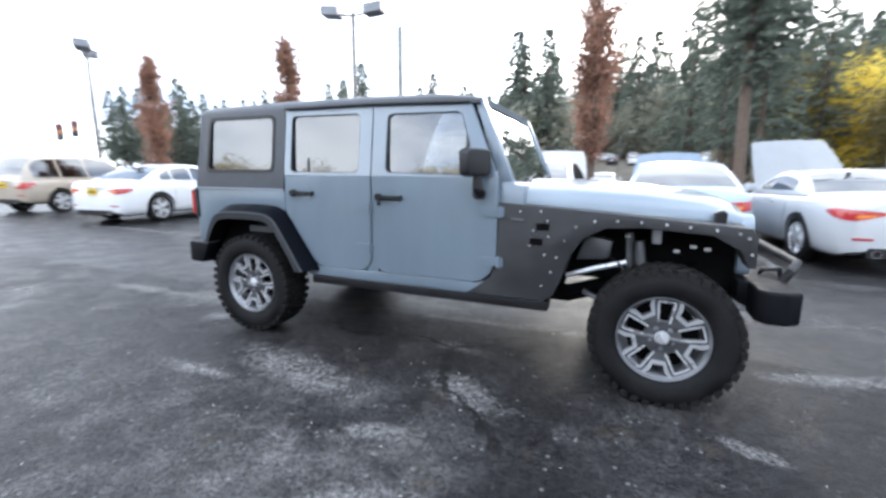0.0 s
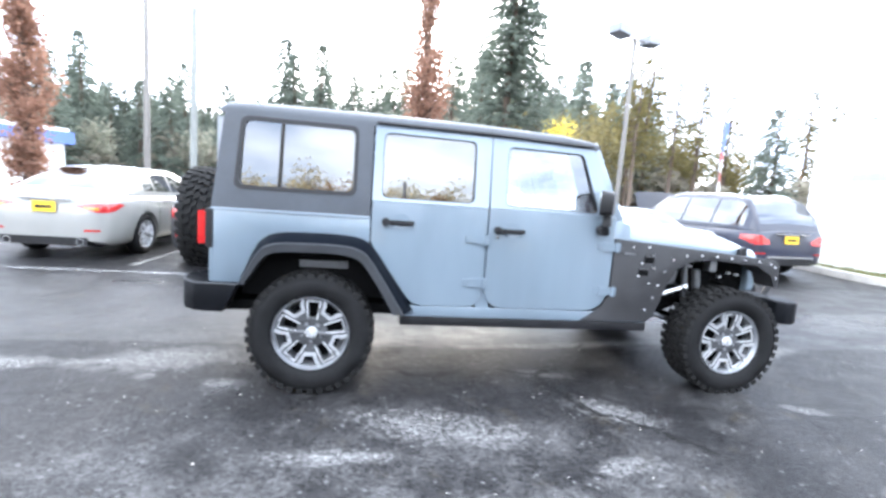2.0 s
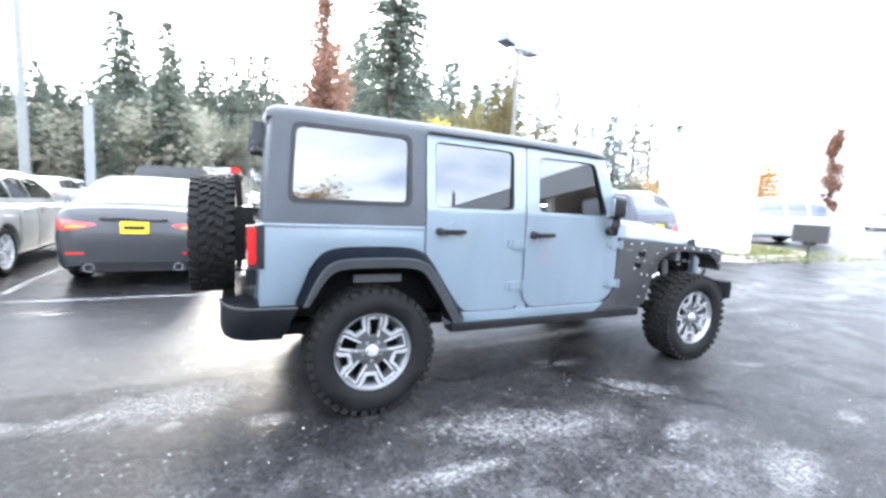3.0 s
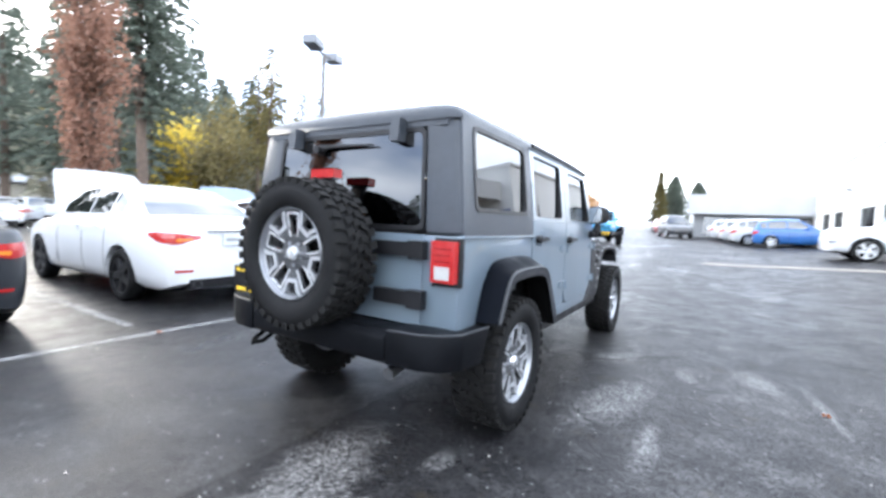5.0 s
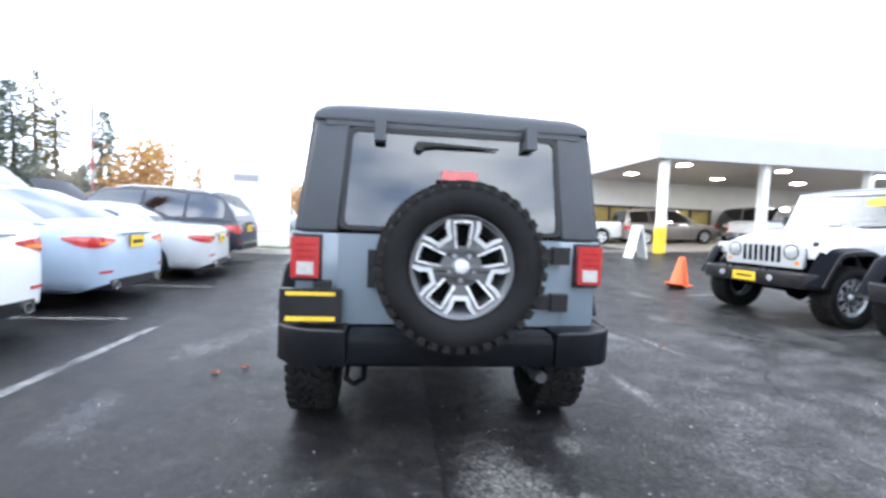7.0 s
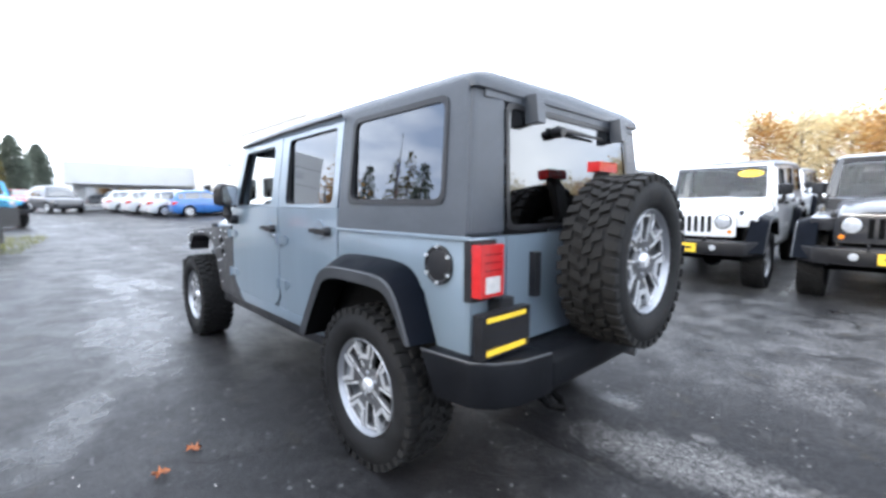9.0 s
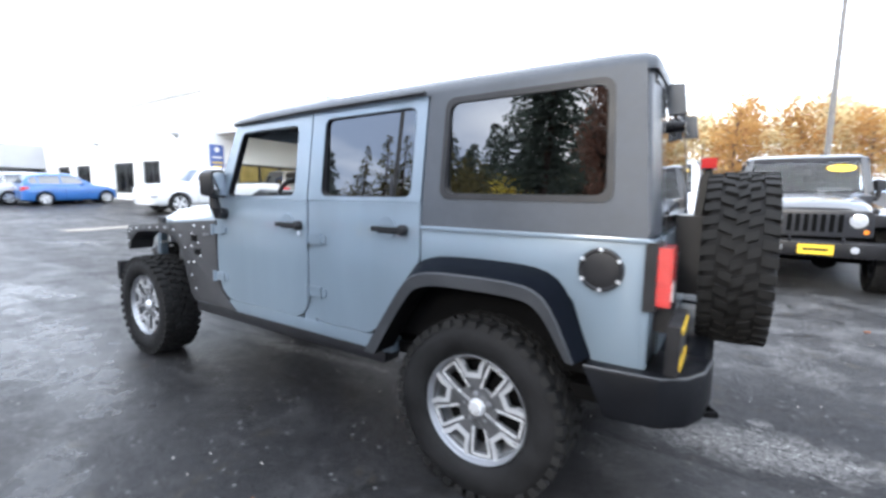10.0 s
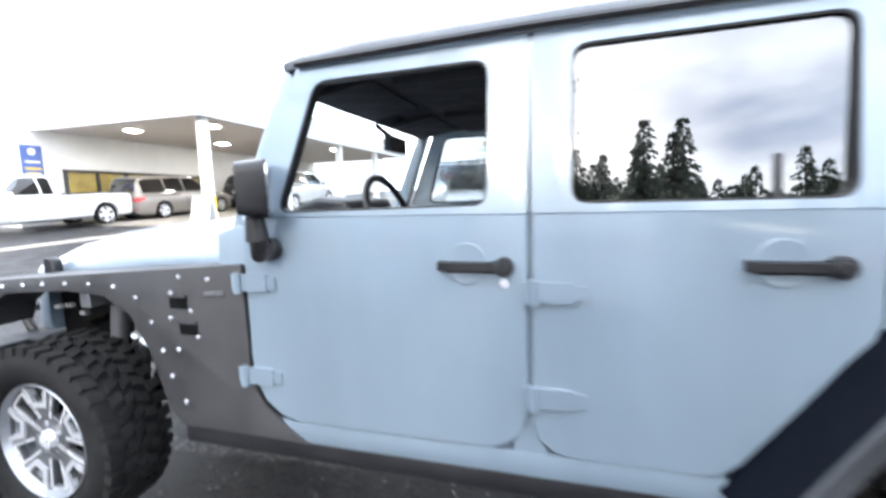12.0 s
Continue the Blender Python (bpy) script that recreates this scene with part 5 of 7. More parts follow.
    part("rear_bench", bevelled(prism([(0.05, 0.72), (0.5, 0.74), (0.5, 0.86), (0.12, 0.86), (-0.02, 1.3), (-0.12, 1.3), (-0.04, 0.74)], -0.58, 0.58), 0.04, 3), M["cloth"], car)
    for y in (0.33, -0.33):
        part("rear_headrest", bevelled(prism([(-0.13, 1.3), (-0.04, 1.3), (-0.05, 1.47), (-0.13, 1.47)], y - 0.12, y + 0.12), 0.03, 3), M["cloth"], car)

    # chassis
    both("frame_rail", lambda: tube([(-0.75, 0.42, 0.55), (-0.3, 0.42, 0.62), (0.4, 0.42, 0.5), (2.4, 0.42, 0.48), (2.8, 0.42, 0.62), (3.4, 0.4, 0.6)], 0.06, 6), M["under"])
    both("rock_rail", lambda: bevelled(prism([(0.55, 0.435), (2.32, 0.435), (2.32, 0.5), (0.55, 0.5)], 0.66, 0.775), 0.015, 2), M["black"], "black rock rail under the doors")
    for ax in (0.0, 2.946):
        part("axle", tube([(ax, -0.66, 0.39), (ax, 0.66, 0.39)], 0.045, 12), M["under"], car)
        part("differential", moved(lathe([(0.001, -0.12), (0.1, -0.1), (0.14, 0), (0.1, 0.1), (0.001, 0.12)], 18, "x"), Matrix.Translation((ax, 0.0 if ax == 0 else 0.2, 0.39))), M["under"], car)
        both("spring", lambda: tube([(ax + 0.12 + 0.05 * math.cos(q * 0.9), 0.5 + 0.05 * math.sin(q * 0.9), 0.45 + 0.011 * q) for q in range(36)], 0.011, 5), M["under"])
        both("damper", lambda: tube([(ax - 0.16, 0.56, 0.42), (ax - 0.2, 0.54, 0.92)], 0.028, 10), M["alloy_dark"])
    both("steering_link", lambda: tube([(2.5, 0.5, 0.52), (2.8, 0.62, 0.43), (3.05, 0.62, 0.42)], 0.02, 8), M["alloy_dark"])
    part("tank", box(0.5, 1.5, -0.3, 0.35, 0.38, 0.5, 0.04), M["under"], car)
    part("gearbox", box(1.4, 2.3, -0.25, 0.25, 0.4, 0.55, 0.05), M["under"], car)
    # wheels
    for ax in (0.0, 2.945):
        for s in (1, -1):
            w = wheel_like("wheel", car, 0.39, s)
            w.matrix_basis = Matrix.Translation((ax, s * 0.75, 0.39)) @ Matrix.Rotation(-0.49 if s > 0 else 0.05, 4, "Y")
    sp = wheel_like("spare_wheel", car, 0.39, 1)
    sp.matrix_basis = Matrix.Translation((-0.865, 0.0, 1.012)) @ Matrix.Rotation(math.pi / 2, 4, "Z") @ Matrix.Scale(0.985, 4)
    tagged(sp, "spare wheel with chunky tyre on the tailgate")
    return car


def inset(pts, k):
    """A convex polygon drawn in by k."""
    n = len(pts)
    area = sum(pts[i][0] * pts[(i + 1) % n][1] - pts[(i + 1) % n][0] * pts[i][1] for i in range(n))
    s = 1 if area > 0 else -1
    out = []
    for i in range(n):
        p, a, b = Vector(pts[i]), Vector(pts[i - 1]), Vector(pts[(i + 1) % n])
        d1, d2 = (p - a).normalized(), (b - p).normalized()
        n1, n2 = Vector((-d1.y, d1.x)) * s, Vector((-d2.y, d2.x)) * s
        h = (n1 + n2)
        h = h / max(0.3, h.dot(n1))
        out.append(tuple(p + h * k))
    return out


def add_and(fill):
    bm = bmesh.new()
    fill(bm)
    return bm


# ---- parked road cars ----
def interp(tab, x):
    if x <= tab[0][0]:
        return tab[0][1]
    for (a, u), (b, v) in zip(tab, tab[1:]):
        if x <= b:
            k = (x - a) / (b - a)
            return u + (v - u) * k
    return tab[-1][1]


SECTION = [(0.0, 0.86), (0.08, 0.95), (0.28, 0.99), (0.55, 1.0), (0.8, 0.985), (0.93, 0.95), (1.0, 0.87)]


def road_car(label, m, coat, kind="saloon", L=4.7, W=1.82, H=1.44, wb=2.8, rear=1.05, R=0.33, spokes=5, bonnet_up=False, plate="yellow", lamps="wedge", rails=False, group="cars along the row", rim="alloy", pipes=True):
    """A parked car: x ahead from the rear bumper at x = 0. kind: saloon, roadster, estate, hatch, van or pickup."""
    car = thing("car", label, "car", group, m)
    P = M[coat]
    hw = W / 2
    tops = {"saloon": [(0, 0.6), (0.04, 0.88), (0.12, 0.985), (0.5, 1.0), (0.95, 1.0), (3.1, 0.96), (3.4, 0.95), (4.1, 0.88), (4.5, 0.76), (4.66, 0.62), (4.7, 0.5)],
            "roadster": [(0, 0.6), (0.05, 0.86), (0.15, 0.93), (0.6, 0.95), (1.3, 0.95), (2.9, 0.93), (3.2, 0.92), (4.1, 0.84), (4.5, 0.72), (4.66, 0.6), (4.7, 0.5)],
            "estate": [(0, 0.7), (0.03, 1.0), (0.1, 1.06), (3.2, 1.06), (3.45, 1.06), (4.2, 0.99), (4.55, 0.88), (4.67, 0.72), (4.7, 0.55)],
            "hatch": [(0, 0.65), (0.03, 0.92), (0.1, 0.98), (3.4, 0.96), (4.2, 0.86), (4.55, 0.74), (4.7, 0.5)],
            "van": [(0, 0.7), (0.03, 1.0), (0.1, 1.04), (3.5, 1.02), (4.2, 0.94), (4.6, 0.78), (4.7, 0.55)],
            "pickup": [(0, 0.7), (0.02, 1.05), (0.05, 1.1), (3.2, 1.1), (3.5, 1.12), (4.4, 1.08), (4.65, 0.98), (4.7, 0.7)]}[kind]
    roofs = {"saloon": [(0.55, 0.99), (0.95, 1.2), (1.4, 1.385), (1.8, 1.435), (2.3, 1.44), (2.65, 1.4), (3.05, 1.2), (3.4, 0.95)],
             "roadster": [(0.95, 0.94), (1.25, 1.12), (1.6, 1.26), (1.95, 1.3), (2.3, 1.28), (2.6, 1.18), (3.1, 0.92)],
             "estate": [(0.06, 1.05), (0.16, 1.3), (0.4, 1.66), (0.55, 1.73), (1.5, 1.8), (2.3, 1.8), (2.75, 1.74), (3.1, 1.45), (3.5, 1.05)],
             "hatch": [(0.06, 0.96), (0.2, 1.2), (0.45, 1.44), (0.8, 1.5), (1.8, 1.53), (2.4, 1.5), (3.0, 1.2), (3.5, 0.95)],
             "van": [(0.05, 1.03), (0.12, 1.4), (0.25, 1.68), (0.45, 1.73), (1.6, 1.76), (2.5, 1.74), (3.0, 1.4), (3.6, 1.01)],
             "pickup": [(2.1, 1.09), (2.15, 1.5), (2.22, 1.72), (2.32, 1.78), (2.85, 1.78), (3.0, 1.72), (3.28, 1.4), (3.52, 1.11)]}[kind]
    sx = L / 4.7
    top_h = max(z for _, z in roofs)
    sz = H / top_h
    tops = [(x * sx, z * sz) for x, z in tops]
    roofs = [(x * sx, z * sz) for x, z in roofs]
    plan = [(0, 0.6), (0.012, 0.7), (0.04, 0.785), (0.09, 0.86), (0.18, 0.925), (0.36, 0.975), (0.75, 1.0), (3.7, 1.0), (4.2, 0.97), (4.5, 0.88), (4.64, 0.76), (4.7, 0.6)]
    plan = [(x * sx, k * hw) for x, k in plan]
    axles = (rear, rear + wb)
    base = 0.2 * sz if kind not in ("estate", "pickup") else 0.3
    ra = R + 0.055
    def under(x):
        z = base + (0.1 * max(0, (0.25 - x) / 0.25) if x < 0.25 else 0) + (0.05 if x > L - 0.25 else 0)
        for c in axles:
            if abs(x - c) < ra:
                z = max(z, R + math.sqrt(ra * ra - (x - c) ** 2))
        return z
    xs = sorted({round(v, 3) for v in [x for x, _ in tops] + [x for x, _ in plan] + [c + ra * math.cos(k * math.pi / 12) * 0.9999 for c in axles for k in range(13)] + [c + s * (ra + 0.002) for c in axles for s in (-1, 1)] + [L * k / 16 for k in range(17)] if 0 <= v <= L + 1e-6})
    bm = bmesh.new()
    rings = []
    for x in xs:
        w, zt, zb = interp(plan, x), interp(tops, x), under(x)
        zb = min(zb, zt - 0.06)
        half = [(0.62 * w, zb)] + [(w * k, z) for k, z in ((interp(SECTION, max(0.0, min(1.0, (zz - base) / (zt - base)))), zz) for zz in [zb + (zt - zb) * q for q in (0.0, 0.08, 0.2, 0.36, 0.52, 0.68, 0.82, 0.93, 0.985)])] + [(0.8 * w, zt + 0.006), (0.4 * w, zt + 0.03), (0, zt + 0.035)]
        full = half + [(-y, z) for y, z in half[-2::-1]]
        rings.append([bm.verts.new((x, y, z)) for y, z in full])
    n = len(rings[0])
    for a, b in zip(rings, rings[1:]):
        for k in range(n - 1):
            bm.faces.new((a[k], a[k + 1], b[k + 1], b[k]))
        f = bm.faces.new((a[-1], a[0], b[0], b[-1]))
        f.material_index = 1
    bm.faces.new(rings[0])
    bm.faces.new(rings[-1][::-1])
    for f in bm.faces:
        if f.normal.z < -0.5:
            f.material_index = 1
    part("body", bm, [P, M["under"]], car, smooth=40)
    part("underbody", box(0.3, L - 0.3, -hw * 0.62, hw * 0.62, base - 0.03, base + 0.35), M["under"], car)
    # cabin: sides lean in, glass laid on it
    def wide(x):
        return interp(plan, x) * 0.905
    def belt(x):
        return interp(tops, x) - 0.005
    def cab(x, t):
        zr = interp(roofs, x)
        zb = min(belt(x), zr)
        z = zb + (zr - zb) * t
        return (wide(x) - 0.27 * sz * max(0, z - belt(x)) * (1.0 + 0.5 * t)), z
    cx = sorted({round(v, 3) for v in [x for x, _ in roofs] + [roofs[0][0] + (roofs[-1][0] - roofs[0][0]) * k / 24 for k in range(25)]})
    bm = bmesh.new()
    rings = []
    for x in cx:
        half = [cab(x, t) for t in (0, 0.3, 0.6, 0.85, 0.95)]
        y1, z1 = cab(x, 1.0)
        half += [(y1 - 0.035, z1 + 0.004), (y1 * 0.6, z1 + 0.022), (0, z1 + 0.03)]
        full = half + [(-y, z) for y, z in half[-2::-1]]
        rings.append([bm.verts.new((x, y, z)) for y, z in full])
    for a, b in zip(rings, rings[1:]):
        for k in range(len(a) - 1):
            bm.faces.new((a[k], a[k + 1], b[k + 1], b[k]))
    bm.faces.new(rings[0])
    bm.faces.new(rings[-1][::-1])
    cabin = part("cabin", bm, P, car, smooth=50)
    # side windows
    x0, x1 = roofs[0][0], roofs[-1][0]
    cuts = {"saloon": [(0.2, 0.31), (0.33, 0.53), (0.55, 0.86)], "roadster": [(0.24, 0.8)], "estate": [(0.07, 0.28), (0.3, 0.53), (0.55, 0.85)], "hatch": [(0.1, 0.2), (0.22, 0.5), (0.52, 0.82)],
            "van": [(0.05, 0.3), (0.32, 0.54), (0.56, 0.84)], "pickup": [(0.1, 0.28), (0.32, 0.8)]}[kind]
    for a, b in cuts:
        for s in (1, -1):
            bm = bmesh.new()
            cols = []
            for k in range(9):
                x = x0 + (x1 - x0) * (a + (b - a) * k / 8)
                room = interp(roofs, x) - belt(x)
                lo_t = 0.07 / max(room, 0.08)
                hi_t = 1 - 0.075 / max(room, 0.16)
                col = []
                for j in range(4):
                    t = lo_t + (max(hi_t, lo_t + 0.02) - lo_t) * j / 3
                    y, z = cab(x, t)
                    col.append(bm.verts.new((x, s * (y + 0.005), z)))
                cols.append(col)
            for p, q in zip(cols, cols[1:]):
                for j in range(3):
                    bm.faces.new((p[j], p[j + 1], q[j + 1], q[j]))
            part("side_window", bm, M["glass_car"], cabin, smooth=60)
    # windscreen and rear window follow the roof's slopes
    ends = ((roofs[0][0], min(x for x, z in roofs if z > top_h * sz * 0.93), "rear_window"), (roofs[-1][0], max(x for x, z in roofs if z > top_h * sz * 0.95), "windscreen"))
    for xa, xb, nm in ends:
        bm = bmesh.new()
        rows = []
        for k in range(8):
            x = xa + (xb - xa) * (0.1 + 0.84 * k / 7)
            y1, z1 = cab(x, 1.0)
            dx = -0.005 if nm == "rear_window" else 0.005
            rows.append([bm.verts.new((x + dx, y * (y1 - 0.075), z1 + 0.008 + 0.026 * (1 - abs(y) ** 2))) for y in (-1, -0.75, -0.5, -0.25, 0, 0.25, 0.5, 0.75, 1)])
        for p, q in zip(rows, rows[1:]):
            for j in range(8):
                bm.faces.new((p[j], p[j + 1], q[j + 1], q[j]))
        part(nm, bm, M["glass_car"], cabin, smooth=60)
    # rear end
    def wrap(s):
        """Plan of the rear: s from 0 at the middle, round the corner, along the side (metres)."""
        way = [(0.0, 0.0)] + plan
        for (xa, ya), (xb, yb) in zip(way, way[1:]):
            d = math.hypot(xb - xa, yb - ya)
            if s <= d:
                return xa + (xb - xa) * s / d, ya + (yb - ya) * s / d
            s -= d
        return plan[-1]
    zt = interp(tops, 0.08)
    def lamp_patch(name, s0, s1, lo, hi, mat, nz=3, off=0.006, sides=(1, -1)):
        for sd in sides:
            bm = bmesh.new()
            cols = []
            for k in range(11):
                q = k / 10
                x, y = wrap(s0 + (s1 - s0) * q)
                za, zb = interp(lo, q), interp(hi, q)
                col = []
                for j in range(nz + 1):
                    z = za + (zb - za) * j / nz
                    f = interp(SECTION, max(0, min(1, (z - base) / (interp(tops, max(x, 0.1)) - base))))
                    slope = max(0.0, (z - interp(tops, 0.0))) * 0.145
                    col.append(bm.verts.new((max(x, slope) - off, sd * (y * (f if x > 0 else 1) + (off if x > 0.02 else 0)), z)))
                cols.append(col)
            for p, q in zip(cols, cols[1:]):
                for j in range(nz):
                    bm.faces.new((p[j], p[j + 1], q[j + 1], q[j]))
            part(name, bm, mat, car, smooth=60)
    w0 = plan[0][1] * 1.32
    lz = zt - 0.13
    if kind in ("saloon", "roadster"):
        lamp_patch("tail_lamp", w0 * 0.56, w0 + 0.36, [(0, lz - 0.01), (0.45, lz - 0.085), (0.75, lz - 0.06), (1, lz + 0.02)], [(0, lz + 0.02), (0.4, lz + 0.05), (0.8, lz + 0.065), (1, lz + 0.045)], M["tail_red"])
        lamp_patch("tail_lamp_clear", w0 * 0.7, w0 * 0.98, [(0, lz - 0.03), (1, lz - 0.05)], [(0, lz - 0.012), (1, lz - 0.012)], M["amber"], 1, 0.009)
    elif kind == "pickup":
        lamp_patch("tail_lamp", w0 * 0.84, w0 + 0.04, [(0, 0.72), (1, 0.72)], [(0, 1.04), (1, 1.04)], M["tail_red"])
    else:
        lamp_patch("tail_lamp", w0 * 0.62, w0 + 0.3, [(0, lz - 0.12), (0.5, lz - 0.14), (1, lz - 0.03)], [(0, lz + 0.04), (0.5, lz + 0.06), (1, lz + 0.05)], M["tail_red"])
    lamp_patch("reflector", w0 * 0.72, w0 * 1.0, [(0, base + 0.23), (1, base + 0.23)], [(0, base + 0.26), (1, base + 0.26)], M["tail_red"])
    pl = part("plate", box(-0.016, -0.002, -0.15, 0.15, lz - 0.1, lz + 0.05, 0.004), M[plate], car)
    part("plate_bar", box(-0.0185, -0.0165, -0.11, 0.11, lz - 0.05, lz - 0.005), M["black" if plate == "yellow" else "grey_mark"], pl)
    part("boot_trim", box(-0.02, 0.02, -w0 * 0.5, w0 * 0.5, lz + 0.075, lz + 0.095, 0.006), M["chrome"], car)
    part("diffuser", box(-0.012, 0.2, -w0 * 0.78, w0 * 0.78, base + 0.02, base + 0.14, 0.02), M["black"], car)
    if pipes:
        for s in (1, -1):
            part("tailpipe", lathe([(0.055, -0.03), (0.055, 0.12), (0.045, 0.12), (0.045, -0.03)], 16, "x", (0, s * w0 * 0.66, base + 0.07), close=True), M["chrome"], car)
    # front lamps
    bm = bmesh.new()
    for s in (1, -1):
        add_prism(bm, rounded_loop([(s * 0.5 * hw, 0.6 * sz), (s * 0.86 * hw, 0.63 * sz), (s * 0.9 * hw, 0.72 * sz), (s * 0.55 * hw, 0.7 * sz)], 0.02), L - 0.3, L - 0.06, "x")
    part("front_lamps", bm, M["headlamp"], car)
    # seams, mirrors, handles
    for s in (1, -1):
        mx = x0 + (x1 - x0) * 0.8
        part("mirror", bevelled(prism([(mx, belt(mx) + 0.04), (mx + 0.12, belt(mx) + 0.05), (mx + 0.1, belt(mx) + 0.16), (mx, belt(mx) + 0.17)], s * (hw - 0.02), s * (hw + 0.16)), 0.02, 2), P, car)
        for f in ((0.36, 0.58) if kind not in ("roadster", "pickup") else (0.45,)):
            hx = x0 + (x1 - x0) * f
            part("door_handle", box(hx, hx + 0.17, s * hw * 0.985 - 0.012 + (0.01 * s), s * hw * 0.985 + 0.012 + (0.01 * s), belt(hx) - 0.13, belt(hx) - 0.1, 0.006), P, car)
        for f in ((0.31, 0.55, 0.86) if kind not in ("roadster", "pickup") else (0.25, 0.86)):
            dx = x0 + (x1 - x0) * f
            zb0 = max(base + 0.1, under(dx) + 0.04)
            bm = bmesh.new()
            pts = []
            for j in range(8):
                z = zb0 + (belt(dx) - 0.02 - zb0) * j / 7
                y = interp(plan, dx) * interp(SECTION, (z - base) / (interp(tops, dx) - base))
                pts.append((dx, s * (y - 0.001), z))
            add_tube(bm, pts, 0.005, 4)
            part("door_seam", bm, M["under"], car)
    if rails:
        for s in (1, -1):
            part("roof_rail", tube([(0.6 * sx, s * hw * 0.62, H * 0.955), (0.8 * sx, s * hw * 0.62, H * 1.0), (2.2 * sx, s * hw * 0.62, H * 1.015), (2.5 * sx, s * hw * 0.62, H * 0.985)], 0.016, 6), M["chrome"], car)
        part("bumper_trim", box(-0.03, 0.05, -w0 * 0.7, w0 * 0.7, base + 0.16, base + 0.2, 0.01), M["chrome"], car)
    if kind == "pickup":
        bx = box(0.08, roofs[0][0] - 0.05, -hw * 0.82, hw * 0.82, 0.8, interp(tops, 1.0) + 0.042)
        part("bed_liner", bx, M["black"], car)
        part("rear_bumper", box(-0.14, 0.02, -hw * 0.9, hw * 0.9, 0.48, 0.66, 0.02), M["chrome"], car)
    if bonnet_up:
        hx0, hx1 = roofs[-1][0] + 0.02, L - 0.25
        bm = bmesh.new()
        rows = []
        for k in range(9):
            d = (hx1 - hx0) * k / 8
            rows.append([bm.verts.new((hx0 + d, y * hw * (0.82 - 0.16 * (k / 8) ** 2), interp(tops, hx0) + 0.03 + 0.05 * (1 - abs(y) ** 2) - 0.10 * (k / 8) ** 2)) for y in (-1, -0.75, -0.4, 0, 0.4, 0.75, 1)])
        for p, q in zip(rows, rows[1:]):
            for j in range(6):
                bm.faces.new((p[j], p[j + 1], q[j + 1], q[j]))
        bmesh.ops.solidify(bm, geom=bm.faces[:], thickness=0.03)
        piv = Matrix.Translation((hx0, 0, interp(tops, hx0)))
        moved(bm, piv @ Matrix.Rotation(radians(-52), 4, "Y") @ piv.inverted())
        part("raised_bonnet", bm, P, car, "raised bonnet", smooth=50)
        part("engine_bay", box(hx0 + 0.1, hx1, -hw * 0.7, hw * 0.7, 0.5, interp(tops, (hx0 + hx1) / 2) + 0.045), M["under"], car)
    for c in axles:
        for s in (1, -1):
            w = car_wheel("wheel", car, R, 0.22, spokes, s, rim)
            w.matrix_basis = Matrix.Translation((c, s * (hw - 0.125), R)) @ Matrix.Rotation(0.7 * c + s, 4, "Y")
    return car


# ---- ground ----
def ground():
    def axis(near, fine, far):
        vals, v, step_ = [0.0], 0.0, fine
        while v < far:
            step_ = fine if v < near else step_ * 1.22
            v += step_
            vals.append(v)
        return [-a for a in vals[:0:-1]] + vals
    xs, ys = axis(24, 0.8, 900), axis(24, 0.8, 900)
    verts = [(x, y, ground_z(x, y)) for x in xs for y in ys]
    n = len(ys)
    faces = [(i * n + j, (i + 1) * n + j, (i + 1) * n + j + 1, i * n + j + 1) for i in range(len(xs) - 1) for j in range(n - 1)]
    me = bpy.data.meshes.new("ground")
    me.from_pydata(verts, [], faces)
    for f in me.polygons:
        f.use_smooth = True
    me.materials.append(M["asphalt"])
    tagged(new("ground", me), "wet dark asphalt car park with pale stains", "ground", kind="structure")


ground()


def flat_strip(name, pts, width, mat, label, dz=0.005):
    """A painted line along points of the ground."""
    bm = bmesh.new()
    rows = []
    for i, (x, y) in enumerate(pts):
        a, b = Vector(pts[max(0, i - 1)]), Vector(pts[min(len(pts) - 1, i + 1)])
        d = (b - a).normalized()
        o = Vector((-d.y, d.x)) * width / 2
        rows.append([bm.verts.new((x + s * o.x, y + s * o.y, ground_z(x + s * o.x, y + s * o.y) + dz)) for s in (-1, 1)])
    for p, q in zip(rows, rows[1:]):
        bm.faces.new((p[0], p[1], q[1], q[0]))
    return tagged(linked(name, bm, mat), label, "marking", kind="structure")


flat_strip("stall_end_line", [(x * 0.5 - 9, 2.75) for x in range(23)], 0.09, M["line"], "worn white line at the end of the stalls")
for k, sx_ in enumerate((-5.85, -3.1, -0.35, 2.33, 4.62, 7.3)):
    flat_strip("stall_line", [(sx_ + 0.0 * j, 3.2 + j * 0.5) for j in range(10)], 0.09, M["line"], "worn white stall line")
for sx_ in (-5.6, -3.1, -0.75, 1.55, 4.2):
    flat_strip("stall_line", [(sx_, -4.9 - j * 0.5) for j in range(10)], 0.09, M["line"], "worn white stall line")

# ---- the subject ----
main_car = wrangler("grey-blue four-door off-roader with dark hardtop and bolted black fenders", pose(0, 0, 0), "anvil", True, top="hardtop")

# ---- vehicles ----
def parked(x, rear_y, turn=90):
    return berth(x, rear_y, turn)


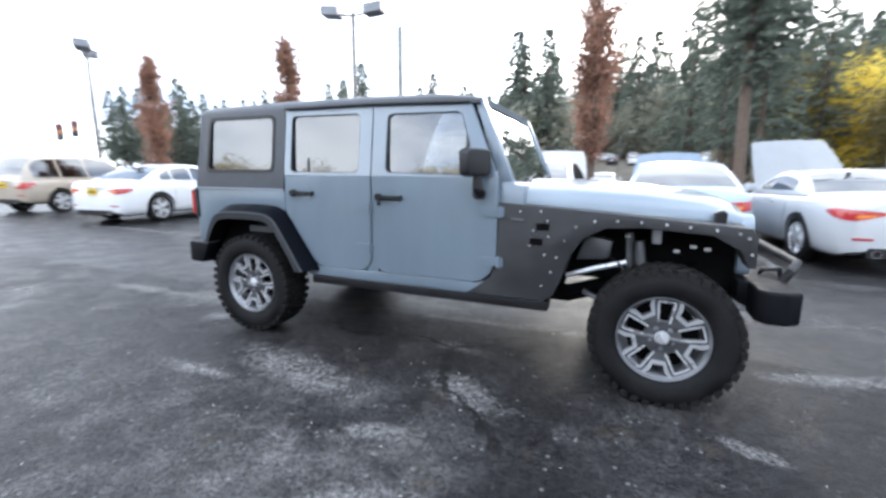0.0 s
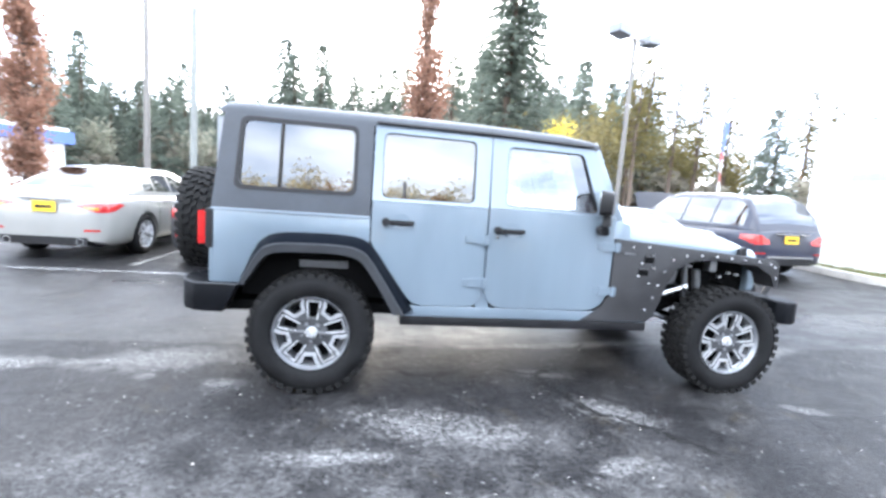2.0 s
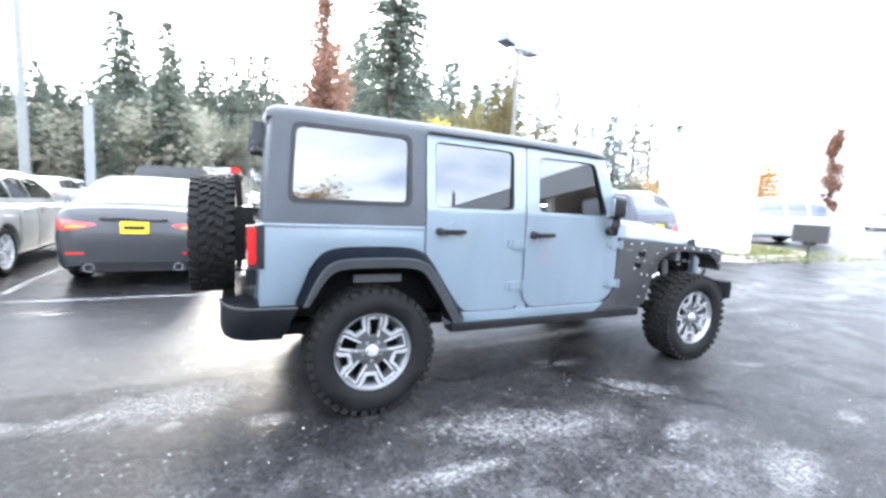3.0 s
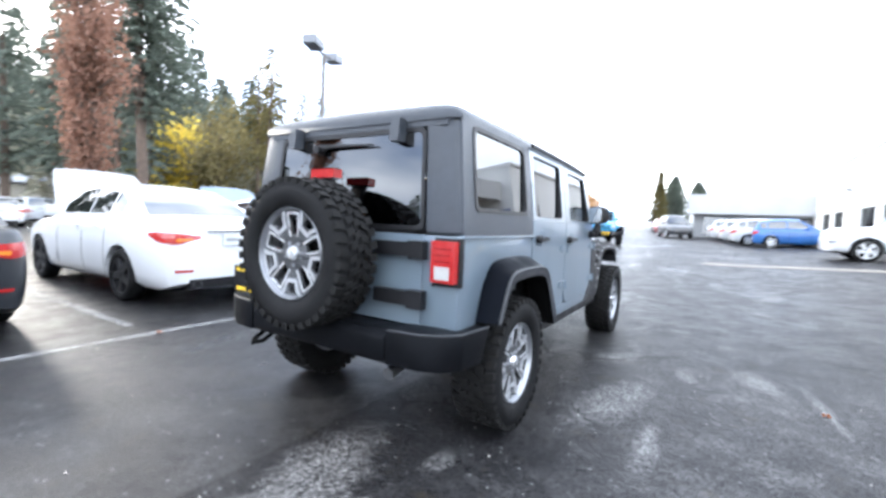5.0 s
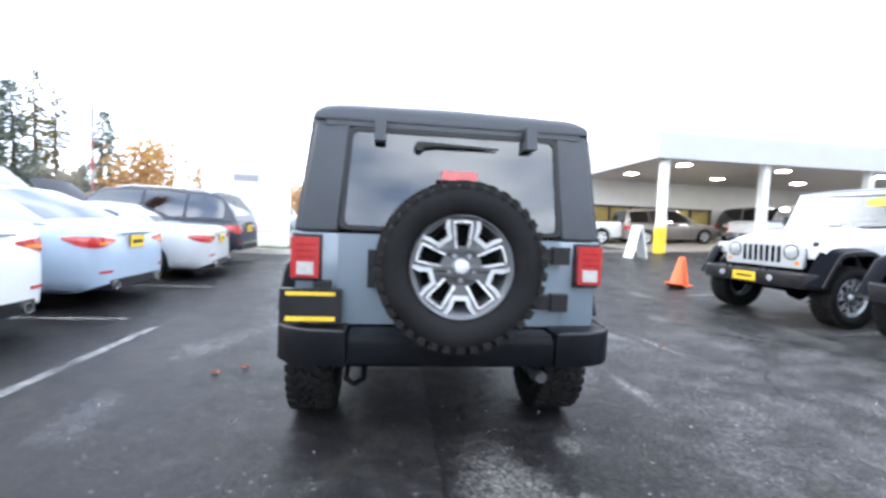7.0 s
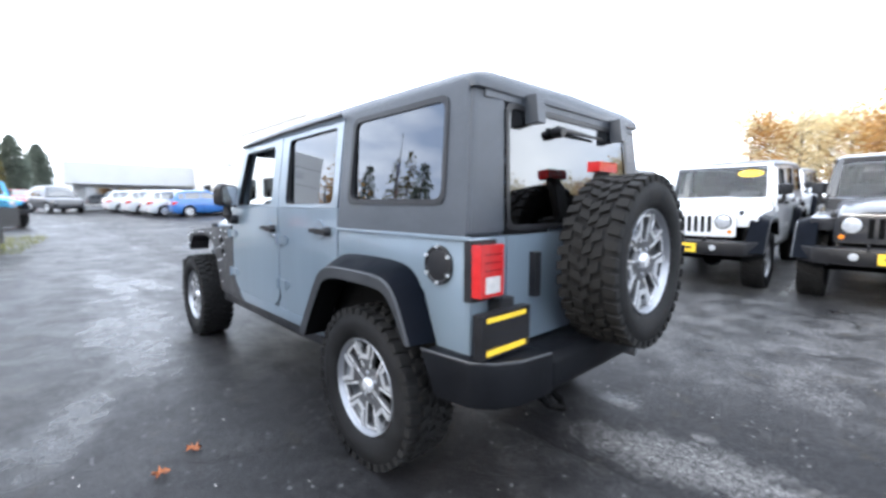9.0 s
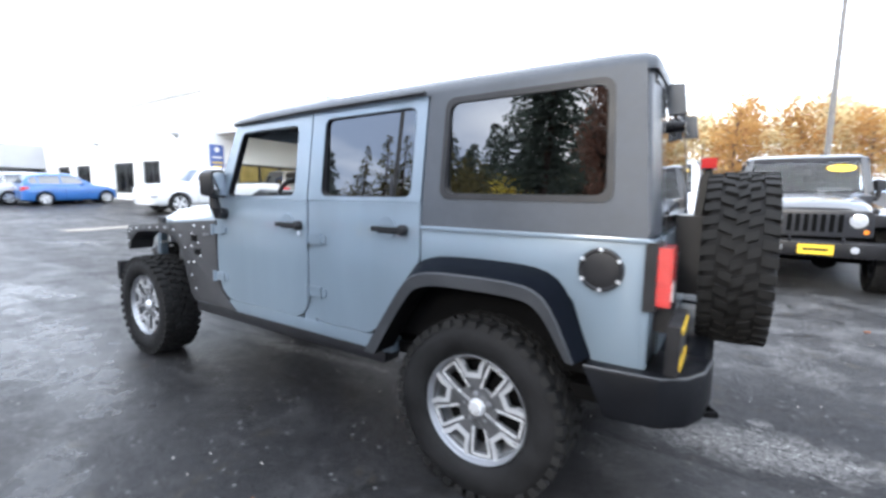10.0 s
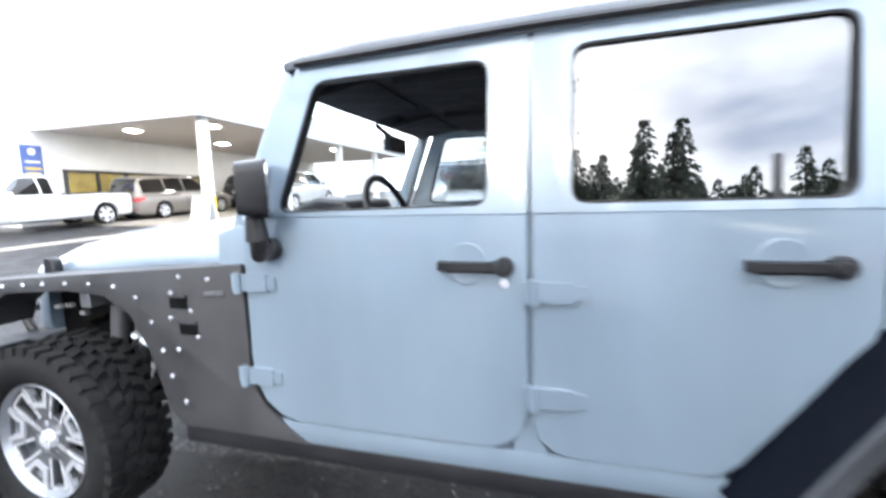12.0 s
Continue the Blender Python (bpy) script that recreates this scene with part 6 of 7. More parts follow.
road_car("silver saloon with yellow dealer plate parked in the row", parked(-4.35, 3.45), "warm_silver_paint", L=4.58, W=1.8, H=1.42, wb=2.73, rear=0.98, spokes=10)
road_car("dark grey saloon with yellow plate and raised bonnet", parked(-1.87, 3.35), "charcoal_paint", L=4.67, W=1.81, H=1.43, wb=2.8, rear=0.98, bonnet_up=True, spokes=5)
road_car("white saloon with black wheels and raised bonnet", parked(1.04, 3.62), "white_paint", L=4.85, W=1.84, H=1.55, wb=2.85, rear=1.05, bonnet_up=True, plate="plate_white", rim="black", R=0.34)
road_car("pale blue-white saloon with yellow plate and raised bonnet", parked(3.5, 3.75), "pearl_paint", L=4.62, W=1.81, H=1.48, wb=2.81, rear=1.0, bonnet_up=True)
road_car("silver two-seat roadster with yellow plate and raised bonnet", parked(6.03, 3.59, 97), "silver_paint", "roadster", L=4.53, W=1.82, H=1.3, wb=2.56, rear=1.02, bonnet_up=True)
road_car("navy blue estate off-roader with roof rails and raised bonnet", parked(8.5, 3.85), "navy_paint", "estate", L=5.1, W=1.93, H=1.7, wb=3.08, rear=1.05, R=0.38, rails=True, bonnet_up=True)
road_car("white saloon with grey windows parked at an angle", parked(-9.2, 3.0, 98), "white_paint", L=4.9, W=1.86, H=1.46, wb=2.97, rear=1.05, R=0.36)
road_car("tan estate off-roader with yellow plate", parked(-14.3, 3.4, 100), "tan_paint", "estate", L=4.6, W=1.9, H=1.74, wb=2.8, rear=0.95, R=0.36)
wrangler("white four-door off-roader with steel-grey grille facing the lane", berth(2.95, -8.15, 96), "white_paint", False, "off-roaders along the row", sticker=True, grille="silver_paint")
wrangler("white four-door off-roader with yellow windscreen sticker facing the lane", berth(0.4, -8.2, 91), "white_paint", False, "off-roaders along the row", sticker=True)
wrangler("black four-door off-roader with yellow windscreen sticker and plate", berth(-1.75, -8.15, 90), "black_paint", False, "off-roaders along the row", sticker=True, top_coat="black_paint")
wrangler("white four-door off-roader with steel-coloured wheels facing the lane", berth(-4.6, -8.3, 84), "white_paint", False, "off-roaders along the row")


# ---- building, canopy, sign ----
def slab(name, x0, x1, y0, y1, z0, z1, mat, parent=None, label="", bev=0.0):
    return part(name, box(x0, x1, y0, y1, z0, z1, bev), mat, parent, label, smooth=30)


def dealership():
    b = thing("dealership_building", "white dealership building with drive-through canopy and dark windows", "building")
    slab("wall", 19.3, 19.6, -40, -8.8, 0.2, 5.8, M["wall"], b)
    # north wall with window openings
    wins = [(23.6, 25.6), (26.6, 29.2), (32.6, 35.0), (36.0, 38.4), (42.5, 45.5)]
    z0, z1 = 1.2, 2.9
    slab("wall", 19.3, 48, -8.8, -8.5, 0.2, z0, M["wall"], b)
    slab("wall", 19.3, 48, -8.8, -8.5, z1, 5.8, M["wall"], b)
    edges = [19.3] + [v for w in wins for v in w] + [48]
    for a, c in zip(edges[::2], edges[1::2]):
        slab("wall", a, c, -8.8, -8.5, z0, z1, M["wall"], b)
    for a, c in wins:
        f = part("window", add_and(lambda bm: [add_box(bm, *q) for q in ((a, c, -8.7, -8.6, z0, z0 + 0.08), (a, c, -8.7, -8.6, z1 - 0.08, z1), (a, a + 0.08, -8.7, -8.6, z0 + 0.08, z1 - 0.08), (c - 0.08, c, -8.7, -8.6, z0 + 0.08, z1 - 0.08), ((a + c) / 2 - 0.03, (a + c) / 2 + 0.03, -8.7, -8.6, z0 + 0.08, z1 - 0.08))]), M["trim_dark"], b)
        slab("pane", a + 0.08, c - 0.08, -8.66, -8.65, z0 + 0.08, z1 - 0.08, M["store_glass"], f)
    # thin dark sheet behind the windows, dimness of the interior put into its colour
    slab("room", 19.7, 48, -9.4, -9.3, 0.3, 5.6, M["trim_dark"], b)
    slab("roof", 19.2, 48.1, -40, -8.4, 5.8, 5.95, M["wall"], b, "flat roof with a thin dark edge")
    slab("roof_edge", 19.15, 48.15, -8.42, -8.36, 5.86, 5.92, M["pale_mark"], b)
    slab("far_wall", 48, 48.3, -40, -8.4, 0.2, 5.8, M["wall"], b)
    # showroom windows under the canopy
    # sheet just behind the panes, interior lamplight painted as yellow
    slab("showroom_back", 19.24, 19.3, -17.0, -10.0, 1.25, 2.62, M["store_inside"], b, "yellow sheet behind showroom windows, coloured as a lit interior")
    for k in range(7):
        y = -17.0 + k * (7.0 / 6)
        slab("mullion", 19.12, 19.22, y - 0.05, y + 0.05, 1.2, 2.68, M["trim_dark"], b)
    for k in range(6):
        y = -17.0 + k * (7.0 / 6)
        g = slab("pane", 19.16, 19.17, y + 0.05, y + 7.0 / 6 - 0.05, 1.25, 2.62, M["store_glass"], b)
        g.visible_shadow = False
    slab("window_head", 19.1, 19.24, -17.05, -9.95, 2.62, 2.7, M["trim_dark"], b)
    # canopy
    slab("canopy_soffit", 12.0, 19.3, -27, -9.2, 4.05, 4.15, M["soffit"], b, "beige canopy soffit")
    slab("canopy_fascia", 11.9, 12.0, -27, -9.1, 4.0, 4.95, M["cladding"], b)
    slab("canopy_fascia", 12.0, 19.3, -9.2, -9.1, 4.0, 4.95, M["cladding"], b)
    slab("canopy_top", 12.0, 19.3, -27, -9.2, 4.75, 4.9, M["wall"], b)
    for y in (-9.6, -13.7, -18.2, -22.5):
        c = slab("column", 12.12, 12.38, y - 0.13, y + 0.13, 0.3, 4.05, M["wall"], b, "white square canopy column", 0.02)
        slab("column_guard", 12.095, 12.405, y - 0.155, y + 0.155, 0.3, 1.5, M["yellow"] if y == -9.6 else M["wall"], c, "painted column guard" if y == -9.6 else "", 0.02)
    for x, y in ((13.4, -11.2), (13.4, -15.6), (16.6, -10.8), (13.4, -20.0), (16.6, -15.2), (16.6, -19.6)):
        slab("downlight", x - 0.2, x + 0.2, y - 0.2, y + 0.2, 4.03, 4.05, M["downlight"], b)
    # wall lamp heads
    for x in (21.5, 31.0):
        slab("wall_lamp", x, x + 0.4, -8.5, -8.2, 4.0, 4.15, M["grey_mark"], b, "", 0.03)
    return b


dealership()


def wall_banner():
    e = thing("wall_banner", "tall blue banner with white bars on the white wall", "banner")
    slab("sheet", 19.25, 19.29, -9.37, -8.72, 1.5, 3.5, M["blue_sign"], e)
    o = part("emblem", lathe([(0.001, 19.24), (0.12, 19.24), (0.12, 19.249)], 20, "x", (0, -9.045, 3.28)), M["paper"], e)
    for k, (z, w, mt) in enumerate(((2.92, 0.3, "paper"), (2.68, 0.34, "yellow"), (2.5, 0.3, "yellow"), (2.2, 0.34, "paper"), (2.02, 0.3, "paper"), (1.84, 0.34, "paper"), (1.66, 0.26, "paper"))):
        slab("bar", 19.242, 19.249, -9.045 - w * 0.75, -9.045 + w * 0.75, z - 0.035, z + 0.035, M[mt], e)


wall_banner()


def forecourt():
    """Dry concrete slabs under the canopy, with joints between them."""
    f = thing("forecourt", "dry pale concrete forecourt under the canopy", "paving")
    f["kind"] = "structure"
    for i in range(2):
        for j in range(6):
            x0, y0 = 12.55 + i * 3.36, -9.3 - (j + 1) * 3.0
            bm = bmesh.new()
            lo = [bm.verts.new((x, y, ground_z(x, y) - 0.05)) for x, y in ((x0, y0), (x0 + 3.34, y0), (x0 + 3.34, y0 + 2.98), (x0, y0 + 2.98))]
            hi = [bm.verts.new((v.co.x, v.co.y, v.co.z + 0.075)) for v in lo]
            bm.faces.new(lo)
            bm.faces.new(hi[::-1])
            for k in range(4):
                bm.faces.new((lo[k], hi[k], hi[(k + 1) % 4], lo[(k + 1) % 4]))
            part("slab", bm, M["paving"], f)


forecourt()


def low_building():
    b = thing("low_building", "low white building with a dark shop front", "building")
    slab("front", 41.8, 42.1, -9, -0.3, 0.4, 2.85, M["grey_mark"], b)
    for y in range(-9, -1, 2):
        w = slab("shop_window", 41.72, 41.78, y + 0.15, y + 1.85, 1.3, 2.6, M["glass_dark"], b)
        slab("sill", 41.68, 41.8, y + 0.1, y + 1.9, 1.22, 1.3, M["wall"], w)
    slab("fascia", 40.8, 43.8, -9.5, 0.1, 2.85, 4.5, M["cladding"], b)
    slab("post", 40.9, 41.2, -0.4, -0.1, 0.4, 2.85, M["wall"], b)
    slab("body", 42.1, 58, -9, -0.3, 0.4, 4.4, M["wall"], b)


low_building()


def far_shop():
    b = thing("far_shop", "far white building with a blue roof band", "building")
    m = pose(-34, 30, 0, 0, 0, -44)
    b.matrix_basis = m
    slab("wall", -14, 14, 0, 8, 0, 2.9, M["wall"], b)
    slab("roof_band", -14.4, 14.4, -0.5, 8.4, 2.9, 3.6, M["flag_blue"], b)
    slab("parapet", -14.2, 14.2, -0.3, 8.2, 3.6, 3.8, M["wall"], b)
    for k in range(7):
        slab("shop_window", -13 + k * 3.8, -10.2 + k * 3.8, -0.06, -0.01, 0.4, 2.4, M["glass_dark"], b)


far_shop()


def monument_sign():
    z = ground_z(11.6, 4.9)
    s = thing("monument_sign", "tall white dealership monument sign with grey marks", "sign")
    slab("body", 11.35, 11.9, 3.65, 6.2, z, z + 3.55, M["paper"], s, "", 0.02)
    for k, zz in enumerate((0.6, 1.25, 1.9, 2.55, 3.1)):
        slab("groove", 11.343, 11.352, 3.67, 6.18, z + zz, z + zz + 0.018, M["grey_mark"], s)
    for zz, y0, y1 in ((2.75, 4.2, 5.6), (1.62, 4.3, 5.3)):
        slab("mark", 11.338, 11.351, y0, y1, z + zz, z + zz + 0.2, M["pale_mark"], s)
    slab("mark", 11.336, 11.351, 4.5, 5.25, z + 2.15, z + 2.36, M["grey_mark"], s)
    slab("plinth", 11.2, 12.05, 3.5, 6.35, z - 0.05, z + 0.12, M["concrete"], s, "", 0.02)


monument_sign()


def island():
    pts = rounded_loop([(10.2, 3.1), (14.0, 2.9), (16.0, 8.0), (11.5, 9.0)], 1.0, 6)
    bm = bmesh.new()
    lo = [bm.verts.new((x, y, ground_z(x, y) - 0.05)) for x, y in pts]
    hi = [bm.verts.new((x, y, ground_z(x, y) + 0.15)) for x, y in pts]
    inn = [bm.verts.new((x, y, ground_z(x, y) + 0.15)) for x, y in inset(pts, 0.15)]
    n = len(pts)
    for i in range(n):
        j = (i + 1) % n
        bm.faces.new((lo[i], lo[j], hi[j], hi[i]))
        bm.faces.new((hi[i], hi[j], inn[j], inn[i]))
    tagged(linked("island_kerb", bm, M["concrete"], None, "", 30), "pale concrete kerb round a planted island", "kerb", kind="structure")
    bm = bmesh.new()
    bm.faces.new([bm.verts.new((x, y, ground_z(x, y) + 0.14)) for x, y in inset(pts, 0.14)])
    bmesh.ops.triangulate(bm, faces=bm.faces)
    tagged(linked("island_soil", bm, M["grass"]), "short dull grass on the island", "lawn", kind="structure")
    # blades
    rnd = random.Random(5)
    bm = bmesh.new()
    for _ in range(5000):
        x, y = rnd.uniform(10, 15.6), rnd.uniform(1.6, 8.6)
        ok = (x - 9.9) * (9.0 - 2.0) - (y - 2.0) * (11.5 - 9.9) > 1.2 and y > 2.2 - (x - 9.9) * 0.13 and x < 14.4 + (y - 1.4) * 0.22 and y < 8.8 - (x - 11.5) * 0.22
        if not ok:
            continue
        z, a, h = ground_z(x, y) + 0.13, rnd.uniform(0, 6.28), rnd.uniform(0.05, 0.12)
        dx, dy = 0.012 * math.cos(a), 0.012 * math.sin(a)
        bm.faces.new([bm.verts.new(v) for v in ((x - dx, y - dy, z), (x + dx, y + dy, z), (x + dy * 3, y - dx * 3, z + h))])
    tagged(linked("grass", bm, M["grass"]), "short dull grass blades", "grass", kind="stuff")


island()

# kerb before the building
bm = bmesh.new()
rows = []
for k in range(40):
    y = -1.6 - k * 0.7
    x = 13.2 - 0.14 * max(0, (-y - 5)) ** 0.8
    rows.append([bm.verts.new((x + dx, y, ground_z(x, y) + dz)) for dx, dz in ((0, -0.03), (0.0, 0.012), (0.02, 0.016), (1.0, 0.016), (1.02, -0.03))])
for p, q in zip(rows, rows[1:]):
    for j in range(4):
        bm.faces.new((p[j], p[j + 1], q[j + 1], q[j]))
tagged(linked("forecourt_kerb", bm, M["paving"], None, "", 30), "tan flush concrete strip before the building", "paving", kind="structure")


def lamp_post(x, y, h, turn, heads=2, label="tall grey twin-head car park lamp post"):
    e = thing("street_lamp", label, "street lamp", "car park lamps", on_ground(x, y, turn))
    part("pole", tube([(0, 0, 0), (0, 0, h)], [0.085, 0.06], 10), M["pole"], e)
    part("base", lathe([(0.26, -0.1), (0.26, 0.65), (0.22, 0.7), (0.001, 0.7)], 20, "z"), M["concrete"], e)
    for s in ((1, -1) if heads == 2 else (1,)):
        part("arm", tube([(0, 0, h - 0.1), (s * 0.5, 0, h - 0.02)], 0.035, 8), M["pole"], e)
        bm = bmesh.new()
        add_prism(bm, [(s * 0.42, h - 0.12), (s * 1.0, h - 0.06), (s * 1.0, h + 0.22), (s * 0.42, h + 0.16)], -0.24, 0.24)
        bmesh.ops.recalc_face_normals(bm, faces=bm.faces)
        part("lamp_head", bevelled(bm, 0.02, 1), M["lamp_box"], e, "box lamp head")
    return e


lamp_post(8.1, 9.75, 6.6, 20)
lamp_post(-5.6, 8.9, 6.2, 10)
lamp_post(-16.5, 7.31, 5.75, 142)
lamp_post(-3.0, -13.5, 7.0, 30)


def pole_thing(name, x, y, h, r, mat, label, cat):
    return tagged(linked(name, tube([(x, y, ground_z(x, y) - 0.1), (x, y, h)], [r, r * 0.75], 10), M[mat], None, "", 40), label, cat)


pole_thing("utility_pole", -5.8, 12.3, 6.8, 0.12, "pale_pole", "tall pale grey utility pole", "pole")
sp_ = thing("sign_post", "narrow grey sign post between parked cars", "sign post", m=on_ground(-3.12, 6.9))
part("post", box(-0.03, 0.03, -0.03, 0.03, 0, 2.6), M["pole"], sp_)
part("panel", box(-0.075, 0.075, -0.05, -0.035, 0.9, 2.72, 0.01), M["lamp_box"], sp_)
wire = [(-33.9, 8.6, 5.3), (-31.4, 13.4, 4.6), (-31.05, 14.1, 4.85), (-29.2, 17.6, 5.3)]
tl_ = thing("traffic_lights", "two dark traffic signal heads hung from a span wire", "traffic light", m=Matrix.Identity(4))
part("span_wire", tube(wire, 0.02, 6), M["trim_dark"], tl_)
for x, y, z in (wire[0], wire[3]):
    part("pole", tube([(x, y, ground_z(x, y) - 0.1), (x, y, z + 0.3)], [0.12, 0.08], 10), M["pale_pole"], tl_)
for x, y, z in wire[1:3]:
    head = part("signal_head", moved(box(-0.2, 0.2, -0.14, 0.14, -1.35, -0.3, 0.04), Matrix.Translation((x, y, z)) @ Matrix.Rotation(radians(60), 4, "Z")), M["trim_dark"], tl_)
    part("hanger", tube([(x, y, z - 0.35), (x, y, z)], 0.02, 6), M["trim_dark"], head)
    for k, lens in enumerate(("tail_deep", "amber", "black")):
        part("lens", moved(lathe([(0.11, 0.0), (0.11, -0.05), (0.001, -0.05)], 16, "y"), Matrix.Translation((x, y, z - 0.5 - k * 0.32)) @ Matrix.Rotation(radians(60), 4, "Z") @ Matrix.Translation((0, -0.12, 0))), M[lens], head)
bs_ = thing("island_sign", "small black sign on a post by the island", "sign", m=on_ground(12.3, 2.5, -60))
part("post", box(-0.03, 0.03, -0.03, 0.03, 0, 0.6), M["trim_dark"], bs_)
part("panel", box(-0.36, 0.36, -0.03, 0.03, 0.55, 1.0, 0.02), M["trim_dark"], bs_)


def feather_flag(x, y):
    e = thing("feather_flag", "tall red white and blue striped feather flag", "flag", m=on_ground(x, y, 35))
    part("pole", tube([(0, 0, 0), (0, 0, 3.0), (0.05, 0, 4.6), (0.3, 0, 5.3), (0.6, 0, 5.2)], 0.02, 6), M["pole"], e)
    for k in range(9):
        z0, z1 = 1.3 + k * 0.32, 1.3 + (k + 1) * 0.32
        bm = bmesh.new()
        rows = [[bm.verts.new((xx, 0.05 * math.sin(5 * xx + 2 * z), z)) for xx in (0.03, 0.25, 0.45, 0.62 - 0.03 * k)] for z in (z0, z1)]
        for j in range(3):
            bm.faces.new((rows[0][j], rows[0][j + 1], rows[1][j + 1], rows[1][j]))
        part("stripe", bm, M["flag_blue"] if k > 5 else M["red_mark"] if k % 2 else M["paper"], e)


feather_flag(11.1, 9.1)


def cone(x, y, turn, tilt=0, label="orange plastic traffic cone on wet asphalt"):
    lift = 0.137 * math.sin(radians(abs(tilt)))
    c = thing("traffic_cone", label, "cone", "cones", on_ground(x, y, turn, lift) @ pose(0, 0, 0, 0, tilt, 0) @ Matrix.Scale(1.15, 4))
    part("body", lathe([(0.105, 0.02), (0.1, 0.04), (0.03, 0.49), (0.024, 0.51), (0.001, 0.51)], 24, "z"), M["cone"], c, smooth=40)
    part("base", box(-0.137, 0.137, -0.137, 0.137, 0, 0.025, 0.01), M["cone"], c)


cone(4.95, -5.2, -52, 20, "orange plastic traffic cone leaning on another")
cone(5.18, -5.5, 35)
sw_ = thing("sandwich_board", "white folding sandwich board by the kerb", "sign board", m=on_ground(10.6, -7.7, -8))
for s in (1, -1):
    bm = box(-0.35, 0.35, -0.015, 0.015, 0, 1.1, 0.02)
    moved(bm, Matrix.Translation((0, s * 0.24, 0)) @ Matrix.Rotation(radians(12 * s), 4, "X"))
    part("panel", bm, M["paper"], sw_)

# fallen leaves and crumbs of litter on the ground
def leaf(x, y, turn, size):
    bm = bmesh.new()
    pts = [(math.cos(a) * (1.0 if k % 2 else 0.45), math.sin(a) * (0.8 if k % 2 else 0.4)) for k, a in ((k, 2 * math.pi * k / 14) for k in range(14))]
    mid = bm.verts.new((0, 0, 0.012))
    ring = [bm.verts.new((size * u, size * v, 0.005 + 0.012 * ((k * 7) % 3))) for k, (u, v) in enumerate(pts)]
    for k in range(14):
        bm.faces.new((mid, ring[k], ring[(k + 1) % 14]))
    ob = linked("fallen_leaf", bm, M["deadleaf"])
    ob.matrix_basis = on_ground(x, y, turn, 0.004)
    return tagged(ob, "brown fallen leaf lying on wet asphalt", "leaf", "fallen leaves")


for lx, ly, lt, ls in ((0.7, 1.43, 20, 0.05), (0.57, 1.6, 70, 0.045), (-0.3, 2.7, 80, 0.035), (-2.0, -3.1, 0, 0.03), (1.3, -2.5, 45, 0.03)):
    leaf(lx, ly, lt, ls)
bm = bmesh.new()
rnd = random.Random(11)
for _ in range(300):
    x, y, s = rnd.gauss(0.4, 3.0), rnd.gauss(-0.3, 2.6), rnd.uniform(0.003, 0.009)
    z = ground_z(x, y)
    a = rnd.uniform(0, 6.28)
    top = bm.verts.new((x, y, z + s * 0.9))
    ring = [bm.verts.new((x + s * math.cos(a + k * 1.571), y + s * math.sin(a + k * 1.571) * 0.7, z)) for k in range(4)]
    for k in range(4):
        bm.faces.new((top, ring[k], ring[(k + 1) % 4]))
tagged(linked("grit", bm, M["concrete"]), "loose pale grit scattered on the asphalt", "grit", kind="stuff")


# ---- trees ----
def clump(bm, p, d, size, rnd, n=3):
    """A few pointed blades spread round a twig that runs from p along d."""
    d = d.normalized()
    side = d.cross(Vector((0, 0, 1)))
    side = side.normalized() if side.length > 0.1 else Vector((1, 0, 0))
    for k in range(n):
        w = (Matrix.Rotation(rnd.uniform(0, 6.28), 3, d) @ side) * size * rnd.uniform(0.22, 0.36)
        t = p + d * size * rnd.uniform(0.8, 1.2) + Vector((rnd.gauss(0, 0.12), rnd.gauss(0, 0.12), rnd.gauss(-0.1, 0.1))) * size
        bm.faces.new([bm.verts.new(v) for v in (p, p + d * size * 0.45 + w, t, p + d * size * 0.5 - w)])


def conifer(h, r, seed, mat, bare=0.12, label="tall dark conifer with drooping boughs", dense=1.0, fine=True, blade=0.023, column=False):
    rnd = random.Random(seed)
    e = thing("conifer_tree", label, "tree", "conifers")
    part("trunk", tube([(0, 0, -0.3), (0.02 * h * rnd.uniform(-1, 1), 0, h * 0.5), (0, 0, h)], [0.017 * h, 0.011 * h, 0.002 * h], 8), M["bark"], e)
    bm = bmesh.new()
    z = h * bare
    size = h * (blade if fine else 0.032)
    while z < h * 0.99:
        f = (z - h * bare) / (h * (1 - bare))
        reach = r * (1 - f) ** 0.75 * (0.35 + 0.65 * min(1, f / 0.12)) if not column else r * min(1, (1 - f) * 2.6) ** 0.6
        for k in range(max(3, int(rnd.choice((5, 6, 7)) * dense))):
            a = rnd.uniform(0, 6.28)
            length = reach * rnd.uniform(0.55, 1.15)
            out = Vector((math.cos(a), math.sin(a), 0))
            steps = max(2, int(length / (size * 0.55)))
            for s in range(1, steps + 1):
                q = s / steps
                p = out * length * q + Vector((0, 0, z + length * (0.12 * q - 0.34 * q * q)))
                d = out * 0.8 + Vector((rnd.gauss(0, 0.45), rnd.gauss(0, 0.45), -0.35 + rnd.gauss(0, 0.2)))
                clump(bm, p, d, size * rnd.uniform(0.7, 1.25), rnd, 3)
        z += h * (0.019 if fine else 0.024) * rnd.uniform(0.7, 1.3)
    clump(bm, Vector((0, 0, h * 0.96)), Vector((0, 0, 1)), size, rnd, 4)
    part("crown", bm, M[mat], e, smooth=None)
    return e


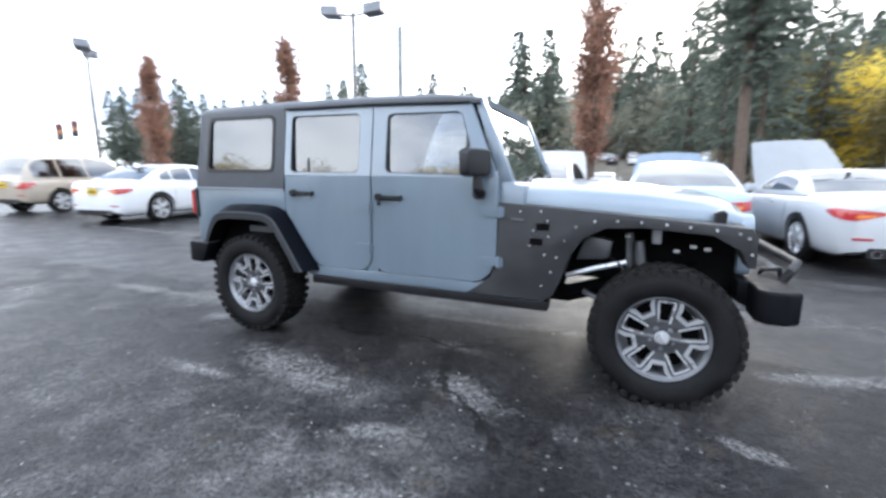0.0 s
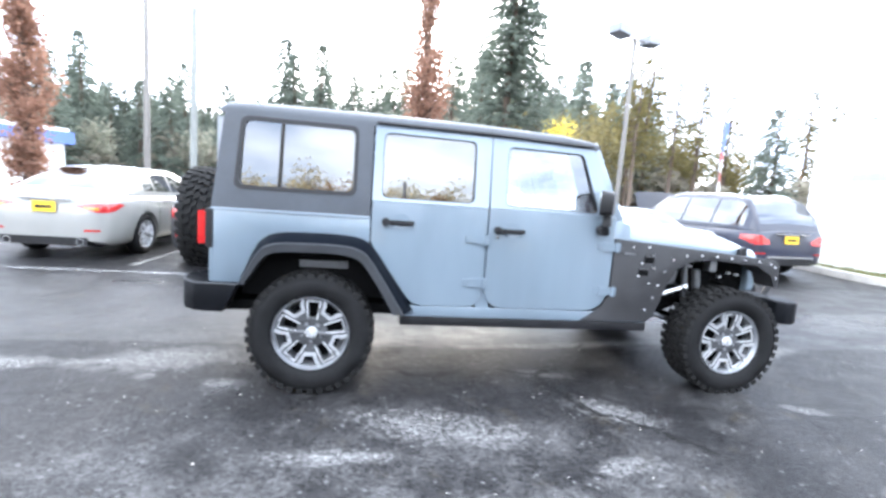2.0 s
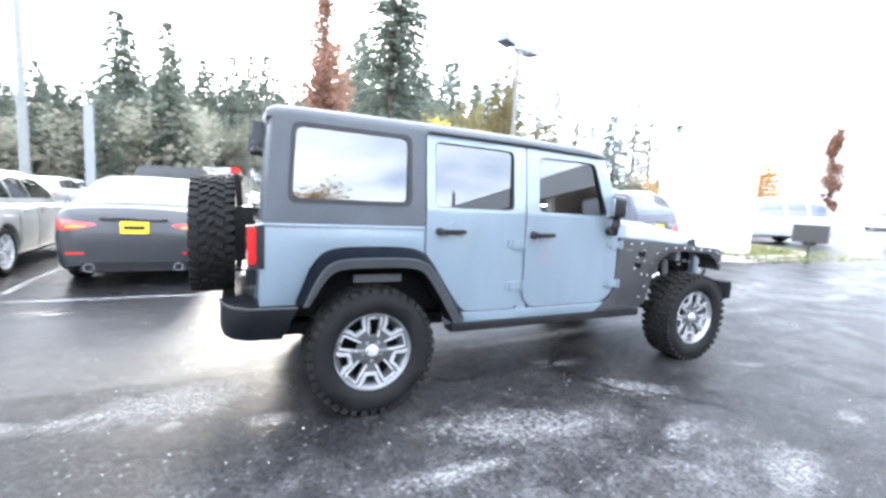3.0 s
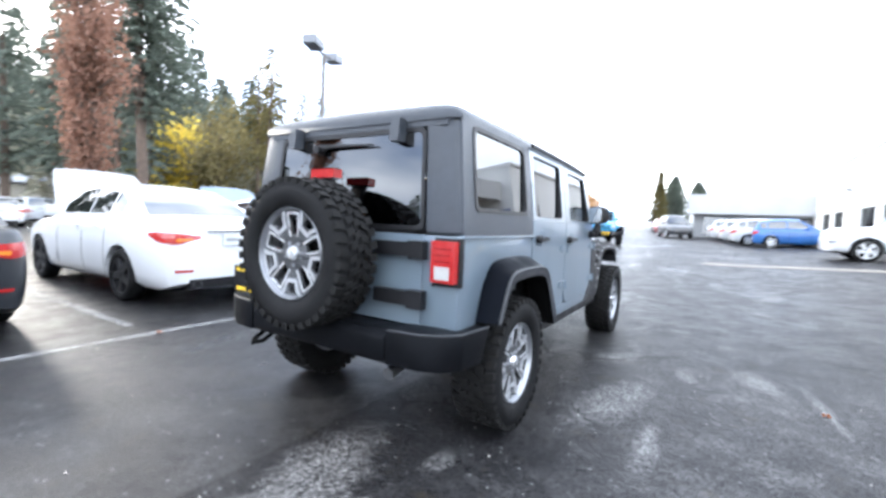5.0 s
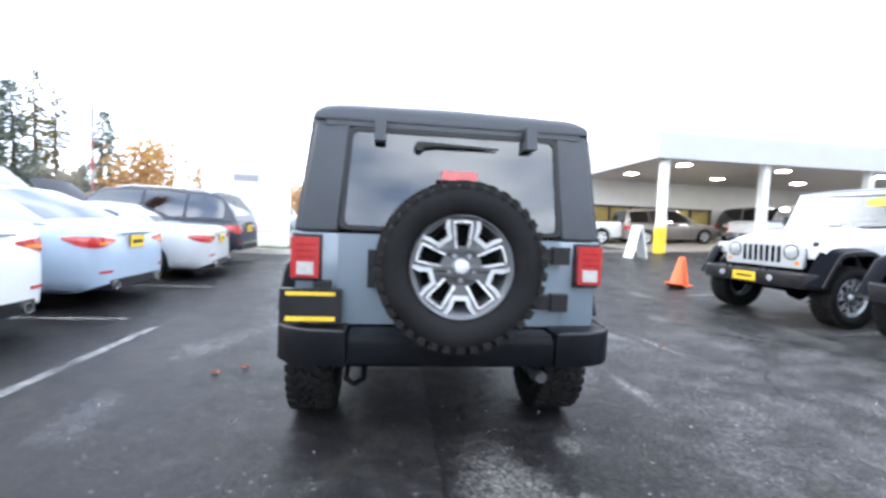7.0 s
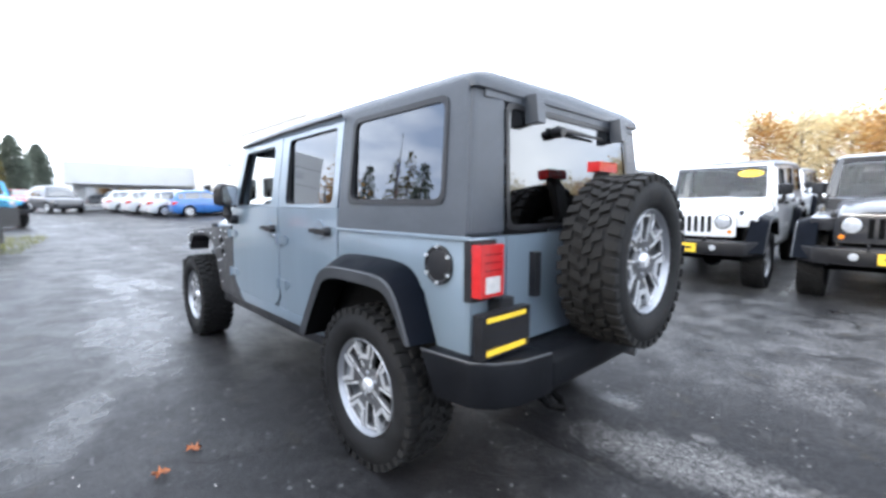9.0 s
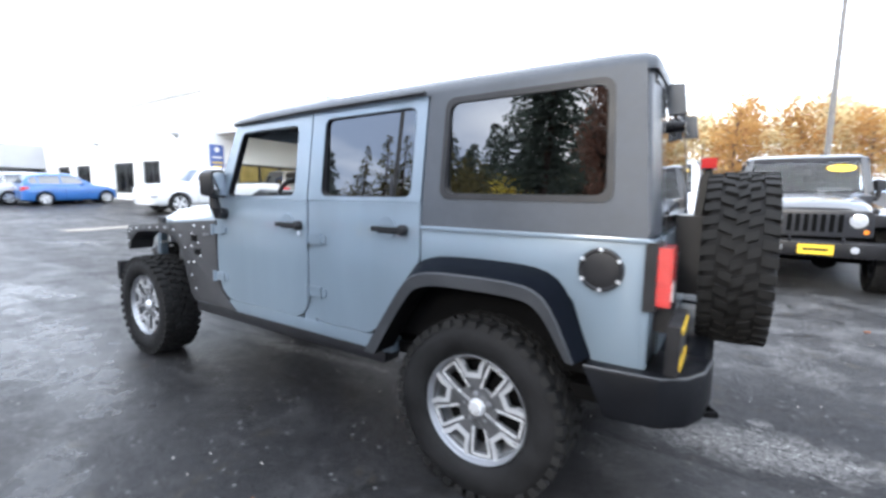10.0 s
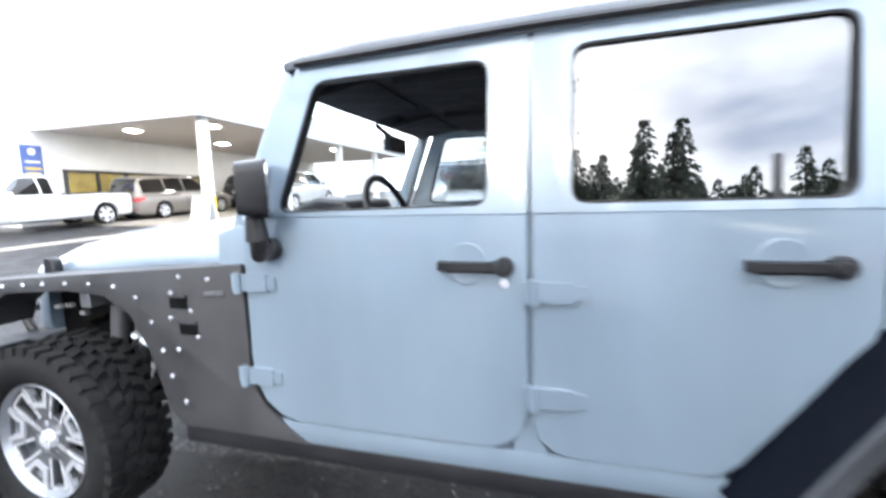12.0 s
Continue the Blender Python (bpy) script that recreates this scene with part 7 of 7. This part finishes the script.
def broadleaf(h, r, seed, mat, label, columnar=False, n=2600, leaf_size=0.16, bare=0.2):
    rnd = random.Random(seed)
    e = thing("leafy_tree", label, "tree", "leafy trees")
    bm = bmesh.new()
    add_tube(bm, [(0, 0, -0.3), (0.03, 0.02, h * 0.4), (0, 0, h * 0.9)], [0.02 * h, 0.014 * h, 0.003 * h], 8)
    tips = []
    for k in range(26 if not columnar else 70):
        f = rnd.uniform(bare * 0.9, 0.9)
        a = rnd.uniform(0, 6.28)
        reach = r * ((1 - ((f - 0.5) / 0.62) ** 2) if not columnar else min(1, (1.04 - f) * 1.9) * min(1, 0.55 + (f - bare) * 2.2)) * rnd.uniform(0.5, 1.0)
        rise = h * (0.16 if not columnar else 0.13) * rnd.uniform(0.5, 1)
        p0 = Vector((0, 0, h * f))
        p2 = p0 + Vector((math.cos(a) * reach, math.sin(a) * reach, rise))
        add_tube(bm, [p0, p0.lerp(p2, 0.5) + Vector((0, 0, rise * 0.2)), p2], [0.006 * h, 0.004 * h, 0.001 * h], 5)
        tips.append((p0, p2))
    part("trunk", bm, M["bark"], e)
    bm = bmesh.new()
    for _ in range(n):
        p0, p2 = rnd.choice(tips)
        q = rnd.uniform(0.25, 1.1)
        sp = (0.28 * r if not columnar else 0.22 * r)
        p = p0.lerp(p2, q) + Vector((rnd.gauss(0, sp), rnd.gauss(0, sp), rnd.gauss(0, sp)))
        if p.z < h * bare * 0.8:
            continue
        s = leaf_size * rnd.uniform(0.6, 1.4)
        u = Vector((rnd.gauss(0, 1), rnd.gauss(0, 1), rnd.gauss(0, 1))).normalized()
        v = u.cross(Vector((rnd.gauss(0, 1), rnd.gauss(0, 1), rnd.gauss(0, 1)))).normalized()
        bm.faces.new([bm.verts.new(c) for c in (p - u * s, p + v * s * 0.6, p + u * s, p - v * s * 0.6)])
    part("crown", bm, M[mat], e, smooth=None)
    return e


def stand(tree, x, y, turn, scale=1.0):
    tree.matrix_basis = on_ground(x, y, turn) @ Matrix.Scale(scale, 4)
    return tree


def again(tree, x, y, turn, scale):
    c = copy_thing(tree, on_ground(x, y, turn))
    c.scale = (scale, scale, scale * (0.92 + 0.16 * ((x * 7.3 + y * 3.1) % 1)))
    return c


cedar = stand(conifer(14.5, 2.8, 1, "needles", 0.33, "large dense blue-green conifer behind the parked cars", 3.4, blade=0.014), 7.28, 20.3, 0, 1.1)
fir_a = stand(conifer(17, 3.4, 2, "needles", 0.12, dense=1.4, fine=False), 27, 60, 0)
fir_b = stand(conifer(20, 3.6, 3, "needles", 0.15, dense=1.4, fine=False), -12, 56, 40)
fir_c = stand(conifer(18, 2.6, 4, "needles_warm", 0.35, "tall thin olive conifer with open crown", 0.75), 27, 38, 0)
fir_d = stand(conifer(16, 3.8, 6, "needles", 0.08, dense=1.4, fine=False), -7, 54, 0)
fir_e = stand(conifer(17, 3.4, 16, "needles", 0.22), 8.5, 33, 0, 0.85)
red_a = stand(broadleaf(7.8, 0.68, 7, "leaves_red", "narrow rust-red columnar tree behind the parked cars", True, 9000, 0.052, 0.2), 1.62, 9.8, 0)
red_b = stand(broadleaf(5.9, 0.62, 8, "leaves_red", "narrow rust-red columnar tree", True, 8000, 0.052, 0.12), -8.5, 9.1, 0)
again(red_b, -12.2, 6.7, 60, 0.84)
again(red_b, 25.5, 7.8, 10, 0.95)
yellow_a = stand(broadleaf(9.0, 3.0, 9, "leaves_yellow", "bright yellow autumn tree", False, 3200, 0.2), 16.5, 38.0, 0)
olive_a = stand(broadleaf(10.5, 3.4, 10, "leaves_olive", "olive and yellow autumn tree", False, 3200, 0.22), 22, 41, 0)
orange_a = stand(broadleaf(5.0, 2.2, 12, "leaves_orange", "orange autumn tree by the lot", False, 2600, 0.15), 26, 15.5, 0)

rnd = random.Random(21)
firs = (fir_a, fir_b, fir_d, fir_c)


def bank_z(d):
    return interp([(0, 0.0), (42, 0.0), (60, 1.7), (90, 4.3), (130, 7.0)], d)


def wooded(tree, az, d, turn, scale):
    """A tree of the woods, on the bank; the sector behind the far lot stands farther back."""
    if 1.12 < az < 1.68 and d < 88:
        d, scale = 92 + 0.6 * (d - 44), scale * 1.45
    t = again(tree, d * math.cos(az), d * math.sin(az), turn, scale)
    t.location.z = bank_z(d) - 0.1


# woods across the road, north
for k in range(84):
    az = radians(54 + 72 * (k + rnd.uniform(-0.4, 0.4)) / 84)
    d = rnd.uniform(46, 66)
    wooded(firs[k % 3], az, d, rnd.uniform(0, 360), rnd.uniform(0.55, 0.85) * (1.0 if az < 1.78 else 0.72))
# a taller rank behind them
for k in range(60):
    az = radians(56 + 66 * (k + rnd.uniform(-0.45, 0.45)) / 60)
    d = rnd.uniform(68, 84)
    wooded(firs[k % 3], az, d, rnd.uniform(0, 360), rnd.uniform(0.85, 1.15) * (0.95 if az < 1.62 else 0.74 if az < 1.78 else 0.56))
# taller ones near the sun
for x, y, s in ((10.5, 40, 1.0), (6.8, 38, 0.9), (15, 37, 0.85), (10.0, 30, 0.78)):
    again(fir_e, x, y, x * 40, s)
# open conifers to the north-east
for x, y, s in ((21, 30, 0.72), (25, 31, 0.66), (29, 33, 0.78), (33, 34, 0.7), (31, 27, 0.62), (37, 30, 0.72), (24, 36, 0.8), (41, 31, 0.66), (36, 24, 0.55)):
    again(fir_c if s > 0.65 else fir_a, x, y, x * 33, s)
for x, y, s in ((19, 34, 0.8), (26, 40, 0.95), (31, 38, 0.85), (13, 40, 0.9), (36, 36, 0.7), (20, 46, 1.0)):
    again(olive_a, x, y, x * 21, s)
# dull mixed trees filling the edge of the woods
dull_a = stand(broadleaf(10.0, 3.4, 43, "leaves_dull", "dull green leafy tree at the edge of the woods", False, 2600, 0.3, 0.08), 12, 43, 0)
for k in range(46):
    az = radians(52 + 76 * (k + rnd.uniform(-0.4, 0.4)) / 46)
    d = rnd.uniform(43, 54)
    wooded(dull_a if k % 3 == 0 or az < 1.68 else firs[k % 3], az, d, k * 57, rnd.uniform(0.55, 0.9) * (1.0 if az < 1.78 else 0.75))
# a close low rank of conifers to the north-west
for k in range(64):
    az = radians(100 + 52 * (k + rnd.uniform(-0.45, 0.45)) / 64)
    wooded(firs[k % 3], az, rnd.uniform(50, 66), rnd.uniform(0, 360), rnd.uniform(0.42, 0.6))
# low trees to the west
for k in range(12):
    again(firs[k % 3], -52 + k * 3.4 + rnd.uniform(-1, 1), 46 + rnd.uniform(-4, 6), k * 50, rnd.uniform(0.3, 0.5))
# east: hedge conifers and orange trees
th_a = stand(conifer(8.4, 1.6, 14, "needles", 0.02, "dense green clipped columnar conifer", 4.0, blade=0.034, column=True), 74, 3.4, 0)
th_b = stand(conifer(8.8, 1.4, 15, "needles_warm", 0.02, "tall yellow-green columnar conifer", 3.0, blade=0.034), 70, 5.1, 0)
again(th_a, 96, 0.8, 30, 1.15)
for x, y, s in ((55, 12, 0.9), (62, 16, 1.1), (30, 13.5, 0.8)):
    again(orange_a, x, y, x, s)
# south: autumn trees behind the row of off-roaders
sparse_a = stand(broadleaf(10.0, 3.2, 41, "leaves_pale", "golden autumn tree with sunlit pallor in its leaf colour", False, 1900, 0.2), -8, -52, 0)
sparse_b = stand(broadleaf(8.5, 3.0, 42, "leaves_orange", "dull orange autumn tree", False, 1700, 0.2), -1, -50, 0)
for k in range(96):
    az = radians(-168 + 128 * (k + rnd.uniform(-0.4, 0.4)) / 96)
    d = rnd.uniform(50, 62)
    if d * math.cos(az) > 10:
        continue
    again((sparse_a, sparse_b, sparse_a, sparse_a)[k % 4], d * math.cos(az), d * math.sin(az), k * 70, rnd.uniform(0.78, 0.96) * (0.78 if az < -2.0 else 1.0))

# brush under the woods
bm = bmesh.new()
rnd = random.Random(31)
for _ in range(14000):
    az = radians(rnd.uniform(35, 140))
    d = rnd.uniform(44, 50) + (50 if 1.12 < az < 1.68 else 0)
    p = Vector((d * math.cos(az), d * math.sin(az), bank_z(d) + rnd.uniform(0, 1) ** 1.3 * (3.5 + 1.5 * math.sin(az * 23) + math.sin(az * 57))))
    s = rnd.uniform(0.25, 0.6)
    u = Vector((rnd.gauss(0, 1), rnd.gauss(0, 1), rnd.gauss(0, 1))).normalized()
    v = u.cross(Vector((rnd.gauss(0, 1), rnd.gauss(0, 1), rnd.gauss(0, 1)))).normalized()
    bm.faces.new([bm.verts.new(c) for c in (p - u * s, p + v * s * 0.6, p + u * s, p - v * s * 0.6)])
tagged(linked("undergrowth", bm, M["brush"]), "dull brown-green undergrowth below far trees", "bushes", kind="stuff")
bm = bmesh.new()
rows = []
for k in range(60):
    az = radians(30 + 115 * k / 59)
    rows.append([bm.verts.new((d * math.cos(az), d * math.sin(az), z)) for d, z in ((41, -0.02), (60, 1.7), (90, 4.3), (130, 7.0))])
for p, q in zip(rows, rows[1:]):
    for j in range(3):
        bm.faces.new((p[j], p[j + 1], q[j + 1], q[j]))
tagged(linked("wooded_bank", bm, M["brush"], None, "", 60), "dry brown bank below the woods", "bank", kind="structure")

# ---- vehicles farther off ----
def far_lot(cars):
    """Cars in rows on the rising ground across the road, with street lamps among them."""
    pick_ = random.Random(5)
    for row, (d, lo, hi, n) in enumerate(((74, 74, 98, 9), (84, 66, 97, 13))):
        for k in range(n):
            az = radians(lo + (hi - lo) * (k + pick_.uniform(-0.25, 0.25)) / n)
            m = pose(d * math.cos(az), d * math.sin(az), bank_z(d), 0, 0, math.degrees(az) + pick_.choice((0, 90, 180)) + 4)
            copy_thing(cars[(k * 2 + row) % len(cars)], m)
    for az, d, h in ((89, 60, 5.2), (82, 62, 6.2), (93, 66, 6.0), (75, 66, 6.0)):
        a = radians(az)
        e = thing("street_lamp", "slim grey single-arm street lamp across the road", "street lamp", "road lamps", pose(d * math.cos(a), d * math.sin(a), bank_z(d) - 0.05, 0, 0, -20))
        part("pole", tube([(0, 0, 0), (0, 0, h * 0.86), (0.35, 0, h * 0.95), (1.3, 0, h)], [0.11, 0.08, 0.06, 0.05], 8), M["pale_pole"], e)
        part("lamp_head", box(1.2, 1.9, -0.14, 0.14, h - 0.05, h + 0.1, 0.03), M["cladding"], e)


def copies(car, places, group):
    tagged(car, group=group)
    for x, y, turn in places:
        copy_thing(car, berth(x, y, turn))


pick = road_car("white pickup truck parked before the building", berth(17.75, -10.85, 90), "white_paint", "pickup", L=5.7, W=1.9, H=1.76, wb=3.5, rear=1.2, R=0.38, plate="plate_white", pipes=False, group="cars by the building")
road_car("bright blue hatchback parked before the building", berth(26.5, -3.7, -92), "blue_paint", "hatch", L=3.7, W=1.66, H=1.46, wb=2.35, rear=0.8, R=0.3, pipes=False, group="cars by the building", plate="plate_white")
van_ = road_car("grey-tan minivan parked under the canopy", berth(17.5, -10.75, -89), "bronze_paint", "van", L=5.0, W=1.95, H=1.68, wb=3.05, rear=1.0, R=0.34, pipes=False, group="cars by the building", plate="plate_white")
road_car("silver pickup truck under the canopy", berth(14.2, -14.6, -86), "silver_paint", "pickup", L=5.6, W=1.95, H=1.8, wb=3.4, rear=1.2, R=0.38, pipes=False, group="cars by the building", plate="plate_white")
road_car("dark estate off-roader under the canopy", berth(17.2, -16.4, -86), "charcoal_paint", "estate", L=4.8, W=1.9, H=1.78, wb=2.85, rear=0.95, R=0.36, pipes=False, group="cars by the building", plate="plate_white")
silver_h = road_car("silver hatchback parked near the low building", berth(28.0, -2.7, -84), "silver_paint", "hatch", L=4.3, W=1.75, H=1.5, wb=2.6, rear=0.8, R=0.31, pipes=False, group="cars by the building", plate="plate_white")
copies(silver_h, [(31.6, -2.2, -84), (35.2, -1.6, -84)], "cars by the building")
dark_s = road_car("dark estate car far across the lot", berth(39.5, 1.4, 196), "black_paint", "estate", L=4.7, W=1.88, H=1.75, wb=2.8, rear=0.95, R=0.36, pipes=False, group="far cars", plate="plate_white")
copies(dark_s, [(48, 8.5, 180), (-6.5, 27.5, 80), (22, 27, 95), (-30, 20, 100)], "far cars")
silver_e = road_car("silver estate off-roader across the lane", berth(20.5, 5.8, 150), "silver_paint", "estate", L=4.7, W=1.88, H=1.75, wb=2.8, rear=0.95, R=0.36, pipes=False, group="far cars", plate="plate_white")
red_s = road_car("red hatchback far across the lot", berth(51, 3.0, 190), "red_paint", "hatch", L=4.3, W=1.76, H=1.5, wb=2.6, rear=0.8, R=0.32, pipes=False, group="far cars", plate="plate_white")
copies(red_s, [(3.6, 13.6, 60), (-22, 24, 85)], "far cars")
white_s = road_car("white saloon far across the lot", berth(4.0, 26.5, 85), "white_paint", L=4.7, W=1.82, H=1.45, wb=2.8, rear=1.0, pipes=False, group="far cars", plate="plate_white")
copies(white_s, [(1.0, 26.8, 88), (-2.2, 27, 86), (-9.5, 26.5, 86), (-13, 25, 92), (-17, 22.5, 92), (8, 27, 90), (12, 26.6, 84), (16, 27.4, 92), (-20, 15, 100), (-24, 12.5, 100), (-12.2, 9.6, 96), (46, 12, 190)], "far cars")
copies(silver_h, [(-5.0, 21, 90), (-8.2, 20.5, 88), (6.4, 29.8, 90), (19, 28.5, 88), (-26.5, 17, 100), (36, 6, 185)], "far cars")
far_lot((white_s, silver_h, dark_s, white_s, silver_e))
wrangler("sky-blue off-roader on the far side of the lane", berth(24.0, 4.0, 200), "sky_paint", False, "far off-roaders", top_coat="black_paint")
wrangler("white off-roader in the second row", berth(0.9, -15.0, 90), "white_paint", False, "off-roaders along the row")
wrangler("black off-roader in the second row", berth(-2.4, -15.2, 90), "black_paint", False, "off-roaders along the row", top_coat="black_paint")
